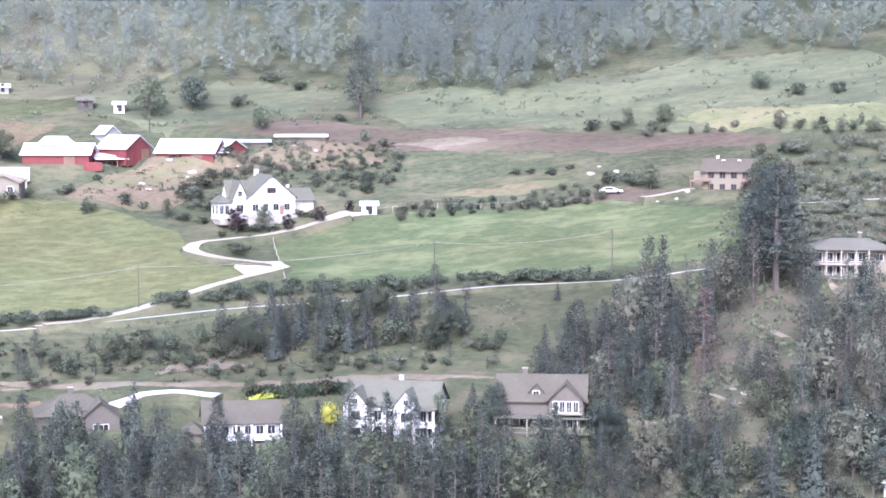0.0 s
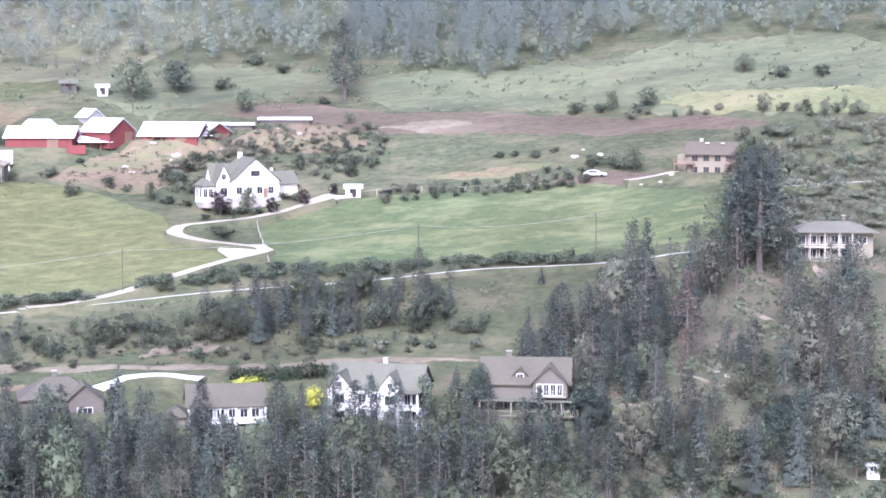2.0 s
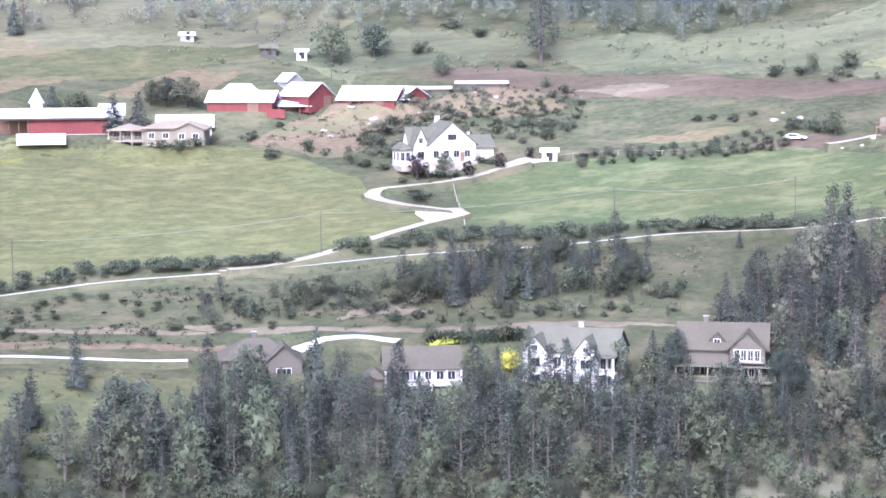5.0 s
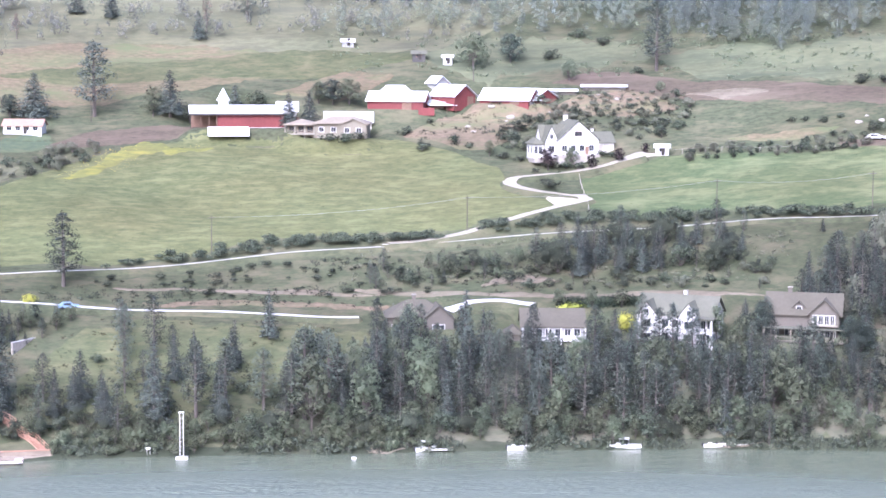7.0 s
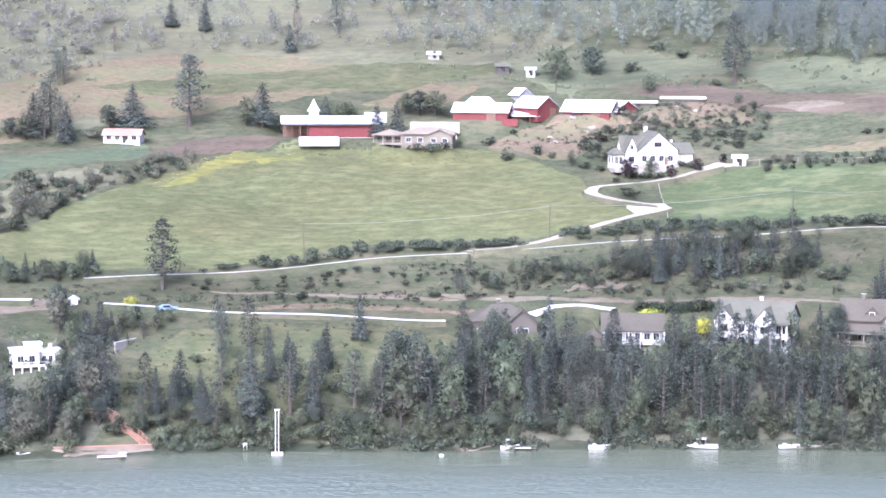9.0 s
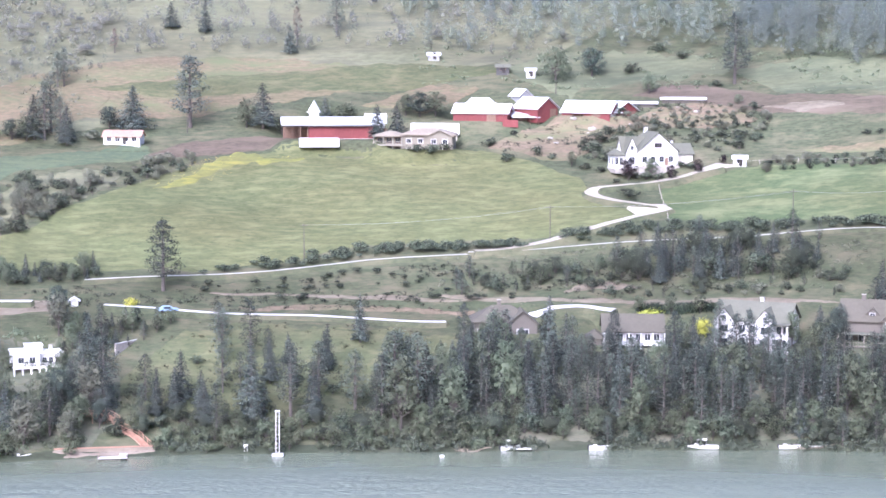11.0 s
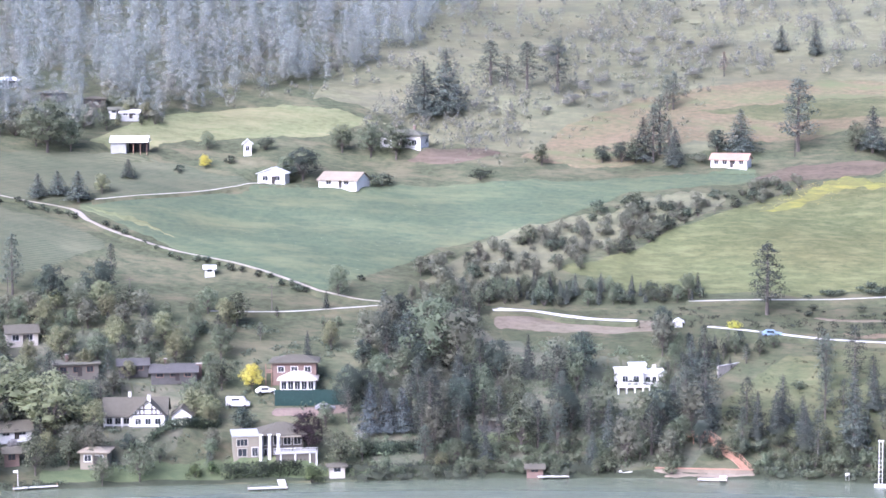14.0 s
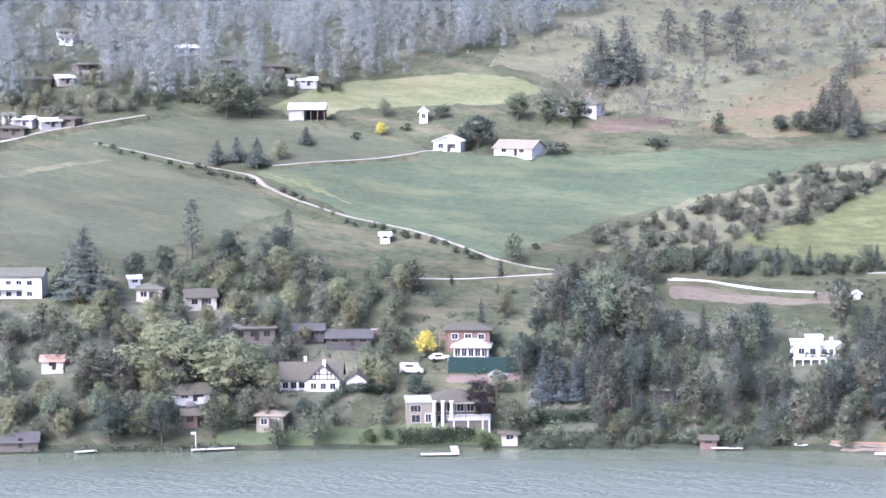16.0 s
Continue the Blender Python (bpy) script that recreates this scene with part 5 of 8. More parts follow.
# ---- building kit: local x along the front, y away from the lookout, z up ----
def thing(name, place, label, category, yaw=0.0, lift=0.0, group="", kind=""):
    """An empty at a plan place, its front turned to the lookout."""
    b, r = place[:2]
    ob = new(name)
    ob.empty_display_size = 0.5
    ob.matrix_basis = Matrix.Translation(site(b, r) + Vector((0, 0, lift))) @ pose(0, 0, 0, 0, 0, yaw - b)
    return tagged(ob, label, category, group, kind)


def block(bm, x0, x1, y0, y1, z0, z1):
    v = [bm.verts.new((x, y, z)) for z in (z0, z1) for y in (y0, y1) for x in (x0, x1)]
    for f in ((0, 2, 3, 1), (4, 5, 7, 6), (0, 1, 5, 4), (1, 3, 7, 5), (3, 2, 6, 7), (2, 0, 4, 6)):
        bm.faces.new([v[i] for i in f])


def prism(bm, outline, axis, lo, hi):
    """Extrudes an outline of (across, up) along axis from lo to hi."""
    at = (lambda a, z, s: (s, a, z)) if axis == "x" else (lambda a, z, s: (a, s, z))
    p = [bm.verts.new(at(a, z, lo)) for a, z in outline]
    q = [bm.verts.new(at(a, z, hi)) for a, z in outline]
    n = len(p)
    for i in range(n):
        bm.faces.new((p[i], p[(i + 1) % n], q[(i + 1) % n], q[i]))
    bm.faces.new(p[::-1])
    bm.faces.new(q)
    bmesh.ops.recalc_face_normals(bm, faces=bm.faces)


def slab(name, root, x0, x1, y0, y1, z0, z1, mat, label=""):
    bm = bmesh.new()
    block(bm, x0, x1, y0, y1, z0, z1)
    bmesh.ops.bevel(bm, geom=bm.edges, offset=min(0.03, (z1 - z0) / 4, (x1 - x0) / 4, (y1 - y0) / 4), segments=1, affect="EDGES")
    return part(name, bm, mat, root, label)


def walls(root, x0, x1, y0, y1, h, mat, axis="", rise=0.0, base=-0.8, label=""):
    """A walled body; axis names the ridge where it has gables."""
    bm = bmesh.new()
    if axis:
        a0, a1 = (y0, y1) if axis == "x" else (x0, x1)
        lo, hi = (x0, x1) if axis == "x" else (y0, y1)
        prism(bm, [(a0, base), (a1, base), (a1, h), ((a0 + a1) / 2, h + rise), (a0, h)], axis, lo, hi)
    else:
        block(bm, x0, x1, y0, y1, base, h)
    return part("wall", bm, mat, root, label)


def gable(root, x0, x1, y0, y1, z, rise, axis, mat, over=0.5, thick=0.22, label=""):
    bm = bmesh.new()
    a0, a1 = (y0, y1) if axis == "x" else (x0, x1)
    lo, hi = (x0, x1) if axis == "x" else (y0, y1)
    m, half = (a0 + a1) / 2, (a1 - a0) / 2
    drop = rise * over / half
    prism(bm, [(a0 - over, z - drop + 0.03), (m, z + rise + 0.03), (a1 + over, z - drop + 0.03), (a1 + over, z - drop + thick), (m, z + rise + thick + 0.03), (a0 - over, z - drop + thick)],
          axis, lo - over, hi + over)
    return part("roof", bm, mat, root, label)


def hip(root, x0, x1, y0, y1, z, rise, mat, over=0.6, thick=0.2, label="", inset=None):
    bm = bmesh.new()
    x0, x1, y0, y1 = x0 - over, x1 + over, y0 - over, y1 + over
    k = inset if inset is not None else min(x1 - x0, y1 - y0) / 2 * 0.98
    low = [bm.verts.new((x, y, z)) for x, y in ((x0, y0), (x1, y0), (x1, y1), (x0, y1))]
    eave = [bm.verts.new((x, y, z + thick)) for x, y in ((x0, y0), (x1, y0), (x1, y1), (x0, y1))]
    ky = (y1 - y0) / 2 * 0.98
    if x1 - x0 < y1 - y0:
        k, ky = (x1 - x0) / 2 * 0.98, min((y1 - y0) / 2 * 0.98, (x1 - x0) / 2)
    top = [bm.verts.new((x, y, z + thick + rise)) for x, y in ((x0 + k, y0 + ky), (x1 - k, y0 + ky), (x1 - k, y1 - ky), (x0 + k, y1 - ky))]
    bm.faces.new(low[::-1])
    bm.faces.new(top)
    for i in range(4):
        j = (i + 1) % 4
        bm.faces.new((low[i], low[j], eave[j], eave[i]))
        bm.faces.new((eave[i], eave[j], top[j], top[i]))
    return part("roof", bm, mat, root, label)


def window(root, x, y, z, w, h, side="f", frame_mat=None, bars=1):
    """A glazed window on a wall; x, y, z is the middle of its sill on the wall's face."""
    turn = {"f": 0, "r": 90, "l": -90}[side]
    m = Matrix.Translation((x, y, z)) @ pose(0, 0, 0, 0, 0, turn)
    bm = bmesh.new()
    t = 0.1
    block(bm, -w / 2 - t, w / 2 + t, -0.06, 0.02, -t, h + t)
    ob = part("window", bm, frame_mat or WHITE, root)
    ob.matrix_basis = m
    for i in range(bars + 1):
        c0, c1 = -w / 2 + w * i / (bars + 1) + 0.03, -w / 2 + w * (i + 1) / (bars + 1) - 0.03
        bm = bmesh.new()
        block(bm, c0, c1, -0.075, -0.05, 0.02, h - 0.02)
        part("pane", bm, GLASS, ob)
    return ob


def posts(root, xs, y, z0, z1, mat, size=0.22, name="post"):
    for x in xs:
        slab(name, root, x - size / 2, x + size / 2, y - size / 2, y + size / 2, z0, z1, mat)


def railing(root, x0, x1, y, z, mat, h=1.0):
    bm = bmesh.new()
    block(bm, x0, x1, y - 0.04, y + 0.04, z + h - 0.08, z + h)
    block(bm, x0, x1, y - 0.03, y + 0.03, z + 0.08, z + 0.14)
    n = max(2, int((x1 - x0) / 0.35))
    for i in range(n + 1):
        x = x0 + (x1 - x0) * i / n
        block(bm, x - 0.025, x + 0.025, y - 0.025, y + 0.025, z + 0.1, z + h - 0.06)
    return part("railing", bm, mat, root)


def chimney(root, x, y, z0, z1, mat, size=0.9):
    ob = slab("chimney", root, x - size / 2, x + size / 2, y - size / 2, y + size / 2, z0, z1, mat)
    slab("chimney_cap", ob, x - size / 2 - 0.1, x + size / 2 + 0.1, y - size / 2 - 0.1, y + size / 2 + 0.1, z1, z1 + 0.15, STONE)
    return ob


def row_of_windows(root, x0, x1, n, y, z, w, h, bars=1, frame_mat=None):
    for i in range(n):
        window(root, x0 + (x1 - x0) * (i + 0.5) / n, y, z, w, h, "f", frame_mat, bars)


def door(root, x, y, z, w, h, mat, name="door"):
    ob = slab(name, root, x - w / 2, x + w / 2, y - 0.1, y + 0.03, z, z + h, mat)
    return ob


def cottage(name, place, w, d, h, rise, axis, wall_mat, roof_mat, label, yaw=0.0, windows=3, storeys=1, chimneys=0, group="", category="house", doors=1):
    """A plain pitched-roof house."""
    root = thing(name, place, label, category, yaw, group=group)
    x, y = w / 2, d / 2
    if axis == "hip":
        walls(root, -x, x, -y, y, h, wall_mat)
        hip(root, -x, x, -y, y, h, rise, roof_mat)
    elif axis == "flat":
        walls(root, -x, x, -y, y, h, wall_mat)
        slab("roof", root, -x - 0.5, x + 0.5, -y - 0.5, y + 0.5, h, h + 0.3, roof_mat)
    else:
        walls(root, -x, x, -y, y, h, wall_mat, axis, rise)
        gable(root, -x, x, -y, y, h, rise, axis, roof_mat)
    for s in range(storeys):
        sill = 0.9 + s * h / storeys
        row_of_windows(root, -x + 0.4, x - 0.4, windows, -y, sill, min(1.5, w / windows * 0.5), min(1.3, h / storeys - 1.0), 1, BROWN if wall_mat in (DARK_ROOF, TAN, BRICK) else None)
    if doors:
        door(root, x * 0.15, -y, 0.05, 0.95, 2.05, TIMBER)
    for i in range(chimneys):
        chimney(root, -x * 0.4 + i * x * 0.9, 0.3, h, h + rise + 1.2, BRICK, 0.7)
    return root


# ---- the farmhouse ----
def farmhouse():
    root = thing("farmhouse", SITES["farmhouse"], "white gabled farmhouse with grey shingle roofs above the drive", "house", yaw=20)
    slab("foundation", root, -12.0, 11.0, -5.0, 4.8, -2.0, -0.75, STONE)
    walls(root, -6.0, 5.2, -6, 4.5, 3.9, WHITE, "y", 4.8)
    gable(root, -6.0, 5.2, -6, 4.5, 3.9, 4.8, "y", GREY_ROOF, 0.45)
    walls(root, -9.4, -5.9, -2.6, 1.6, 4.2, WHITE, "x", 3.2)
    gable(root, -9.4, -2.4, -2.6, 1.6, 4.2, 3.2, "x", GREY_ROOF, 0.35)
    walls(root, -9.2, -6.05, -5.6, -2.65, 4.0, WHITE, "y", 3.4)
    gable(root, -9.2, -6.05, -5.6, -0.6, 4.0, 3.4, "y", GREY_ROOF, 0.35)
    walls(root, -12.2, -9.45, -4.6, 0.5, 2.7, WHITE)
    hip(root, -12.2, -9.45, -4.6, 0.5, 2.7, 1.5, GREY_ROOF, 0.45)
    walls(root, 5.3, 11.2, -1.5, 5.0, 2.9, WHITE, "x", 2.4)
    gable(root, 5.3, 11.2, -1.5, 5.0, 2.9, 2.4, "x", GREY_ROOF, 0.45)
    chimney(root, -0.6, 3.5, 7.5, 9.8, WHITE, 0.9)
    chimney(root, 6.4, 2.2, 4.5, 6.2, WHITE, 0.6)
    window(root, -0.4, -6, 4.9, 1.9, 1.1, "f", BROWN, 2)
    for x in (-4.2, -1.8, 0.6, 3.2):
        window(root, x, -6, 1.0, 1.3, 1.5)
    window(root, -7.6, -5.6, 4.2, 0.9, 1.2)
    window(root, -7.6, -5.6, 0.9, 1.6, 1.5)
    for x in (-11.5, -10.3):
        window(root, x, -4.6, 0.4, 0.9, 1.8)
    for y in (-3.6, -1.0):
        window(root, -12.2, y, 0.4, 0.9, 1.8, "l")
    slab("garage_door", root, 5.8, 8.1, -1.62, -1.48, 0.05, 2.25, CREAM)
    slab("garage_door", root, 8.5, 10.8, -1.62, -1.48, 0.05, 2.25, CREAM)
    door(root, 2.0, -6, 0.05, 1.0, 2.1, BROWN)
    slab("porch", root, -6.2, 5.3, -7.2, -6.02, -2.4, 0.0, STONE)
    posts(root, (-5.8, -3.4), -7.0, 0, 2.5, WHITE)


farmhouse()
shed = cottage("garden_shed", SITES["garden_shed"], 3.4, 3.0, 2.1, 0.6, "x", WHITE, METAL, "small white garden shed beside the drive", windows=1)


# ---- barns ----
def barn(name, place, w, d, h, rise, axis, label, yaw=0.0, wall_mat=None, roof_mat=None, bays=4, lift=0.0):
    root = thing(name, place, label, "barn", yaw, lift)
    x, y = w / 2, d / 2
    walls(root, -x, x, -y, y, h, wall_mat or RED, axis, rise, base=-1.5)
    gable(root, -x, x, -y, y, h, rise, axis, roof_mat or METAL, 0.6, 0.18)
    for i in range(bays + 1):
        c = -x + (w - 0.16) * i / bays
        slab("batten", root, c, c + 0.16, -y - 0.06, -y, -0.8, h, wall_mat or RED)
    slab("barn_door", root, -x + w * 0.62, -x + w * 0.62 + 2.6, -y - 0.14, -y - 0.02, -0.2, min(2.8, h - 0.3), BROWN)
    return root


def open_shed(name, place, w, d, h, fall, label, yaw=0.0):
    """A lean-to roof on posts before a dark back wall."""
    root = thing(name, place, label, "shed", yaw)
    bm = bmesh.new()
    prism(bm, [(-d / 2, h - fall), (d / 2, h), (d / 2, h + 0.14), (-d / 2, h - fall + 0.14)], "x", -w / 2, w / 2)
    part("roof", bm, METAL, root)
    slab("back_wall", root, -w / 2 + 0.2, w / 2 - 0.2, d / 2 - 0.6, d / 2 - 0.4, -0.8, h - 0.25, BROWN)
    posts(root, [-w / 2 + 0.3 + (w - 0.6) * i / 3 for i in range(4)], -d / 2 + 0.4, -0.8, h - fall, BROWN, 0.18)
    return root


west = barn("red_barn", SITES["barn_west"], 15.5, 10, 2.3, 2.3, "x", "red board barn with a white metal roof", yaw=-10, bays=9)
hip(west, -4.4, 2.2, -1.5, 4.5, 4.2, 2.0, METAL, 0.9, 0.16, "raised white roof section", 1.6)
walls(west, -4.2, 2.0, -1.2, 4.2, 4.2, RED, "", 0.0, 3.0)
slab("yard_fence", west, 6.6, 11.0, -6.2, -6.05, -1.6, 0.5, RED, "red board yard fence")
barn("red_barn", (7.42, 571.8), 8.5, 9, 2.6, 2.8, "y", "red gabled barn with a grey white metal roof", yaw=48, bays=4, roof_mat=STEEL_ROOF)
barn("red_barn", SITES["barn_east"], 14, 11, 1.2, 2.9, "x", "low red barn under a wide white metal roof", yaw=-16, bays=6)
barn("red_barn", (9.72, 575.4), 8, 9, 1.6, 2.3, "y", "red gabled barn with a white metal roof", yaw=42, bays=4)
open_shed("cattle_shed", (6.95, 570.6), 9, 5, 2.6, 1.0, "open cattle shed with a white metal roof", yaw=-8)
open_shed("cattle_shed", (7.12, 567.0), 8, 3.5, 1.7, 0.5, "low open cattle shed with a white metal roof", yaw=8)
open_shed("machine_shed", (8.75, 567.6), 7, 4, 1.5, 0.6, "low open machine shed with a white metal roof", yaw=14)
open_shed("machine_shed", (9.55, 569.6), 6, 4, 1.6, 0.7, "low open machine shed with a white metal roof", yaw=20)
barn("long_shed", (11.61, 580.8), 12, 4, 0.2, 0.4, "x", "long low shed roof beyond the knoll", bays=4, wall_mat=TAN)
barn("long_shed", (10.44, 578.2), 8, 4, 0.2, 0.4, "x", "long low shed roof beyond the knoll", bays=4, wall_mat=TAN)
barn("small_barn", (6.99, 581.9), 4.0, 4.5, 1.4, 1.6, "y", "small grey barn with a pale metal roof", yaw=35, wall_mat=GREY_WALL, bays=3)
cottage("white_shed", (7.27, 595.8), 2.6, 2.4, 1.9, 0.5, "x", WHITE, METAL, "small white shed in the pasture", windows=1, category="shed")
cottage("dark_shed", (6.47, 598.3), 3.8, 3.0, 1.8, 0.7, "x", DARK_ROOF, GREY_ROOF, "weathered dark timber shed in the pasture", windows=1, category="shed")
cottage("hay_shed", (4.50, 610.4), 3.4, 2.6, 1.3, 0.6, "x", GREY_WALL, METAL, "small grey shed on the upper field", windows=1, category="shed")


def long_barn():
    root = thing("red_barn", SITES["long_barn"], "long bright red barn with a white metal roof and spire", "barn", yaw=3)
    walls(root, -6.5, 11.2, -4.5, 4.5, 4.0, RED, "x", 1.6, base=-1.5)
    gable(root, -13.6, 12.4, -4.9, 4.5, 4.0, 1.7, "x", METAL, 0.5, 0.22)
    slab("fascia", root, -13.8, 12.6, -5.36, -5.28, 3.42, 3.80, DARK_ROOF, "dark strip under the eave")
    # set-back wall coloured brown to give the darkness inside the open bays
    walls(root, -13.4, -6.6, 0.0, 4.3, 3.8, BROWN)
    posts(root, (-13.3, -11.0, -8.8, -6.8), -4.6, -1, 4.0, BROWN)
    for i in range(13):
        slab("batten", root, -6.4 + i * 1.45, -6.25 + i * 1.45, -4.56, -4.5, -0.8, 4.0, RED)
    bm = bmesh.new()
    block(bm, -6.0, -3.4, 2.4, 5.0, 4.2, 7.0)
    part("spire_base", bm, WHITE, root)
    bm = bmesh.new()
    bmesh.ops.create_cone(bm, cap_ends=True, segments=8, radius1=1.9, radius2=0.05, depth=3.4, matrix=Matrix.Translation((-4.7, 3.7, 8.7)))
    part("spire", bm, METAL, root, "white pointed spire roof")
    slab("concrete_footing", root, -6.6, 11.3, -4.75, -4.52, -0.9, 0.1, CONCRETE)


long_barn()
barn("white_barn", (2.84, 558.1), 5, 5, 4.6, 2.0, "x", "white roofed barn behind the conifers", wall_mat=WHITE, bays=2)
barn("white_barn", (4.54, 561.6), 12.4, 7, 3.0, 2.4, "x", "white barn with a broad metal roof", wall_mat=CREAM, bays=5)
tent = thing("storage_tent", (1.22, 547.2), "white rounded fabric storage tent", "shed", yaw=3)
bm = bmesh.new()
prism(bm, [(-2.8, -1.2), (2.8, -1.2), (2.7, 0.1), (1.5, 0.8), (0.0, 1.2), (-1.5, 0.8), (-2.7, 0.1)], "x", -5.4, 5.4)
part("cover", bm, WHITE, tent)
slab("end_frame", tent, -5.52, -5.4, -2.5, 2.5, -0.3, 0.4, STEEL)


def ranch_house():
    root = thing("ranch_house", SITES["ranch_house"], "two storey cream house with low brown roofs and balcony", "house", yaw=-6, lift=-1.5)
    walls(root, -3.6, 10.4, -4.0, 4.5, 5.4, SAND_WALL)
    hip(root, -3.6, 10.4, -4.0, 4.5, 5.4, 1.7, TILE_ROOF, 0.7)
    walls(root, -11.2, -3.7, -2.5, 4.0, 5.0, SAND_WALL)
    hip(root, -11.2, -3.7, -3.6, 4.0, 5.0, 1.3, TILE_ROOF, 0.8)
    walls(root, 3.2, 10.2, -5.2, -4.02, 5.2, SAND_WALL, "y", 1.5)
    gable(root, 3.2, 10.2, -5.2, -2.0, 5.2, 1.5, "y", TILE_ROOF, 0.5)
    slab("balcony", root, -11.6, -3.5, -4.6, -2.5, 2.5, 2.75, DECK_PAINT)
    railing(root, -11.6, -3.5, -4.5, 2.75, DECK_PAINT)
    posts(root, (-11.4, -8.8, -6.2, -3.7), -4.4, -0.3, 5.0, DECK_PAINT)
    row_of_windows(root, -11.0, -3.8, 3, -2.5, 3.2, 1.5, 1.4, frame_mat=BROWN)
    row_of_windows(root, -11.0, -3.8, 3, -2.5, 0.4, 1.3, 1.5, frame_mat=BROWN)
    row_of_windows(root, -3.4, 3.0, 2, -4.0, 3.3, 1.3, 1.2)
    row_of_windows(root, 3.6, 9.8, 2, -5.2, 3.2, 1.3, 1.2)
    for x in (-1.6, 1.4):
        slab("garage_door", root, x - 1.2, x + 1.2, -4.14, -4.0, 0.0, 2.2, DECK_PAINT)
    row_of_windows(root, 3.6, 9.8, 2, -5.2, 0.7, 1.2, 1.2)
    slab("terrace_wall", root, -13, -3.5, -6.4, -6.1, -3.5, 0.3, CONCRETE)


ranch_house()
cottage("hut", SITES["hut"], 10.0, 6, 2.2, 1.4, "x", WHITE, ORANGE_ROOF, "long white cottage with an orange tin roof", yaw=-12, windows=4)


# ---- hillside houses ----
def hill_house():
    root = thing("hill_house", SITES["hill_house"], "two storey beige house with brown roof and balconies", "house", yaw=-8, lift=-0.7)
    walls(root, -5.2, 6.0, -4, 4.5, 5.0, SAND_WALL, "x", 2.4)
    gable(root, -5.2, 6.0, -4, 4.5, 5.0, 2.4, "x", BROWN_ROOF, 0.7)
    walls(root, -7.6, -5.3, -3.0, 3.0, 4.6, SAND_WALL)
    slab("balcony", root, -8.2, -3.5, -5.6, -4.0, 2.5, 2.75, BROWN)
    railing(root, -8.2, -3.5, -5.5, 2.75, BROWN)
    slab("balcony", root, 3.6, 7.6, -5.6, -4.0, 2.5, 2.75, BROWN)
    railing(root, 3.6, 7.6, -5.5, 2.75, BROWN)
    posts(root, (-8.0, -5.8, -3.7, 3.8, 7.4), -5.4, -1.0, 2.5, BROWN)
    row_of_windows(root, -4.8, 5.6, 4, -4, 3.3, 1.3, 1.3, frame_mat=BROWN)
    row_of_windows(root, -4.8, 5.6, 4, -4, 0.6, 1.2, 1.3, frame_mat=BROWN)
    chimney(root, -2.5, 0.5, 6.6, 8.2, CREAM, 0.7)
    for x in (-1.0, 2.6):
        slab("skylight", root, x - 0.4, x + 0.4, -1.6, -0.8, 7.15, 7.4, METAL)


hill_house()


def deck_house():
    root = thing("deck_house", SITES["deck_house"], "grey roofed two storey house with long cream decks", "house", yaw=6)
    walls(root, -8, 8, -3, 5, 5.6, SAND_WALL)
    hip(root, -8.4, 8.4, -4.4, 5, 5.6, 2.0, TILE_GREY, 0.6)
    for z in (0.0, 2.8):
        slab("deck", root, -8.4, 3.6, -5.2, -3.02, z - 0.2, z, CREAM)
        railing(root, -8.4, 3.6, -5.1, z, DECK_PAINT)
    posts(root, (-8.2, -5.2, -2.2, 0.8, 3.4), -5.0, -1.5, 5.6, CREAM, 0.25)
    row_of_windows(root, -7.8, 3.4, 5, -3, 3.2, 1.5, 1.8)
    row_of_windows(root, -7.8, 3.4, 5, -3, 0.4, 1.5, 1.8)
    window(root, 5.8, -3, 3.4, 1.6, 1.3)
    chimney(root, 2.5, 2.0, 6.5, 8.8, TAN, 0.8)


deck_house()


# ---- lake villas ----
def dormer(root, x, y0, y1, z, w, h, rise, wall_mat, roof_mat):
    walls(root, x - w / 2, x + w / 2, y0, y1, z + h, wall_mat, "y", rise, base=z)
    gable(root, x - w / 2, x + w / 2, y0, y1, z + h, rise, "y", roof_mat, 0.35, 0.16)
    window(root, x, y0, z + 0.35 * h, w * 0.45, h * 0.75)


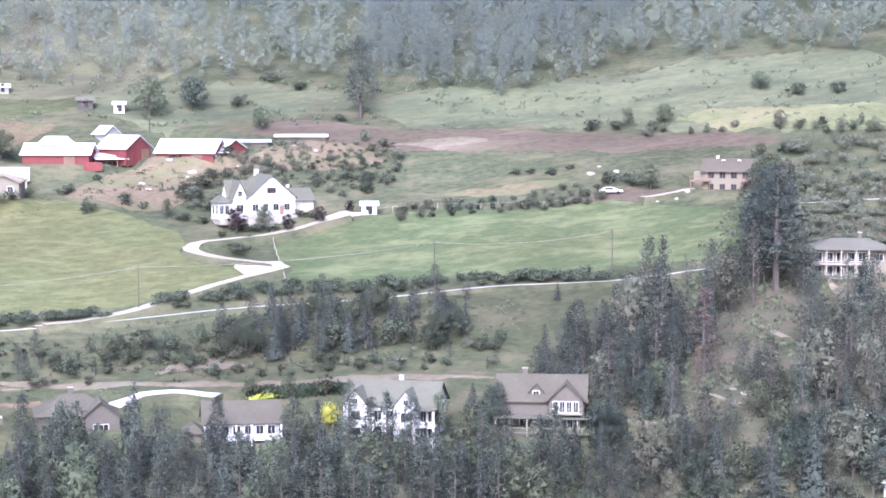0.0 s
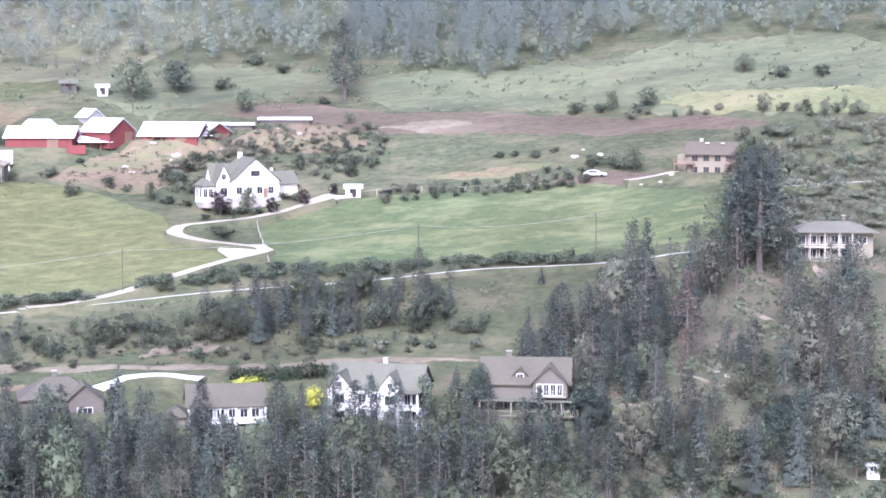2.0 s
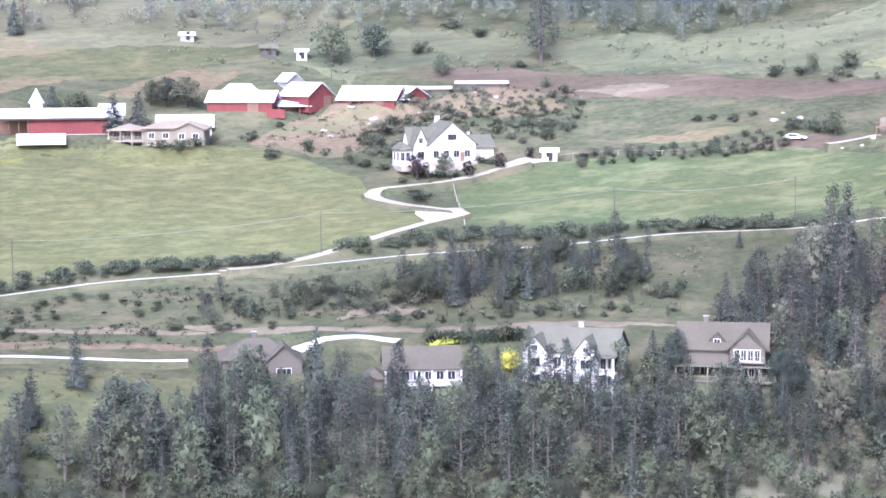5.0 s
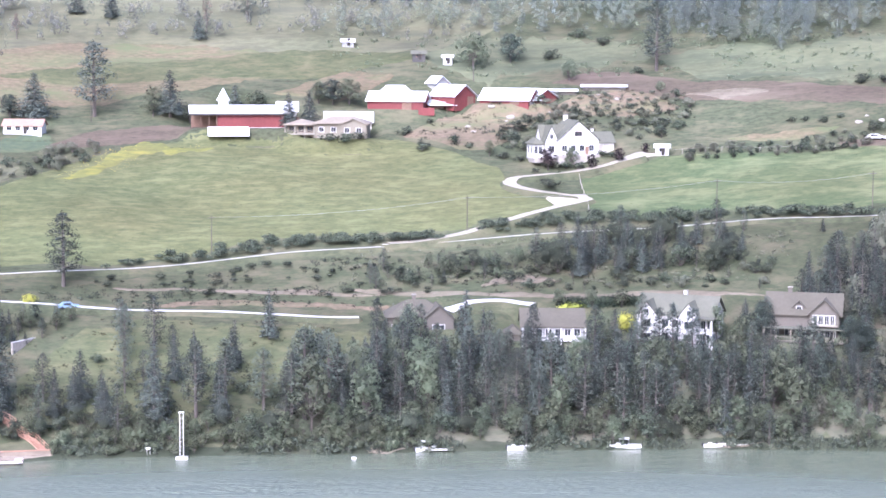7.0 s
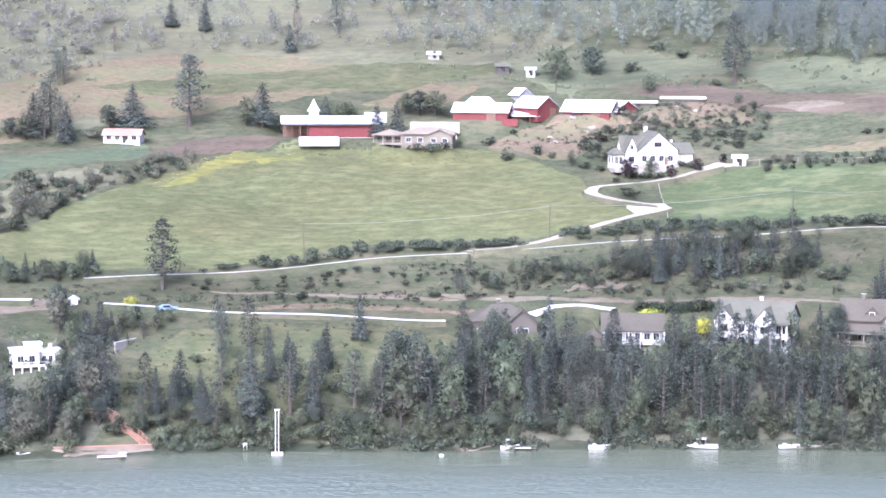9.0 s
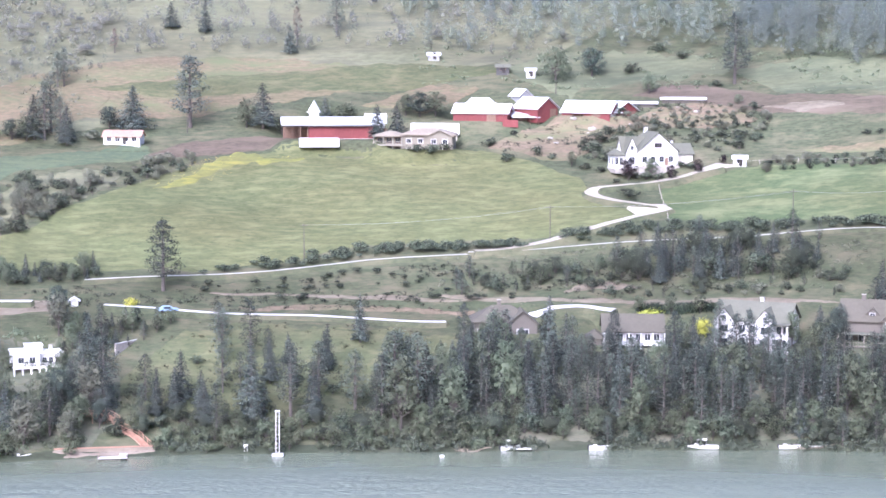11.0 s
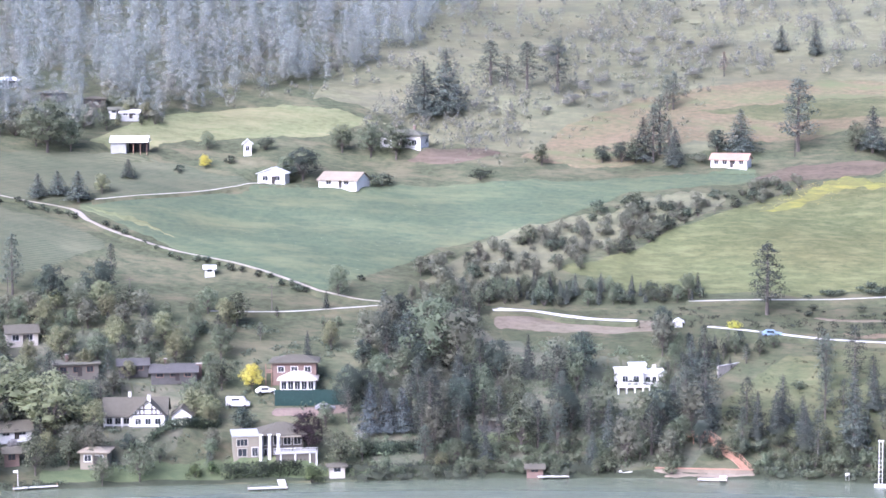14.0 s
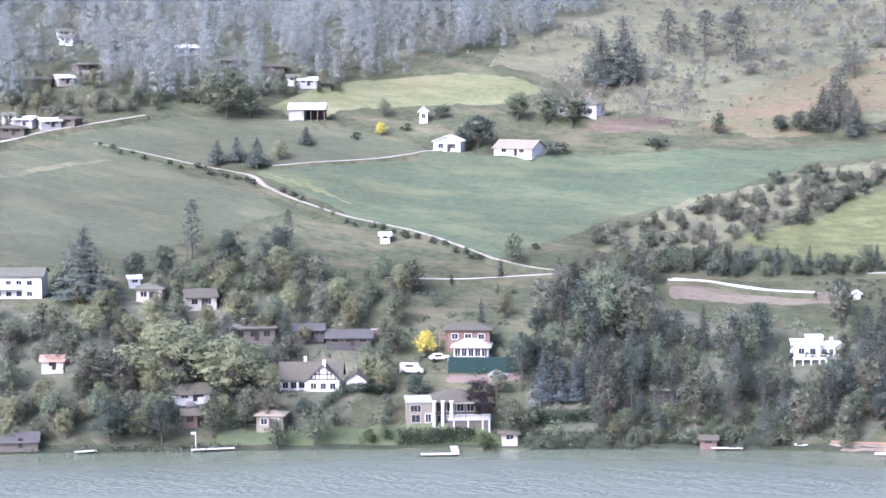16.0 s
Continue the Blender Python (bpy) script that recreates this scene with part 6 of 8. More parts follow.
def white_villa():
    root = thing("lake_villa", SITES["white_villa"], "three storey white villa with twin gables and porches", "house", yaw=-14, lift=-0.6)
    walls(root, -8, 8, -4.5, 5.5, 6.3, WHITE, "x", 3.4, base=-4.5)
    gable(root, -8, 8, -4.5, 5.5, 6.3, 3.4, "x", GREY_ROOF, 0.6)
    for x in (-6.0, 3.2):
        walls(root, x - 2.2, x + 2.2, -6.2, -4.4, 6.2, WHITE, "y", 2.7, base=-4.5)
        gable(root, x - 2.2, x + 2.2, -6.2, -1.0, 6.2, 2.7, "y", GREY_ROOF, 0.45)
        for z in (-2.2, 0.7, 3.6):
            window(root, x, -6.2, z, 1.8, 1.5)
        window(root, x, -6.2, 6.5, 0.9, 0.9)
    for z in (0.0, 2.9):
        slab("porch", root, 5.0, 8.6, -7.4, -4.52, z - 0.2, z, WHITE)
        railing(root, 5.2, 8.6, -7.3, z, WHITE)
    posts(root, (5.2, 8.4), -7.2, -4.5, 5.8, WHITE, 0.35)
    slab("porch_roof", root, 4.8, 8.9, -7.8, -4.5, 5.8, 6.05, GREY_ROOF)
    row_of_windows(root, -3.4, 1.0, 2, -4.5, 0.7, 1.3, 1.6)
    row_of_windows(root, -3.4, 1.0, 2, -4.5, 3.6, 1.3, 1.5)
    row_of_windows(root, -3.4, 1.0, 2, -4.5, -2.3, 1.3, 1.6)
    for x in (6.0, 7.4):
        window(root, x, -4.5, 0.4, 1.0, 2.0)
        window(root, x, -4.5, 3.3, 1.0, 1.9)
    chimney(root, 0.5, 2.0, 8.5, 10.6, WHITE, 0.8)


white_villa()


def grey_villa():
    root = thing("lake_villa", SITES["grey_villa"], "grey brown villa with gabled dormers and long verandas", "house", yaw=-4, lift=-0.8)
    walls(root, -8, 7.5, -4, 5, 5.6, TAN, "x", 3.8, base=-4)
    gable(root, -8, 7.5, -4, 5, 5.6, 3.8, "x", TAN_ROOF, 0.6)
    dormer(root, -1.2, -3.2, 1.0, 5.6, 2.4, 1.3, 1.1, TAN, TAN_ROOF)
    walls(root, 1.2, 7.3, -5.2, -3.9, 5.8, TAN, "y", 2.9, base=-4)
    gable(root, 1.2, 7.3, -5.2, 0.5, 5.8, 2.9, "y", TAN_ROOF, 0.5)
    slab("balcony", root, 1.4, 7.1, -6.6, -5.22, 3.3, 3.5, DECK_PAINT)
    railing(root, 1.4, 7.1, -6.5, 3.5, DECK_PAINT)
    for x in (2.4, 3.6, 4.8, 6.0):
        window(root, x, -5.2, 3.6, 0.9, 1.9)
    slab("veranda_roof", root, -8.6, 9.6, -7.4, -4.02, 2.6, 2.8, GREY_ROOF)
    slab("veranda", root, -8.4, 9.4, -7.2, -4.02, -0.25, 0.0, TAN)
    railing(root, -8.4, 9.4, -7.1, 0.0, DECK_PAINT)
    posts(root, (-8.2, -5.6, -2.6, 0.4, 3.4, 6.4, 9.2), -7.0, -3.5, 2.6, DECK_PAINT, 0.25)
    row_of_windows(root, -7.6, 1.0, 3, -4, 0.5, 1.5, 1.6)
    for x in (2.6, 3.8, 5.0, 6.2):
        window(root, x, -5.2, 0.2, 0.9, 2.0)
    chimney(root, -3.4, 0.6, 7.8, 10.6, TAN, 0.9)


grey_villa()


def tan_villa():
    root = thing("lake_villa", SITES["tan_villa"], "tan shingled villa with a steep gable above pines", "house", yaw=5, lift=-1.6)
    walls(root, -7.0, 6.0, -4, 5, 3.8, TAN, base=-4)
    hip(root, -7.0, 6.0, -4, 5, 3.8, 3.2, TAN_ROOF, 0.6)
    walls(root, 0.6, 7.2, -5.5, -0.5, 3.6, TAN, "y", 2.8, base=-4)
    gable(root, 0.6, 7.2, -5.5, 1.0, 3.6, 2.8, "y", TAN_ROOF, 0.5)
    window(root, 3.9, -5.5, 0.6, 2.6, 1.8, bars=2)
    window(root, 3.9, -5.5, -2.2, 2.2, 1.6, bars=2)
    row_of_windows(root, -6.6, 0.2, 3, -4, 0.7, 1.4, 1.6)
    chimney(root, -1.0, 1.0, 6.0, 8.2, TAN, 0.8)


tan_villa()


def porch_villa():
    root = thing("lake_villa", SITES["porch_villa"], "brown roofed villa with white porches behind tall pines", "house", yaw=4, lift=-2.0)
    walls(root, -6.5, 6.6, -4, 5, 5.6, GREY_WALL, "x", 3.0, base=-4)
    gable(root, -6.5, 6.6, -4, 5, 5.6, 3.0, "x", TAN_ROOF, 0.6)
    for z in (0.0, 2.8):
        slab("porch", root, -6.7, 7.0, -6.2, -4.02, z - 0.2, z, WHITE)
        railing(root, -6.7, 7.0, -6.1, z, WHITE)
    posts(root, (-6.5, -3.8, -1.1, 1.6, 4.2, 6.8), -6.0, -3.5, 5.4, WHITE, 0.3)
    row_of_windows(root, -6.0, 6.2, 6, -4, 3.3, 1.3, 1.6)
    row_of_windows(root, -6.0, 6.2, 6, -4, 0.5, 1.3, 1.7)
    walls(root, -10.0, -6.8, -3, 3, 3.4, TAN, base=-4)
    hip(root, -10.0, -6.8, -3, 3, 3.4, 1.6, TAN_ROOF, 0.5)


porch_villa()


def terrace_house():
    root = thing("terrace_house", SITES["terrace_house"], "white flat roofed modern house with terraces", "house", yaw=8, lift=-1.4)
    root.matrix_basis = root.matrix_basis @ Matrix.Diagonal((0.9, 0.9, 0.9, 1))
    walls(root, -5.6, 0.6, -3, 4.5, 5.4, WHITE, base=-2)
    walls(root, 0.7, 6.2, -1.5, 4.5, 4.9, WHITE, base=-2)
    walls(root, -2.2, 1.8, 0.5, 3.8, 6.7, WHITE, base=5.0)
    for x0, x1, y0, y1, z in ((-5.9, 0.8, -3.3, 4.8, 5.4), (0.5, 6.5, -1.8, 4.8, 4.9), (-2.4, 2.0, 0.3, 4.0, 6.7)):
        slab("parapet", root, x0, x1, y0, y1, z, z + 0.35, WHITE)
    row_of_windows(root, -5.2, 0.2, 2, -3, 3.2, 1.4, 1.4)
    row_of_windows(root, 1.2, 5.8, 3, -1.5, 2.9, 1.0, 1.3)
    walls(root, -5.9, 1.9, -4.6, -3.05, 2.15, TAN, base=-3.0)
    slab("terrace", root, -6.0, 2.0, -5.6, -3.02, 2.2, 2.45, WHITE)
    railing(root, -6.0, 2.0, -5.5, 2.45, WHITE)
    posts(root, (-5.8, -3.8, -1.8, 0.2, 1.8), -5.4, -3.0, 2.2, WHITE, 0.35)
    row_of_windows(root, -5.2, 0.2, 3, -3, 0.2, 1.2, 1.8)
    chimney(root, 4.0, 2.5, 4.9, 6.4, WHITE, 0.8)


terrace_house()


# ---- the village ----
def tudor():
    root = thing("tudor_house", SITES["tudor"], "half timbered white house with brown roof and chimneys", "house", yaw=-6)
    root.matrix_basis = root.matrix_basis @ Matrix.Diagonal((0.86, 0.86, 0.84, 1))
    walls(root, -9.0, 6.2, -3.5, 4.5, 3.2, WHITE, "x", 3.4)
    gable(root, -9.0, 6.2, -3.5, 4.5, 3.2, 3.4, "x", TAN_ROOF, 0.6)
    walls(root, -2.0, 6.0, -5.2, -3.0, 3.2, WHITE, "y", 3.5)
    gable(root, -2.0, 6.0, -5.2, 0.5, 3.2, 3.5, "y", TAN_ROOF, 0.5)
    for i in range(7):
        x = -0.9 + i * 0.98
        top = 3.3 + 3.4 * (1 - abs(x - 2.0) / 4.0)
        slab("timber", root, x - 0.14, x + 0.14, -5.3, -5.2, 3.3, max(3.7, top - 0.2), TIMBER)
    for z in (3.3, 4.6):
        half = 4.0 * (1 - (z - 3.2) / 3.5) - 0.1
        slab("timber", root, 2.0 - half, 2.0 + half, -5.31, -5.2, z - 0.15, z + 0.15, TIMBER)
    chimney(root, 2.3, -4.9, 3.0, 8.2, WHITE, 0.8)
    chimney(root, -3.0, 1.0, 5.6, 8.0, WHITE, 0.7)
    slab("bay_roof", root, -8.9, -2.2, -5.2, -3.5, 2.6, 2.8, TAN_ROOF)
    posts(root, (-8.7, -6.5, -4.4, -2.4), -5.0, -0.5, 2.6, WHITE, 0.3)
    row_of_windows(root, -8.6, -2.4, 3, -3.5, 0.7, 1.4, 1.5)
    row_of_windows(root, -1.6, 5.6, 3, -5.2, 0.8, 1.4, 1.5)
    walls(root, 7.6, 12.4, -3.0, 3.0, 2.6, WHITE, "y", 1.8)
    gable(root, 7.6, 12.4, -3.0, 3.0, 2.6, 1.8, "y", TAN_ROOF, 0.5)
    slab("garage_door", root, 8.5, 11.5, -3.12, -2.98, 0.0, 2.2, CREAM)


tudor()


def column_house():
    root = thing("column_house", SITES["column_house"], "cream lakeside house with white columns and wide decks", "house", yaw=4)
    walls(root, -8.6, -3.0, -3.5, 4.0, 4.5, SAND_WALL, base=-1.5)
    slab("parapet", root, -8.9, -2.8, -3.8, 4.2, 4.5, 4.75, GREY_WALL)
    walls(root, -2.9, 6.0, -1.5, 5.0, 4.4, TAN)
    hip(root, -2.9, 6.0, -2.6, 5.0, 4.4, 1.9, TAN_ROOF, 0.7)
    for x in (-3.0, -1.2, 0.6):
        bm = bmesh.new()
        bmesh.ops.create_cone(bm, cap_ends=True, segments=14, radius1=0.36, radius2=0.30, depth=5.6, matrix=Matrix.Translation((x, -4.2, 2.0)))
        col = part("column", bm, WHITE, root)
        slab("capital", col, x - 0.45, x + 0.45, -4.65, -3.75, 4.75, 4.95, WHITE)
    slab("deck", root, -0.2, 8.6, -5.4, -1.52, 0.9, 1.15, GREY_WALL)
    slab("deck_wall", root, 0.0, 8.4, -5.0, -1.55, -3.5, 0.9, TAN)
    railing(root, -0.2, 8.6, -5.3, 1.15, WHITE)
    slab("deck_roof", root, 0.6, 5.4, -4.4, -1.5, 4.2, 4.4, SAND_WALL)
    posts(root, (1.0, 4.0, 7.0, 8.4), -5.15, -3.5, 0.9, WHITE, 0.3)
    window(root, -6.8, -3.5, 2.6, 2.2, 1.4, "f", CREAM, 2)
    window(root, -6.8, -3.5, 0.4, 1.8, 1.6, "f", CREAM, 1)
    window(root, -4.2, -3.5, 0.4, 1.2, 1.8)
    row_of_windows(root, -2.6, 5.8, 4, -1.5, 2.2, 1.5, 2.0)
    row_of_windows(root, -2.6, 5.8, 4, -1.5, 0.0, 1.4, 1.4)


column_house()


def gazebo_house():
    root = thing("brick_house", SITES["brick_house"], "red brown brick house with a low tan roof", "house", yaw=-4)
    walls(root, -4.8, 4.8, -3, 3.5, 4.4, BRICK)
    hip(root, -4.8, 4.8, -3, 3.5, 4.4, 1.2, TAN_ROOF, 0.7)
    row_of_windows(root, -4.4, 4.4, 3, -3, 2.4, 1.4, 1.2)
    slab("balcony", root, -6.4, -4.85, -3.4, 1.0, 2.2, 2.4, BROWN)
    posts(root, (-6.3, -5.0), -3.2, -1, 4.2, BROWN, 0.2)
    root = thing("pavilion", SITES["gazebo_house"], "white glazed pavilion with a pale hipped roof", "house", yaw=-4)
    walls(root, -3.8, 3.8, -2.6, 3.0, 2.3, WHITE)
    hip(root, -3.8, 3.8, -2.6, 3.0, 2.3, 1.5, CREAM, 0.7)
    row_of_windows(root, -3.7, 3.7, 5, -2.6, 0.35, 1.15, 1.75)
    slab("terrace", root, -5.0, 6.0, -4.2, -2.62, -0.5, 0.0, CONCRETE)


gazebo_house()
fence = thing("tennis_fence", (-16.32, 429.0), "tall dark green windscreen fence of a tennis court", "fence", yaw=-4)
for i in range(9):
    x = -8.2 + i * 2.05
    slab("fence_post", fence, x - 0.05, x + 0.05, -0.05, 0.05, -0.3, 3.7, SCREEN)
    if i < 8:
        slab("windscreen", fence, x + 0.051, x + 1.999, -0.02, 0.02, 0.1, 3.6, SCREEN)
apartment = thing("apartment_house", SITES["apartment"], "long white three storey house with a grey roof", "house", yaw=-10)
walls(apartment, -14, 4.6, -4, 5, 5.2, WHITE, "x", 1.3)
gable(apartment, -14, 4.6, -4, 5, 5.2, 1.3, "x", GREY_ROOF, 0.6)
for s in range(2):
    row_of_windows(apartment, -13.6, 3.0, 7, -4, 0.6 + 2.5 * s, 1.2, 1.1)
slab("balcony", apartment, -13.8, 0.0, -5.6, -4.02, 2.3, 2.5, WHITE)
railing(apartment, -13.8, 0.0, -5.5, 2.5, WHITE)
cottage("farm_cottage", SITES["farm_cottage"], 7.5, 5, 2.8, 1.4, "y", WHITE, METAL, "white farm cottage under big dark trees", yaw=-15, windows=2)
shed = cottage("farm_shed", SITES["farm_shed"], 11.5, 8, 2.1, 1.9, "x", WHITE, TILE_ROOF, "white gabled farm shed with pale tan roof", yaw=-28, windows=2, category="shed")
slab("shed_door", shed, -1.4, 1.4, -3.64, -3.5, 0.0, 2.3, CREAM)
cottage("upper_villa", SITES["upper_villa"], 12, 7, 3.3, 1.7, "hip", WHITE, GREY_ROOF, "white villa with two chimneys among trees", yaw=-20, windows=4, storeys=1, chimneys=2)
barn_open = thing("open_barn", SITES["open_barn"], "open sided barn with pale curved metal roof", "barn", yaw=-5)
gable(barn_open, -5, 5, -4, 4, 3.0, 1.4, "x", METAL, 0.4)
walls(barn_open, -5, -0.8, -3.8, 3.8, 3.0, GREY_WALL)
walls(barn_open, -0.7, 5, 3.0, 3.8, 3.0, DARK_ROOF)
posts(barn_open, (1.2, 3.1, 4.9), -3.8, -0.8, 3.0, BROWN)
VILLAGE = [
    # bearing, range, width, depth, wall height, roof rise, ridge, wall, roof, yaw, label
    (-24.56, 460.8, 7.0, 5, 2.6, 1.4, "x", CREAM, TAN_ROOF, 8, "low cream bungalow with a tan roof"),
    (-25.95, 464.6, 6.0, 5, 2.6, 1.2, "hip", CREAM, GREY_ROOF, -8, "small cream bungalow half hidden by trees"),
    (-23.06, 444.7, 9.5, 6, 2.6, 0.6, "flat", TAN, TILE_GREY, 4, "tan flat roofed house among garden trees"),
    (-21.44, 445.3, 6.5, 6, 1.9, 1.0, "x", DARK_ROOF, DARK_ROOF, 0, "dark timber house with a dark roof"),
    (-20.27, 443.0, 10.0, 6, 1.9, 1.3, "x", DARK_ROOF, DARK_ROOF, -3, "long dark timber house with a dark roof"),
    (-22.54, 412.2, 5.6, 5, 2.7, 0.7, "hip", SAND_WALL, TILE_ROOF, -12, "small cream boat house on the lawn"),
    (-24.88, 423.2, 7.5, 5, 1.8, 1.6, "x", WHITE, TAN_ROOF, 10, "white cottage with brown roof under trees"),
    (-29.76, 412.4, 8.0, 5, 1.3, 1.4, "x", TAN, DARK_ROOF, -6, "low lakeside cottage with a dark roof"),
    (-28.75, 436.6, 4.6, 4, 2.0, 0.9, "x", WHITE, ORANGE_ROOF, -4, "white cottage with a pale orange roof"),
    (-15.64, 405.6, 3.2, 2.6, 1.9, 0.5, "hip", CREAM, TAN_ROOF, 4, "tiny cream beach hut by the water"),
    (-19.22, 492.2, 2.4, 2.2, 1.7, 0.5, "x", WHITE, METAL, 0, "tiny white field shed beside the lane"),
    (-11.14, 422.8, 5.5, 4, 1.9, 0.6, "x", DARK_ROOF, GREY_ROOF, 0, "dark open carport under trees"),
    (-10.38, 423.6, 4.5, 4, 1.9, 0.6, "x", DARK_ROOF, GREY_ROOF, 0, "dark open carport under trees"),
    (-9.88, 407.0, 3.4, 3, 1.6, 0.5, "x", BRICK, TAN_ROOF, 0, "small brown boat house by the water"),
    (-18.09, 562.4, 2.2, 2.6, 3.0, 1.0, "y", WHITE, METAL, 0, "narrow white farm shed among bushes"),
    (-26.41, 471.5, 2.6, 3, 1.8, 0.5, "x", WHITE, METAL, 6, "small white shed among village trees"),
    (-25.83, 427.6, 3.0, 3, 1.7, 0.2, "flat", DARK_ROOF, METAL, 0, "dark flat roofed garden house"),
    (-24.90, 414.4, 3.0, 3, 2.4, 0.8, "x", BRICK, TAN_ROOF, 0, "small brown boat house under trees"),
]
for b, r, w, d, h, rise, axis, wall_mat, roof_mat, yaw, label in VILLAGE:
    cottage("village_house", (b, r), w, d, h, rise, axis, wall_mat, roof_mat, label, yaw, windows=max(1, int(w / 2.6)), chimneys=1 if w > 8 else 0, doors=1 if w > 4 else 0)
for b, r in SUBURB:
    k = plant_rng.random()
    cottage("suburb_house", (b, r), 3.6 + 3.5 * k, 4.5, 1.7, 0.7, "x" if k < 0.6 else "hip", (WHITE, CREAM, GREY_WALL, TAN)[int(k * 3.99)], (GREY_ROOF, METAL, TAN_ROOF)[int(k * 2.99)], "pale suburban house on the wooded hill", yaw=plant_rng.uniform(-30, 30), windows=2, group="suburb houses")
stack = thing("brick_chimney_stack", (-19.57, 442.4), "tall red brown brick chimney stack of the dark house", "chimney")
slab("shaft", stack, -0.6, 0.6, -0.5, 0.5, -0.5, 3.4, BRICK)
slab("shaft_cap", stack, -0.7, 0.7, -0.6, 0.6, 3.4, 3.6, STONE)


# ---- shore things ----
def dock(place, w, d, label, yaw=0.0, arm=0.0, z=0.55):
    root = thing("dock", place, label, "dock", yaw)
    root.location.z = 0
    n = int(w / 0.5)
    for i in range(n):
        slab("deck_board", root, -w / 2 + i * w / n, -w / 2 + (i + 1) * w / n - 0.05, -d / 2, d / 2, z - 0.12, z, CONCRETE)
    if arm:
        slab("arm", root, w / 2 - 1.6, w / 2, d / 2, d / 2 + arm, z - 0.14, z - 0.02, CONCRETE)
    for x in (-w / 2 + 0.2, w / 2 - 0.2):
        slab("mooring_post", root, x - 0.1, x + 0.1, -0.1, 0.1, -3.0, z + 0.5, BROWN)
    return root


def boat(place, length, label, yaw=0.0, tower=False):
    root = thing("boat", place, label, "boat", yaw)
    root.location.z = 0
    bm = bmesh.new()
    rows = []
    for i in range(9):
        t = i / 8
        w = 0.16 * length * (1 - t ** 3) + 0.02
        x = (t - 0.5) * length
        rows.append([bm.verts.new((x, s * w * k, zz + 0.25 * t * t * (zz > 0))) for s, k, zz in ((-1, 1, 0.75), (-1, 0.75, 0.0), (0, 0, -0.25), (1, 0.75, 0.0), (1, 1, 0.75))])
    for p, q in zip(rows, rows[1:]):
        for k in range(4):
            bm.faces.new((p[k], p[k + 1], q[k + 1], q[k]))
        bm.faces.new((p[0], q[0], q[4], p[4]))
    bm.faces.new(rows[0])
    bmesh.ops.recalc_face_normals(bm, faces=bm.faces)
    part("hull", bm, WHITE, root)
    slab("windshield", root, 0.02 * length, 0.06 * length, -0.1 * length, 0.1 * length, 0.8, 1.3, GLASS)
    slab("seat", root, -0.3 * length, -0.15 * length, -0.1 * length, 0.1 * length, 0.76, 1.1, WHITE)
    slab("outboard_motor", root, -0.5 * length - 0.35, -0.5 * length, -0.2, 0.2, 0.1, 1.1, BLACK)
    if tower:
        slab("canopy", root, -0.2 * length, 0.12 * length, -0.13 * length, 0.13 * length, 2.0, 2.12, WHITE)
        for x in (-0.18, 0.1):
            for y in (-0.12, 0.12):
                slab("canopy_pole", root, x * length - 0.03, x * length + 0.03, y * length - 0.03, y * length + 0.03, 0.8, 2.0, STEEL)


dock((-4.75, 404.6), 6.0, 2.0, "pale floating dock with a cross arm", arm=3.0)
dock((-17.65, 396.6), 8.0, 1.6, "long pale floating dock off the lawn", yaw=4, arm=6.5)
dock((-24.26, 405.2), 9.0, 1.4, "pale dock with a flagpole", yaw=6)
dock((-27.89, 407.3), 4.5, 1.3, "short pale dock by the cottage", yaw=10)
dock((-9.34, 405.2), 6.5, 1.4, "pale dock on the bay", yaw=6)
dock((7.19, 409.5), 5.0, 1.6, "pale dock beside a moored boat", yaw=3)
for place, length, yaw, top in (((6.77, 410.3), 4.5, 20, True), ((9.36, 411.9), 4.5, 5, False), ((12.34, 415.3), 6.5, -4, True),
                                ((14.83, 418.1), 5.0, 10, False), ((15.47, 419.4), 6.0, 5, False), ((12.38, 416.8), 4.5, 10, False), ((-7.29, 408.7), 3.5, 0, False)):
    boat(place, length, "white motor boat moored at the shore", yaw, top)
flag = thing("flagpole", (-24.75, 405.7), "white flagpole with a small pale flag", "flagpole")
flag.location.z = 0.5
slab("pole", flag, -0.06, 0.06, -0.06, 0.06, -0.5, 3.6, WHITE)
slab("flag", flag, -0.9, -0.07, -0.01, 0.01, 3.0, 3.5, WHITE)


def mast():
    root = thing("lattice_mast", (-0.01, 405.4), "white lattice mast standing on a small float", "mast")
    root.location.z = 0
    for x in (-0.34, 0.34):
        for y in (-0.26, 0.26):
            slab("leg", root, x - 0.07, x + 0.07, y - 0.07, y + 0.07, 0.3, 9.2, WHITE)
    for i in range(10):
        slab("rung", root, -0.37, 0.37, -0.32, -0.27, 0.7 + i * 0.92, 0.75 + i * 0.92, WHITE)
    slab("cap", root, -0.55, 0.55, -0.45, 0.45, 9.2, 9.35, WHITE)
    slab("float", root, -1.2, 1.2, -1.0, 1.0, -0.4, 0.3, CONCRETE)


mast()
for place, h in (((-0.93, 408.4), 1.8), ((1.94, 411.4), 1.4), ((4.77, 402.6), 0.5)):
    root = thing("marker_post", place, "small white marker post in the shallows", "post")
    root.location.z = 0
    slab("post", root, -0.35, -0.25, -0.05, 0.05, -1, h, WHITE)
    slab("post", root, 0.25, 0.35, -0.05, 0.05, -1, h, WHITE)
    slab("board", root, -0.45, 0.45, -0.08, 0.08, h - 0.5, h, WHITE)


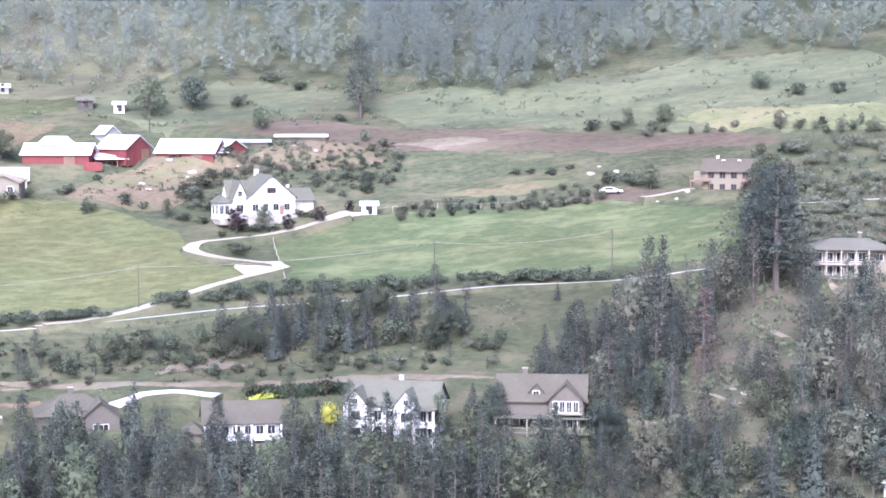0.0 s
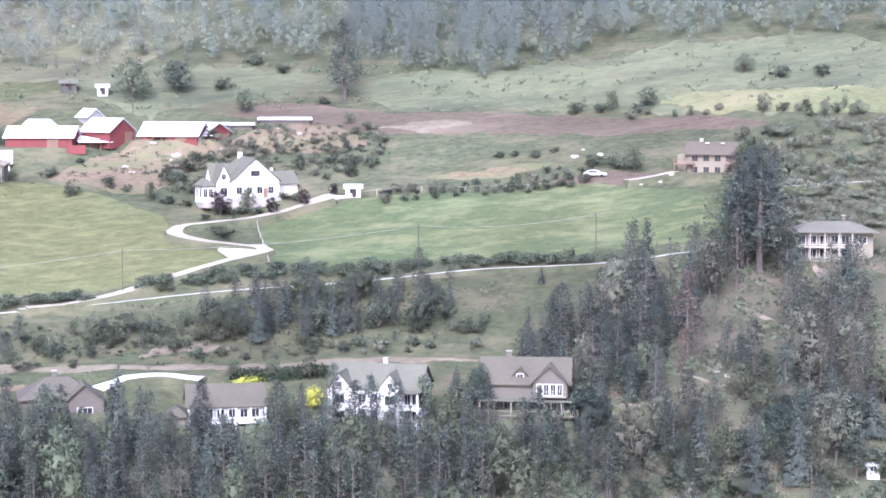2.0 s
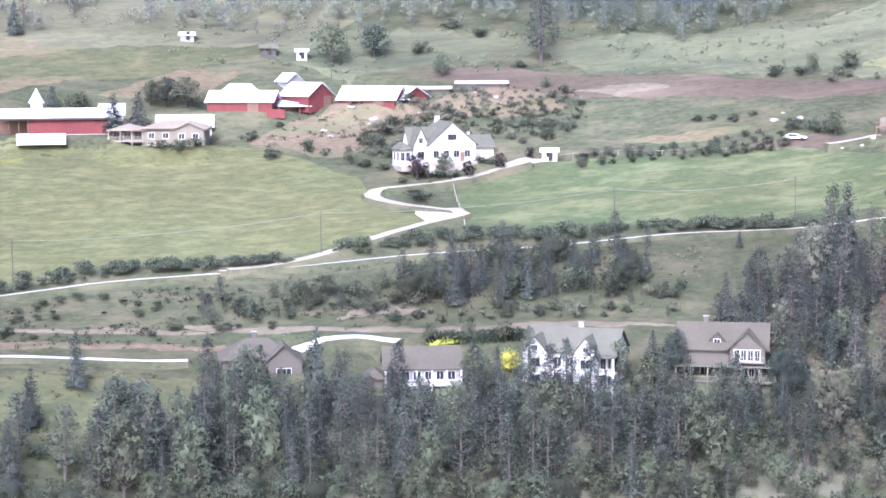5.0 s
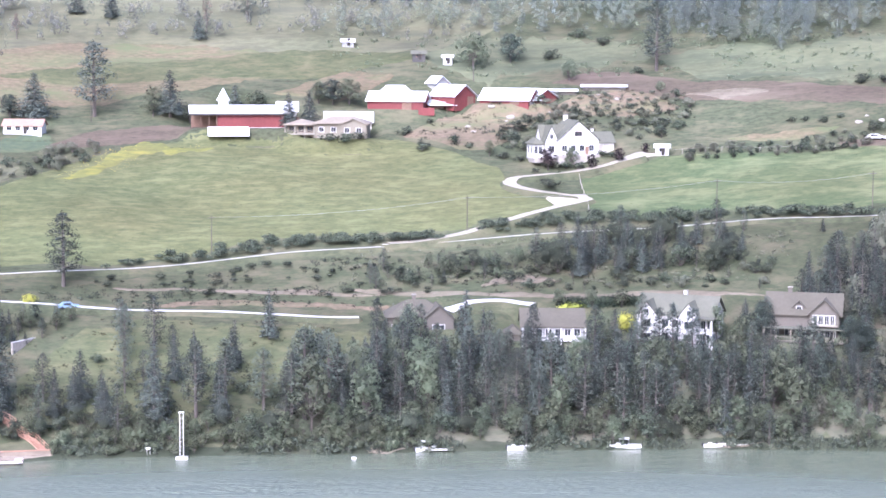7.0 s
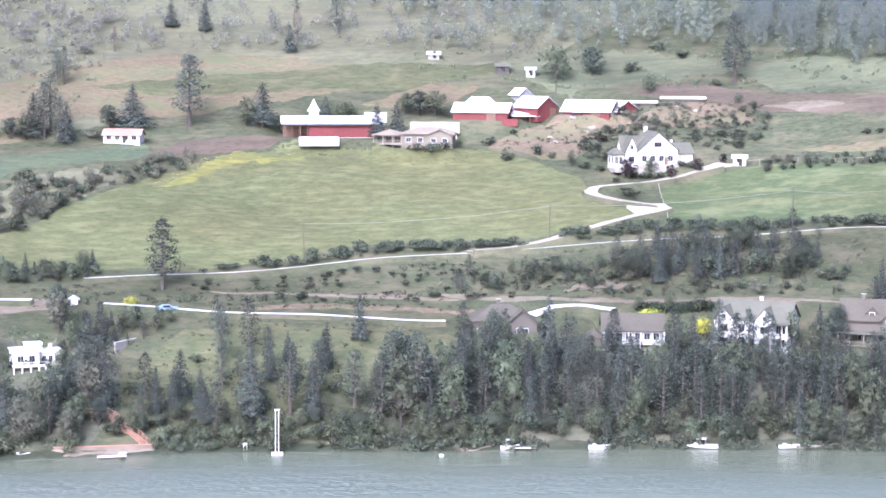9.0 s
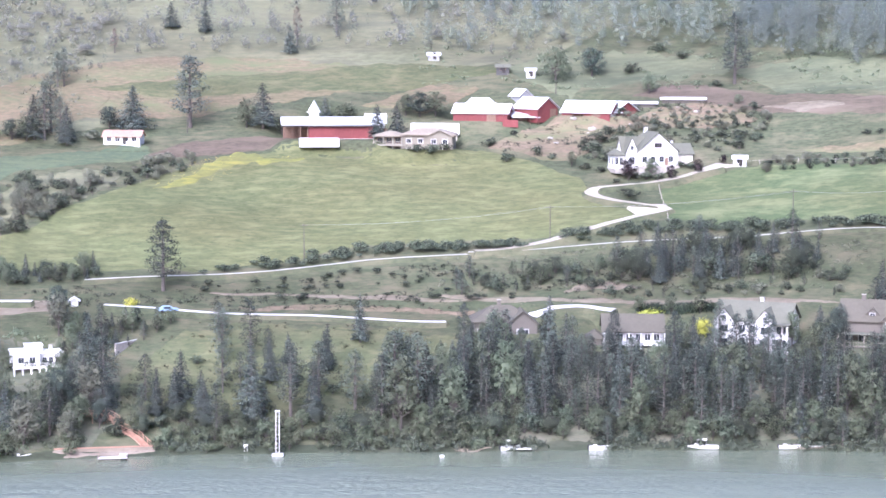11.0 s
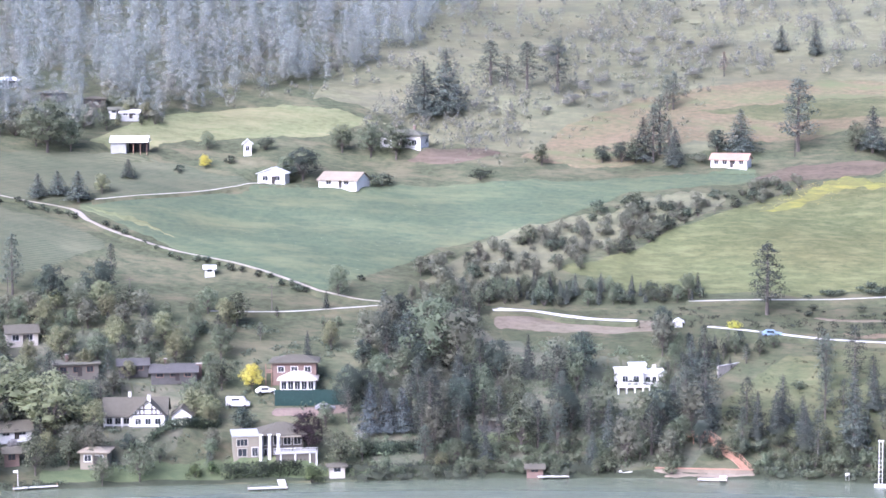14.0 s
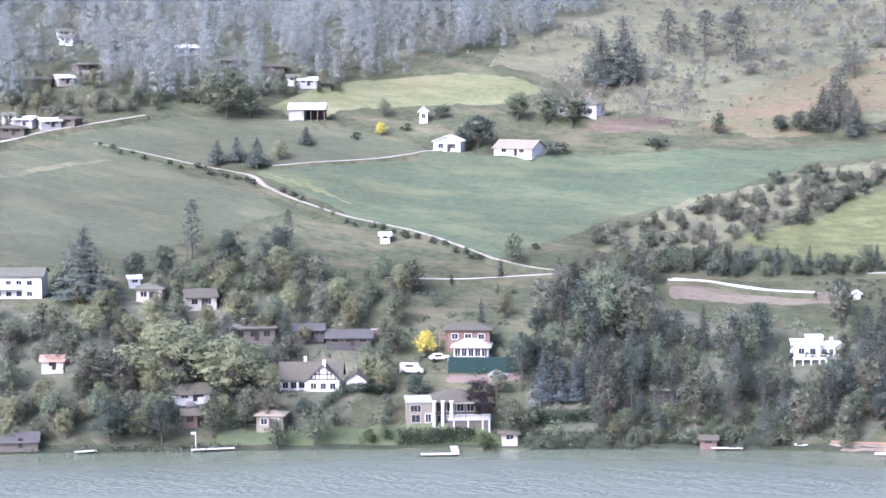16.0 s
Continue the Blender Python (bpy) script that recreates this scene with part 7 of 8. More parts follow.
def stairs():
    """Timber stairs laid on the slope, from a landing down to the beach."""
    root = new("beach_stairs")
    tagged(root, "orange cedar stairs and landing down to the beach", "stairs")
    b, r = -5.37, 419.5
    c = (r * math.sin(radians(b)), r * math.cos(radians(b)))
    top = height(*c) + 1.3
    slab("landing", root, c[0] - 4.6, c[0] + 3.2, c[1] - 1.2, c[1] + 2.0, top - 0.2, top, CEDAR)
    rail = railing(root, -4.6, 3.2, 0.0, 0.0, CEDAR, 1.1)
    rail.location = (c[0], c[1] - 1.15, top)
    for x in (-4.3, -1.8, 0.6, 3.0):
        slab("support", root, c[0] + x - 0.12, c[0] + x + 0.12, c[1] - 1.1, c[1] - 0.86, top - 4.0, top - 0.2, CEDAR)
    q = smooth_line([(-4.97, 419.4), (-4.66, 417.9), (-4.50, 415.3), (-4.10, 413.8), (-3.75, 410.4)], 0.34)
    z = np.array([height(*p) for p in q])
    z = np.maximum(np.linspace(top, z[-1] + 0.1, len(q)), z + 0.15)
    for p, zz in zip(q, z):
        slab("step", root, p[0] - 0.75, p[0] + 0.75, p[1] - 0.3, p[1] + 0.3, zz - 0.12, zz, CEDAR)
    for side in (-0.8, 0.8):
        for k in range(0, len(q) - 4, 4):
            a, d = (q[k][0] + side, q[k][1] - 0.2), (q[k + 4][0] + side, q[k + 4][1] - 0.2)
            for low, high, size in ((1.05, 1.05, 0.07), (0.5, 0.5, 0.05), (-0.2, -0.2, 0.16)):
                bm = bmesh.new()
                stick(bm, (*a, z[k] + low), (*d, z[k + 4] + high), size, size, 4)
                part("handrail" if low > 0 else "stringer", bm, CEDAR, root)
            slab("baluster", root, a[0] - 0.06, a[0] + 0.06, a[1] - 0.06, a[1] + 0.06, z[k] - 1.2, z[k] + 1.1, CEDAR)


stairs()
wall = thing("beach_wall", (-4.99, 409.4), "low tan timber retaining wall on the beach", "wall")
slab("wall_face", wall, -10, 10, -0.3, 0.3, -1.0, 0.7, SAND)
slab("wall_cap", wall, -10.1, 10.1, -0.4, 0.4, 0.7, 0.85, CEDAR)
field("beach", [(-6.50, 408.5), (-5.07, 407.7), (-3.46, 408.3)], [(-6.50, 409.7), (-5.07, 409.8), (-3.46, 409.6)], SAND, "narrow sandy beach", lift=0.25)
field("beach_bay", [(-6.22, 408.2), (-5.43, 408.2), (-4.83, 408.8)], [(-6.22, 409.3), (-5.43, 410.1), (-4.84, 410.8)], SAND, "narrow sandy beach", lift=0.25)
field("beach_east", [(5.05, 408.7), (5.71, 409.0), (6.29, 409.5)], [(5.05, 409.6), (5.71, 410.1), (6.29, 410.4)], SAND, "narrow stony beach", lift=0.3)
field("beach_dock", [(14.75, 417.8), (16.42, 420.3)], [(14.75, 418.7), (16.42, 421.0)], SAND, "narrow stony beach", lift=0.3)


# ---- vehicles, poles, fences ----
def car(place, length, mat, label, yaw=0.0, van=False):
    root = thing("van" if van else "car", place, label, "car", yaw, lift=0.1)
    L, w = length / 2, 0.9
    bm = bmesh.new()
    if van:
        prism(bm, [(-L, 0.35), (L, 0.35), (L, 1.0), (L * 0.75, 1.15), (L * 0.5, 2.2), (-L, 2.25)], "y", -w, w)
    else:
        prism(bm, [(-L, 0.35), (L, 0.35), (L, 0.85), (L * 0.5, 0.95), (L * 0.2, 1.45), (-L * 0.55, 1.45), (-L * 0.85, 0.95), (-L, 0.9)], "y", -w, w)
    bmesh.ops.bevel(bm, geom=bm.edges, offset=0.05, segments=1, affect="EDGES")
    part("body", bm, mat, root)
    top = 2.0 if van else 1.36
    slab("side_window", root, -L * 0.5, L * 0.2, -w - 0.02, -w + 0.02, top - 0.45, top, GLASS)
    for x in (-L * 0.62, L * 0.62):
        for y in (-w + 0.05, w - 0.05):
            bm = bmesh.new()
            bmesh.ops.create_cone(bm, cap_ends=True, segments=14, radius1=0.34, radius2=0.34, depth=0.24, matrix=Matrix.Translation((x, y, 0.34)) @ pose(0, 0, 0, 90))
            part("wheel", bm, BLACK, root)


car((19.01, 552.1), 5.4, WHITE, "white car parked on bare earth", yaw=-5)
car((-18.47, 430.5), 5.2, WHITE, "white camper van beside the court", yaw=-8, van=True)
car((-17.67, 434.9), 4.4, WHITE, "white car parked above the court", yaw=10)
car((-15.96, 427.2), 4.4, STEEL, "silver car parked by the court", yaw=3)
car((3.23, 550.2), 4.5, GREY_ROOF, "grey car parked beside the cream house", yaw=20)
car((-3.11, 460.0), 4.6, BLUE, "pale blue car parked beside the new road", yaw=5)


def pole(b, r, h, arms=True):
    root = thing("utility_pole", (b, r), "weathered wooden utility pole with a crossarm", "pole", group="utility poles")
    bm = bmesh.new()
    stick(bm, (0, 0, -0.5), (0, 0, h), 0.13, 0.08, 8)
    part("post", bm, BARK, root)
    if arms:
        slab("crossarm", root, -1.0, 1.0, -0.06, 0.06, h - 0.7, h - 0.6, BARK)
    return root.location + Vector((0, 0, h - 0.5))


tops = [pole(b, r, 9.0) for b, r in [(7.86, 497.5), (14.75, 507.3), (18.95, 513.9)]]
tops.insert(0, pole(0.78, 486.7, 9.0))
for b, r in [(-21.49, 476.8), (-17.46, 473.8), (-24.89, 481.3)]:
    pole(b, r, 6.5)
for b, r in [(-2.52, 560.8), (7.99, 585.8)]:
    pole(b, r, 7.0, False)
for a, b in zip(tops, tops[1:]):
    for side in (-0.8, 0.8):
        bm = bmesh.new()
        pts = [a.lerp(b, t / 12) + Vector((side, 0, -4 * 1.2 * (t / 12) * (1 - t / 12))) for t in range(13)]
        rings = [[bm.verts.new(p + Vector((0, 0.014 * math.cos(k * 1.571), 0.014 * math.sin(k * 1.571)))) for k in range(4)] for p in pts]
        for p, q in zip(rings, rings[1:]):
            for k in range(4):
                bm.faces.new((p[k], p[(k + 1) % 4], q[(k + 1) % 4], q[k]))
        me = bpy.data.meshes.new("overhead_wire")
        bm.to_mesh(me)
        bm.free()
        me.materials.append(STEEL)
        tagged(new("overhead_wire", me), "thin grey overhead wire between poles", "wire", group="overhead wires")


def fence_line(points, label, mat, gap=2.6, h=1.2, rails=2):
    """A post and rail fence as one thing with its posts and rails."""
    q = smooth_line(points, gap)
    root = new("fence")
    tagged(root, label, "fence")
    z = [height(*p) for p in q]
    for p, zz in zip(q, z):
        slab("fence_post", root, p[0] - 0.06, p[0] + 0.06, p[1] - 0.06, p[1] + 0.06, zz - 0.3, zz + h, mat)
    for k in range(rails):
        up = h - 0.15 - 0.5 * k
        for (p, a), (s, c) in zip(zip(q, z), zip(q[1:], z[1:])):
            bm = bmesh.new()
            stick(bm, (p[0], p[1], a + up), (s[0], s[1], c + up), 0.03, 0.03, 4)
            part("rail", bm, mat, root)


fence_line([(10.93, 530.7), (10.99, 524.5), (11.09, 517.7), (11.27, 505.9)], "grey post and rail fence beside the drive", STONE)
fence_line([(13.20, 540.0), (14.41, 542.1), (15.90, 544.2), (17.92, 547.1)], "grey post and rail fence above the pasture", STONE, 4.0, rails=1)
fence_line([(-7.49, 502.8), (-6.55, 509.6), (-5.60, 518.4), (-3.85, 528.7), (-2.57, 538.7)], "grey wire fence posts along the meadow", BARK, 4.0, rails=1)


def hedge(points, width, h, label):
    """A clipped hedge of leaf sprays round a woody core."""
    q = smooth_line(points, 0.8)
    rng = np.random.default_rng(len(label))
    pts = []
    for c in q:
        zz = height(*c)
        p = rng.uniform(-1, 1, (110, 3)) * (0.7, width / 2, h / 2) + (0, 0, h / 2)
        p[:, 1] = np.where(rng.random(110) < 0.5, np.sign(p[:, 1]) * width / 2, p[:, 1])
        pts.append(p * (1, 1, 1) + (c[0], c[1], zz))
    pts = np.concatenate(pts)
    mid = np.stack([pts[:, 0] * 0.5 + q[:, 0].mean() * 0.5, pts[:, 1] * 0 + q[:, 1].mean(), pts[:, 2] - 0.8], 1)
    vs, fs, ns = sprays_on(pts, unit(pts - mid), rng.uniform(0.25, 0.45, len(pts)), rng)
    me = leaf_mesh("hedge", vs, fs, ns)
    me.materials.append(HEDGE)
    tagged(new("hedge", me), label, "hedge")


hedge([(-21.03, 416.0), (-20.24, 418.7), (-19.58, 420.8), (-19.09, 422.6)], 2.0, 1.9, "long clipped green hedge beside the tudor house")
hedge([(-18.85, 405.6), (-17.94, 405.4), (-16.69, 405.7)], 2.2, 3.0, "clipped dark green hedge above the lawn")
hedge([(-23.68, 412.0), (-23.19, 413.2)], 2.0, 2.6, "clipped dark green hedge beside the boat house")
hedge([(-14.98, 411.7), (-13.99, 412.8), (-13.17, 413.6)], 2.0, 2.6, "clipped dark green hedge in a garden")
hedge([(10.44, 460.3), (12.52, 461.2)], 2.0, 2.4, "dark green hedge behind the villas")

ramp = thing("retaining_wall", (-4.3, 446.4), "pale concrete retaining wall beside the drive", "wall", yaw=52)
slab("wall_face", ramp, -4.2, 4.2, -0.2, 0.2, -1.5, 1.2, STONE)
slab("wall_cap", ramp, -4.3, 4.3, -0.28, 0.28, 1.2, 1.32, CONCRETE)
cottage("roadside_shed", (-5.76, 464.6), 1.8, 1.8, 1.0, 0.5, "y", WHITE, METAL, "tiny white shed below the new road", windows=1, category="shed", doors=0)
cottage("shore_shed", (25.0, 437.5), 2.2, 2.0, 1.8, 0.3, "flat", WHITE, METAL, "small white flat roofed shed above the shore", windows=1, category="shed", doors=0)

# rocks on the bank
rock_rng = random.Random(9)
for b, r in [(7.85, 557.0), (8.01, 554.0), (8.91, 561.3), (9.04, 563.3), (10.11, 565.0), (8.50, 565.1), (9.57, 566.3), (11.45, 576.3), (11.99, 574.2), (18.55, 561.3), (18.76, 565.1), (19.16, 562.8), (20.81, 550.4), (20.54, 548.6), (20.07, 547.3), (22.32, 487.1), (22.45, 486.0), (22.62, 485.2), (22.89, 483.8), (22.33, 473.7), (22.1, 472.8), (21.9, 462.0), (21.6, 463.5)]:
    bm = bmesh.new()
    bmesh.ops.create_icosphere(bm, subdivisions=2, radius=1.0)
    for v in bm.verts:
        v.co *= 1 + 0.35 * noise.noise(v.co * 1.3 + Vector((b, r, 0)))
    me = bpy.data.meshes.new("rock")
    bm.to_mesh(me)
    bm.free()
    me.materials.append(STONE)
    s = rock_rng.uniform(0.4, 1.1)
    ob = new("rock", me)
    ob.matrix_basis = Matrix.Translation(site(b, r)) @ Matrix.Diagonal((s * 1.3, s, s * 0.7, 1))
    tagged(ob, "pale grey rock lying on the bank", "rock", "rocks on the bank")

# ---- single trees and bushes ----
SINGLES = [
    ("old_pine", -3.25, 470.5, 17.5, 1.15), ("old_pine", -2.43, 564.5, 21, 1.25), ("pine_tree", -5.94, 590.6, 12, 0.9), ("pine_tree", -6.32, 560.1, 17, 1.0), ("spruce_tree", -6.79, 556.8, 13, 1.5),
    ("spruce_tree", -5.89, 552.7, 12, 1.1), ("spruce_tree", -4.04, 562.3, 13, 1.9), ("dark_tree", -4.70, 561.5, 6.5, 1.5), ("spruce_tree", -0.38, 562.8, 13.5, 1.5),
    ("leafy_tree", -0.84, 563.5, 8, 1.3), ("leafy_tree", 0.16, 564.1, 5, 1.3), ("spruce_tree", 1.40, 572.3, 10.5, 1.5), ("leafy_tree", 2.0, 572.3, 8, 1.6),
    ("spruce_tree", 2.88, 553.0, 10, 1.4), ("spruce_tree", 3.45, 558.4, 12, 1.5), ("dark_tree", 4.1, 570.0, 7, 1.8), ("leafy_tree", 4.55, 570.0, 7, 1.7), ("alder_tree", 3.7, 571.0, 6, 1.5), ("bush", 4.02, 543.0, 3.2, 1.8), ("bush", 4.44, 542.8, 3.4, 1.9), ("bush", 4.86, 543.4, 3.0, 1.8), ("dark_tree", -7.4, 556.5, 6, 1.6), ("alder_tree", -7.0, 556.0, 7, 1.5), ("dark_tree", -7.95, 557.0, 5, 1.6), ("grey_bush", -5.2, 556.0, 3.5, 1.6), ("spruce_tree", -2.93, 633.7, 9, 1.4),
    ("spruce_tree", 0.41, 615.4, 9, 1.3), ("dead_pine", 0.60, 620.9, 13, 0.8), ("dead_pine", -4.52, 614.9, 8, 1.2), ("spruce_tree", -1.98, 630.0, 12, 1.0),
    ("pine_tree", 1.74, 630.4, 13, 1.0), ("leafy_tree", 7.97, 593.4, 10, 1.4), ("dark_tree", 9.01, 598.3, 8.5, 1.5), ("bush", 10.09, 601.3, 4.5, 1.4),
    ("bush", 10.87, 617.7, 4, 1.4), ("bush", 11.56, 611.0, 3.5, 1.5), ("old_pine", 13.04, 594.2, 22, 1.0), ("leafy_tree", 10.64, 584.3, 6, 1.2),
    ("bush", 12.54, 590.9, 3, 1.2), ("bush", 6.11, 550.6, 3.4, 1.4), ("bush", 6.59, 541.6, 3.4, 1.5), ("bush", 7.47, 545.6, 3.6, 1.2),
    ("bush", 7.89, 543.4, 2.2, 1.2), ("bush", 6.79, 558.5, 1.8, 1.4), ("plum_tree", 10.09, 531.8, 5.8, 1.2), ("plum_tree", 12.07, 535.0, 4.2, 1.1),
    ("plum_tree", 12.77, 541.5, 3, 1.2), ("leafy_tree", 10.71, 533.0, 5.6, 1.1), ("plum_tree", 11.31, 531.6, 4.6, 1.0), ("bush", 10.12, 521.0, 3.2, 2.3),
    ("bush", 9.18, 553.9, 5, 1.6), ("bush", 9.05, 547.8, 4, 1.6), ("leafy_tree", 8.46, 538.9, 4.5, 1.0), ("bush", 8.86, 538.3, 2.4, 1.6),
    ("bush", 9.33, 536.5, 2.4, 1.6), ("bush", 9.79, 538.2, 2.0, 1.6), ("bush", 10.02, 533.9, 2.7, 1.8), ("bush", 10.33, 532.7, 2.7, 1.8), ("bush", 10.59, 532.3, 2.7, 1.6), ("bush", 10.93, 532.6, 2.7, 1.6), ("bush", 11.59, 536.5, 2.0, 1.8), ("bush", 11.86, 538.0, 1.8, 1.8), ("bush", 9.73, 530.2, 1.8, 1.6), ("bush", 10.39, 528.7, 1.8, 1.6),
    ("bush", 17.61, 561.2, 2.6, 1.1), ("bush", 18.06, 563.3, 2.2, 1.1), ("bush", 16.75, 561.7, 2.0, 1.4), ("bush", 17.11, 562.1, 2.0, 1.2),
    ("leafy_tree", 19.95, 554.0, 6, 1.4), ("bush", 19.48, 555.6, 5, 1.3), ("bush", 18.95, 556.4, 4, 1.3), ("leafy_tree", 22.58, 567.7, 5, 1.4),
    ("bush", 23.20, 572.9, 3.5, 1.4), ("old_pine", 22.74, 504.4, 27, 1.25), ("old_pine", 22.33, 506.8, 21, 1.1), ("pine_tree", 21.64, 494.4, 14, 1.2),
    ("dead_pine", 20.94, 466.5, 19, 1.15), ("dead_pine", 20.76, 458.0, 11, 0.8), ("bare_tree", 20.18, 466.5, 9, 0.7), ("spruce_tree", 20.04, 484.6, 21, 0.9), ("spruce_tree", 17.64, 498.9, 4, 0.9), ("spruce_tree", 24.75, 502.5, 10, 1.2),
    ("bush", 18.60, 588.4, 3.4, 1.6), ("bush", 19.20, 587.8, 3.2, 1.4), ("leafy_tree", 19.51, 589.2, 5, 1.0), ("leafy_tree", 20.36, 589.9, 5.5, 1.5),
    ("bare_tree", 23.10, 586.5, 5, 1.2), ("bare_tree", 24.53, 585.1, 4, 1.2), ("bare_tree", 25.32, 585.8, 4, 1.1), ("leafy_tree", 22.69, 611.5, 5, 1.8),
    ("bush", 23.56, 608.8, 4, 1.6), ("bush", 24.57, 610.4, 4, 1.4), ("leafy_tree", 13.15, 579.5, 3, 1.4), ("yellow_bush", -4.15, 462.3, 3.2, 1.0), ("yellow_bush", 10.84, 458.6, 4.4, 1.5),
    ("yellow_bush", 12.30, 451.2, 5.4, 0.9), ("leafy_tree", 10.44, 460.3, 4.4, 1.2), ("leafy_tree", 11.35, 460.1, 4.4, 1.2), ("leafy_tree", 12.19, 460.0, 4.4, 1.2),
    ("spruce_tree", 15.58, 453.2, 6.5, 1.3), ("spruce_tree", 15.97, 452.2, 6, 1.2), ("spruce_tree", 18.82, 446.5, 11, 1.1), ("spruce_tree", 5.83, 459.1, 4, 1.1),
]
FRONT = [
    ("old_pine", 5.39, 438.1, 14, 0.7), ("old_pine", 6.25, 437.7, 13, 0.55), ("old_pine", 7.75, 438.0, 13, 0.7), ("spruce_tree", 8.35, 439.4, 12, 1.0),
    ("pine_tree", 9.1, 436.1, 9, 0.8), ("old_pine", 9.75, 437.9, 14.5, 0.7), ("old_pine", 9.55, 436.1, 11, 0.7), ("leafy_tree", 11.61, 439.2, 11, 0.8),
    ("spruce_tree", 12.00, 438.2, 14, 1.0), ("old_pine", 13.23, 437.3, 15, 0.75), ("old_pine", 13.6, 437.0, 16, 0.75), ("old_pine", 14.15, 437.6, 15, 0.75),
    ("leafy_tree", 15.50, 440.2, 11, 1.0), ("pine_tree", 16.28, 440.2, 12, 1.0), ("spruce_tree", 17.19, 440.7, 9, 1.1), ("spruce_tree", 17.90, 440.8, 9, 1.1),
    ("spruce_tree", -0.77, 418.7, 18, 1.0), ("spruce_tree", -2.96, 422.5, 10, 1.0), ("spruce_tree", -3.48, 420.7, 11, 0.9), ("pine_tree", 0.37, 419.9, 17, 1.0),
    ("pine_tree", -1.58, 428.1, 12, 0.7), ("pine_tree", -1.68, 447.5, 9, 1.1), ("spruce_tree", 1.44, 435.6, 11, 0.9), ("pine_tree", -4.97, 425.2, 15, 1.3),
    ("pine_tree", -5.53, 424.7, 13, 1.1), ("pine_tree", 3.40, 418.9, 20, 1.2), ("pine_tree", 4.06, 417.9, 20, 1.0), ("spruce_tree", 5.38, 419.1, 19, 1.0),
    ("pine_tree", 6.11, 423.5, 18, 0.9), ("bush", -2.30, 439.2, 3, 1.2), ("bush", -7.49, 436.7, 2.6, 1.4), ("bush", -7.06, 435.7, 3.0, 1.3), ("bush", -6.59, 435.9, 2.6, 1.5), ("leafy_tree", -6.15, 435.1, 4.2, 1.2), ("alder_tree", -7.75, 434.7, 4.4, 1.2), ("bush", 1.60, 427.6, 3, 1.3), ("bush", -4.09, 427.4, 4, 1.4),
]
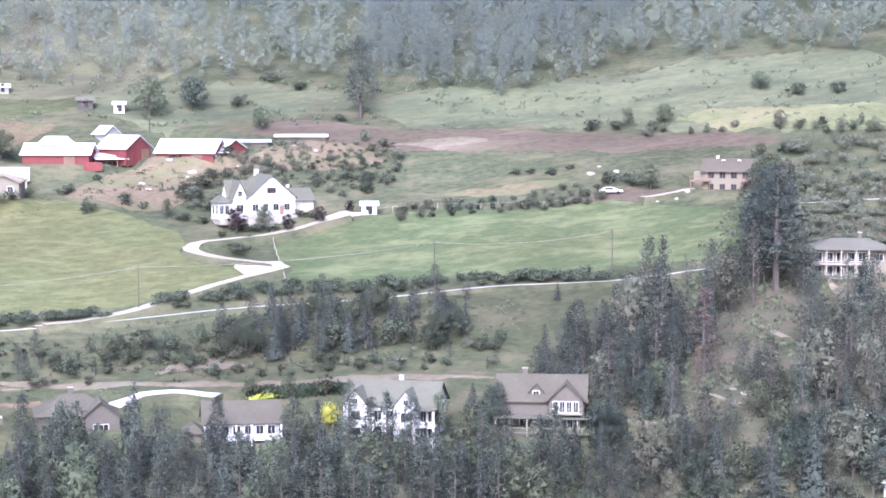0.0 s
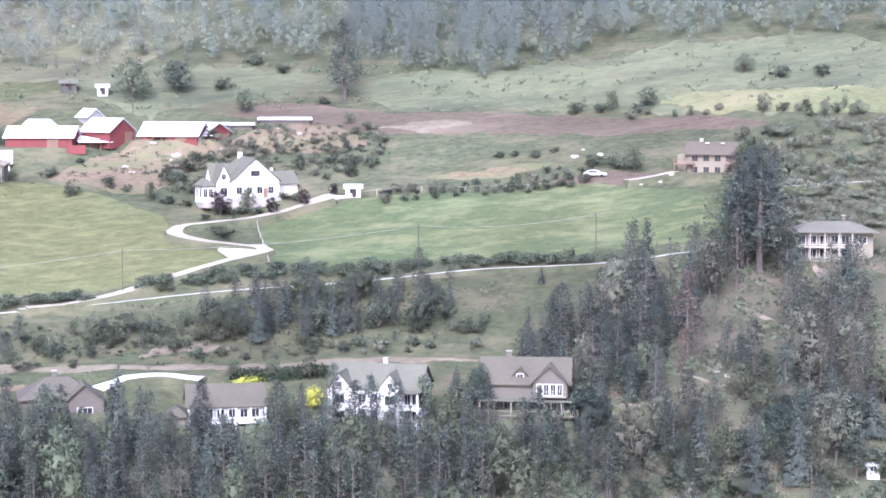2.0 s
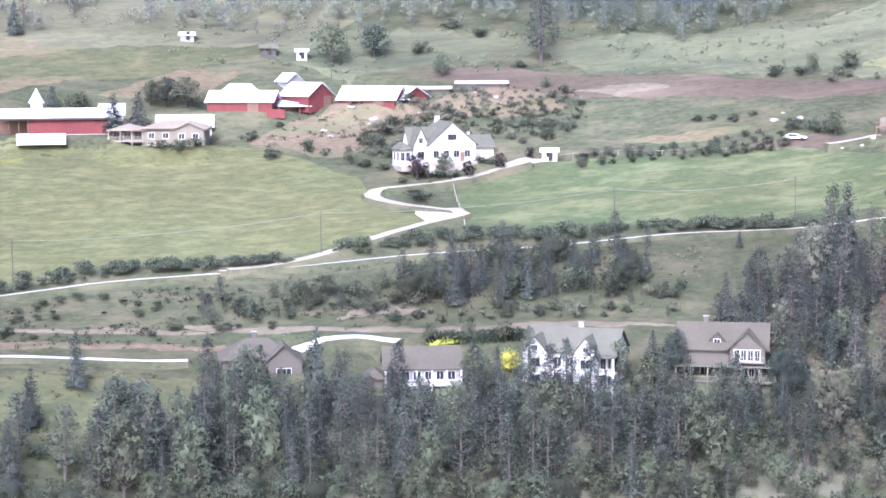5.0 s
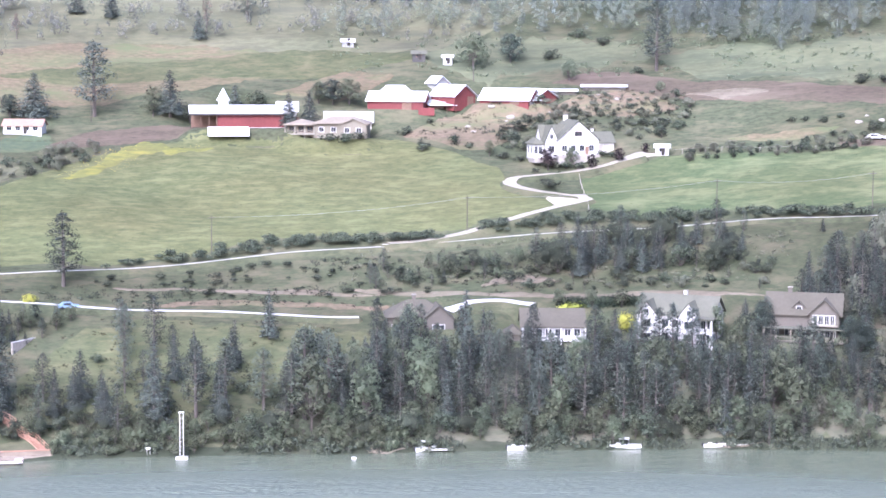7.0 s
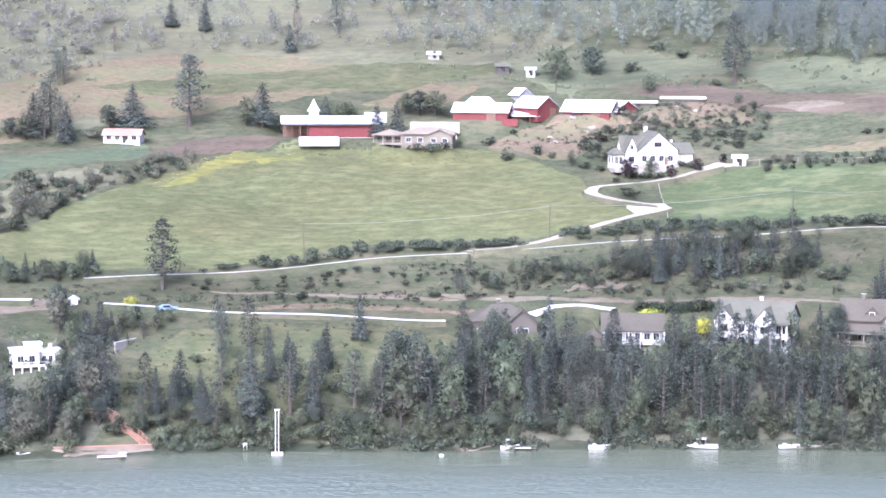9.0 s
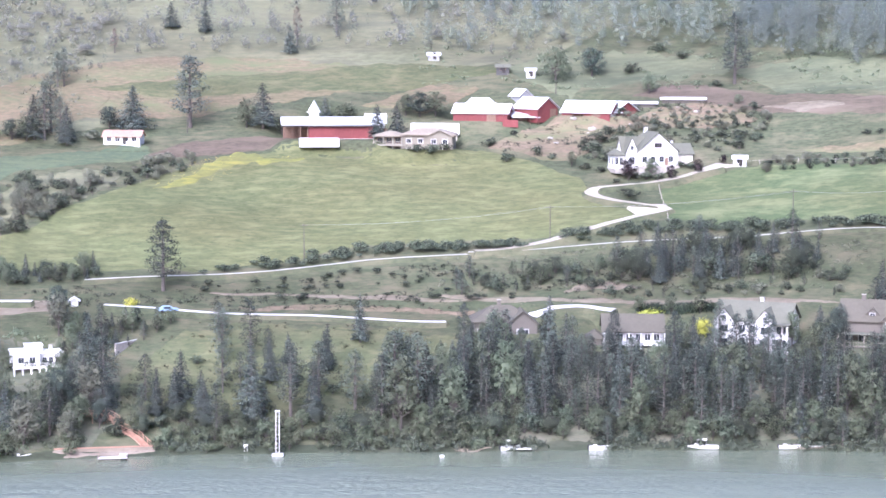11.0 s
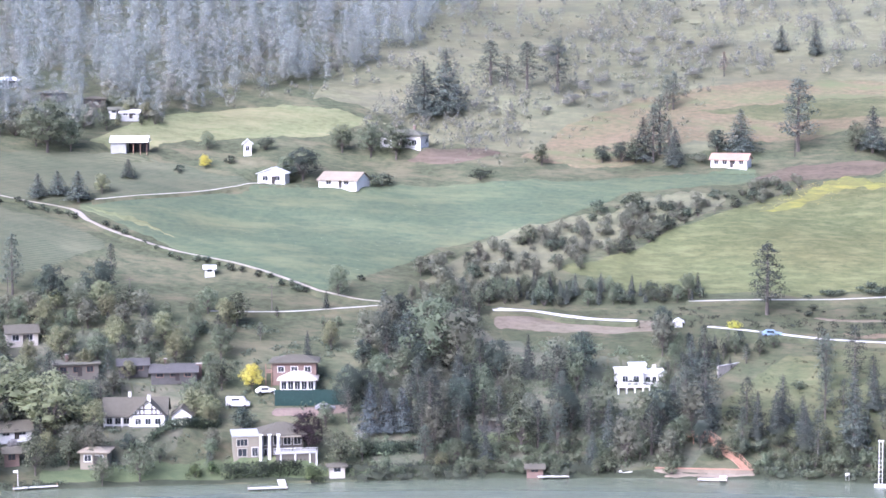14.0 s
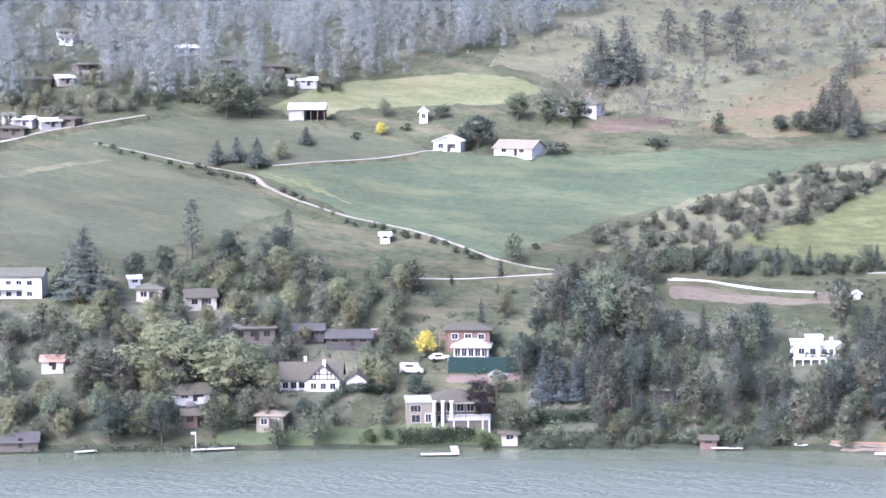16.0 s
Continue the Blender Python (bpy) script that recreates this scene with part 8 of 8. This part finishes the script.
WEST = [
    ("spruce_tree", -27.82, 463.3, 18.5, 2.0), ("pine_tree", -24.76, 485.6, 15, 0.9), ("dark_tree", -23.69, 478.5, 10, 1.3), ("dark_tree", -22.31, 479.9, 9.5, 1.3),
    ("pine_tree", -22.01, 489.2, 10, 0.7), ("dark_tree", -26.37, 475.5, 6, 1.4), ("dark_tree", -25.54, 476.2, 7.5, 1.1), ("spruce_tree", -23.99, 538.2, 7, 2.0),
    ("spruce_tree", -23.44, 538.7, 7.2, 2.0), ("spruce_tree", -22.87, 534.4, 8.7, 2.0), ("willow_tree", -22.21, 537.8, 5.5, 1.2), ("spruce_tree", -21.46, 547.5, 5.5, 2.0),
    ("yellow_tree", -19.31, 555.3, 3.8, 1.4), ("bush", -20.04, 552.5, 3, 1.2), ("bush", -18.59, 557.2, 3, 1.2), ("leafy_tree", -19.22, 565.6, 5, 1.3),
    ("dark_tree", -16.52, 546.2, 9, 1.8), ("leafy_tree", -17.01, 548.7, 7, 1.3), ("leafy_tree", -15.39, 563.9, 8, 1.6), ("leafy_tree", -14.58, 561.1, 9.5, 1.4),
    ("leafy_tree", -13.85, 559.3, 10, 1.5), ("bush", -14.26, 542.5, 4.4, 2.0), ("bush", -11.44, 544.7, 4, 1.9), ("alder_tree", -23.70, 565.0, 15, 1.5),
    ("leafy_tree", -23.06, 565.6, 9, 1.3), ("leafy_tree", -24.01, 569.4, 10, 1.2), ("leafy_tree", -9.68, 554.9, 6, 1.3), ("bush", -17.57, 564.1, 5, 1.2),
    ("pine_tree", -6.50, 556.2, 17, 0.9), ("pine_tree", -6.06, 554.6, 13, 1.0), ("spruce_tree", -12.41, 587.1, 21, 1.5), ("spruce_tree", -13.05, 585.6, 18, 1.6),
    ("pine_tree", -11.14, 608.8, 14, 1.5), ("pine_tree", -10.10, 604.3, 15, 1.4), ("pine_tree", -9.23, 601.3, 17, 1.3), ("pine_tree", -10.66, 606.6, 10, 1.1),
    ("pine_tree", -6.12, 590.2, 11, 1.0), ("leafy_tree", -15.55, 479.5, 8, 1.1), ("bush", -14.90, 488.3, 2, 1.2), ("leafy_tree", -10.06, 505.2, 5.5, 1.3),
    ("bush", -9.34, 507.5, 3, 1.1), ("leafy_tree", -6.98, 526.6, 5, 1.3), ("spruce_tree", -15.89, 473.7, 5, 1.0), ("yellow_tree", -18.06, 436.4, 6, 1.3),
    ("willow_tree", -15.77, 453.0, 7, 0.9), ("plum_tree", -16.46, 412.6, 8.6, 1.5), ("dark_tree", -18.35, 420.5, 5.6, 1.5), ("willow_tree", -23.71, 422.8, 13, 1.75),
    ("willow_tree", -25.41, 426.5, 15.2, 1.85), ("willow_tree", -25.75, 437.7, 11, 1.2), ("dark_tree", -24.96, 425.5, 9, 1.1), ("bare_tree", -27.73, 427.7, 10.4, 1.7),
    ("dark_tree", -27.16, 410.5, 9, 1.7), ("dark_tree", -25.72, 409.0, 9, 1.5), ("leafy_tree", -24.26, 409.6, 8.5, 1.1), ("willow_tree", -29.85, 418.0, 7, 1.0),
    ("clipped_bush", -16.36, 402.6, 5.0, 1.1), ("clipped_bush", -19.72, 405.6, 4, 0.9), ("clipped_bush", -19.26, 406.5, 3.8, 0.8), ("leafy_tree", -21.32, 405.4, 8.5, 1.0),
    ("leafy_tree", -22.38, 404.9, 6, 1.1), ("dark_tree", -21.64, 414.4, 4.4, 1.4), ("leafy_tree", -20.74, 411.0, 4.6, 1.0), ("blossom_bush", -24.89, 418.5, 3, 1.0),
    ("blossom_bush", -14.90, 415.8, 3, 1.1), ("leafy_tree", -15.55, 408.1, 7.5, 1.2), ("leafy_tree", -14.90, 410.2, 6, 1.2), ("blue_spruce", -14.65, 418.5, 12, 1.1),
    ("blue_spruce", -14.16, 418.7, 10.5, 1.15), ("blue_spruce", -13.70, 419.2, 10.5, 1.15), ("pine_tree", -12.93, 416.6, 16, 1.0), ("alder_tree", -12.78, 444.4, 17, 1.25),
    ("bare_tree", -12.04, 442.3, 15, 1.25), ("old_pine", -13.51, 444.3, 14, 1.4), ("leafy_tree", -15.96, 421.2, 5.5, 1.2), ("leafy_tree", -22.85, 423.0, 10, 0.7),
    ("leafy_tree", -19.25, 429.1, 9, 0.8), ("leafy_tree", -19.77, 431.5, 8, 0.9), ("spruce_tree", -27.05, 428.4, 13, 0.8), ("leafy_tree", -28.75, 416.7, 8, 1.3),
    ("willow_tree", -12.60, 407.4, 4, 1.2), ("spruce_tree", -16.45, 448.9, 7, 0.8),
]
screen_rng = random.Random(77)
for i in range(46):
    # the trees standing close below the villas
    b = 5.0 + 14.0 * i / 46 + screen_rng.uniform(-0.1, 0.1)
    r = screen_rng.uniform(434.0, 438.5)
    plant(screen_rng.choice(("pine_tree", "spruce_tree", "leafy_tree", "pine_tree")), b, r, screen_rng.uniform(6.5, 10.0), screen_rng.uniform(0.7, 1.0), "trees below the villas")
for name, b, r, h, spread in SINGLES + FRONT + WEST:
    plant(name, b, r, h * (1.12 if LOOKS[name][0] == "round" else 1.0), spread)
for roots in STOCK.values():
    for root in roots:
        if root not in USED.values():
            for ob in (*root.children, root):
                bpy.data.objects.remove(ob)
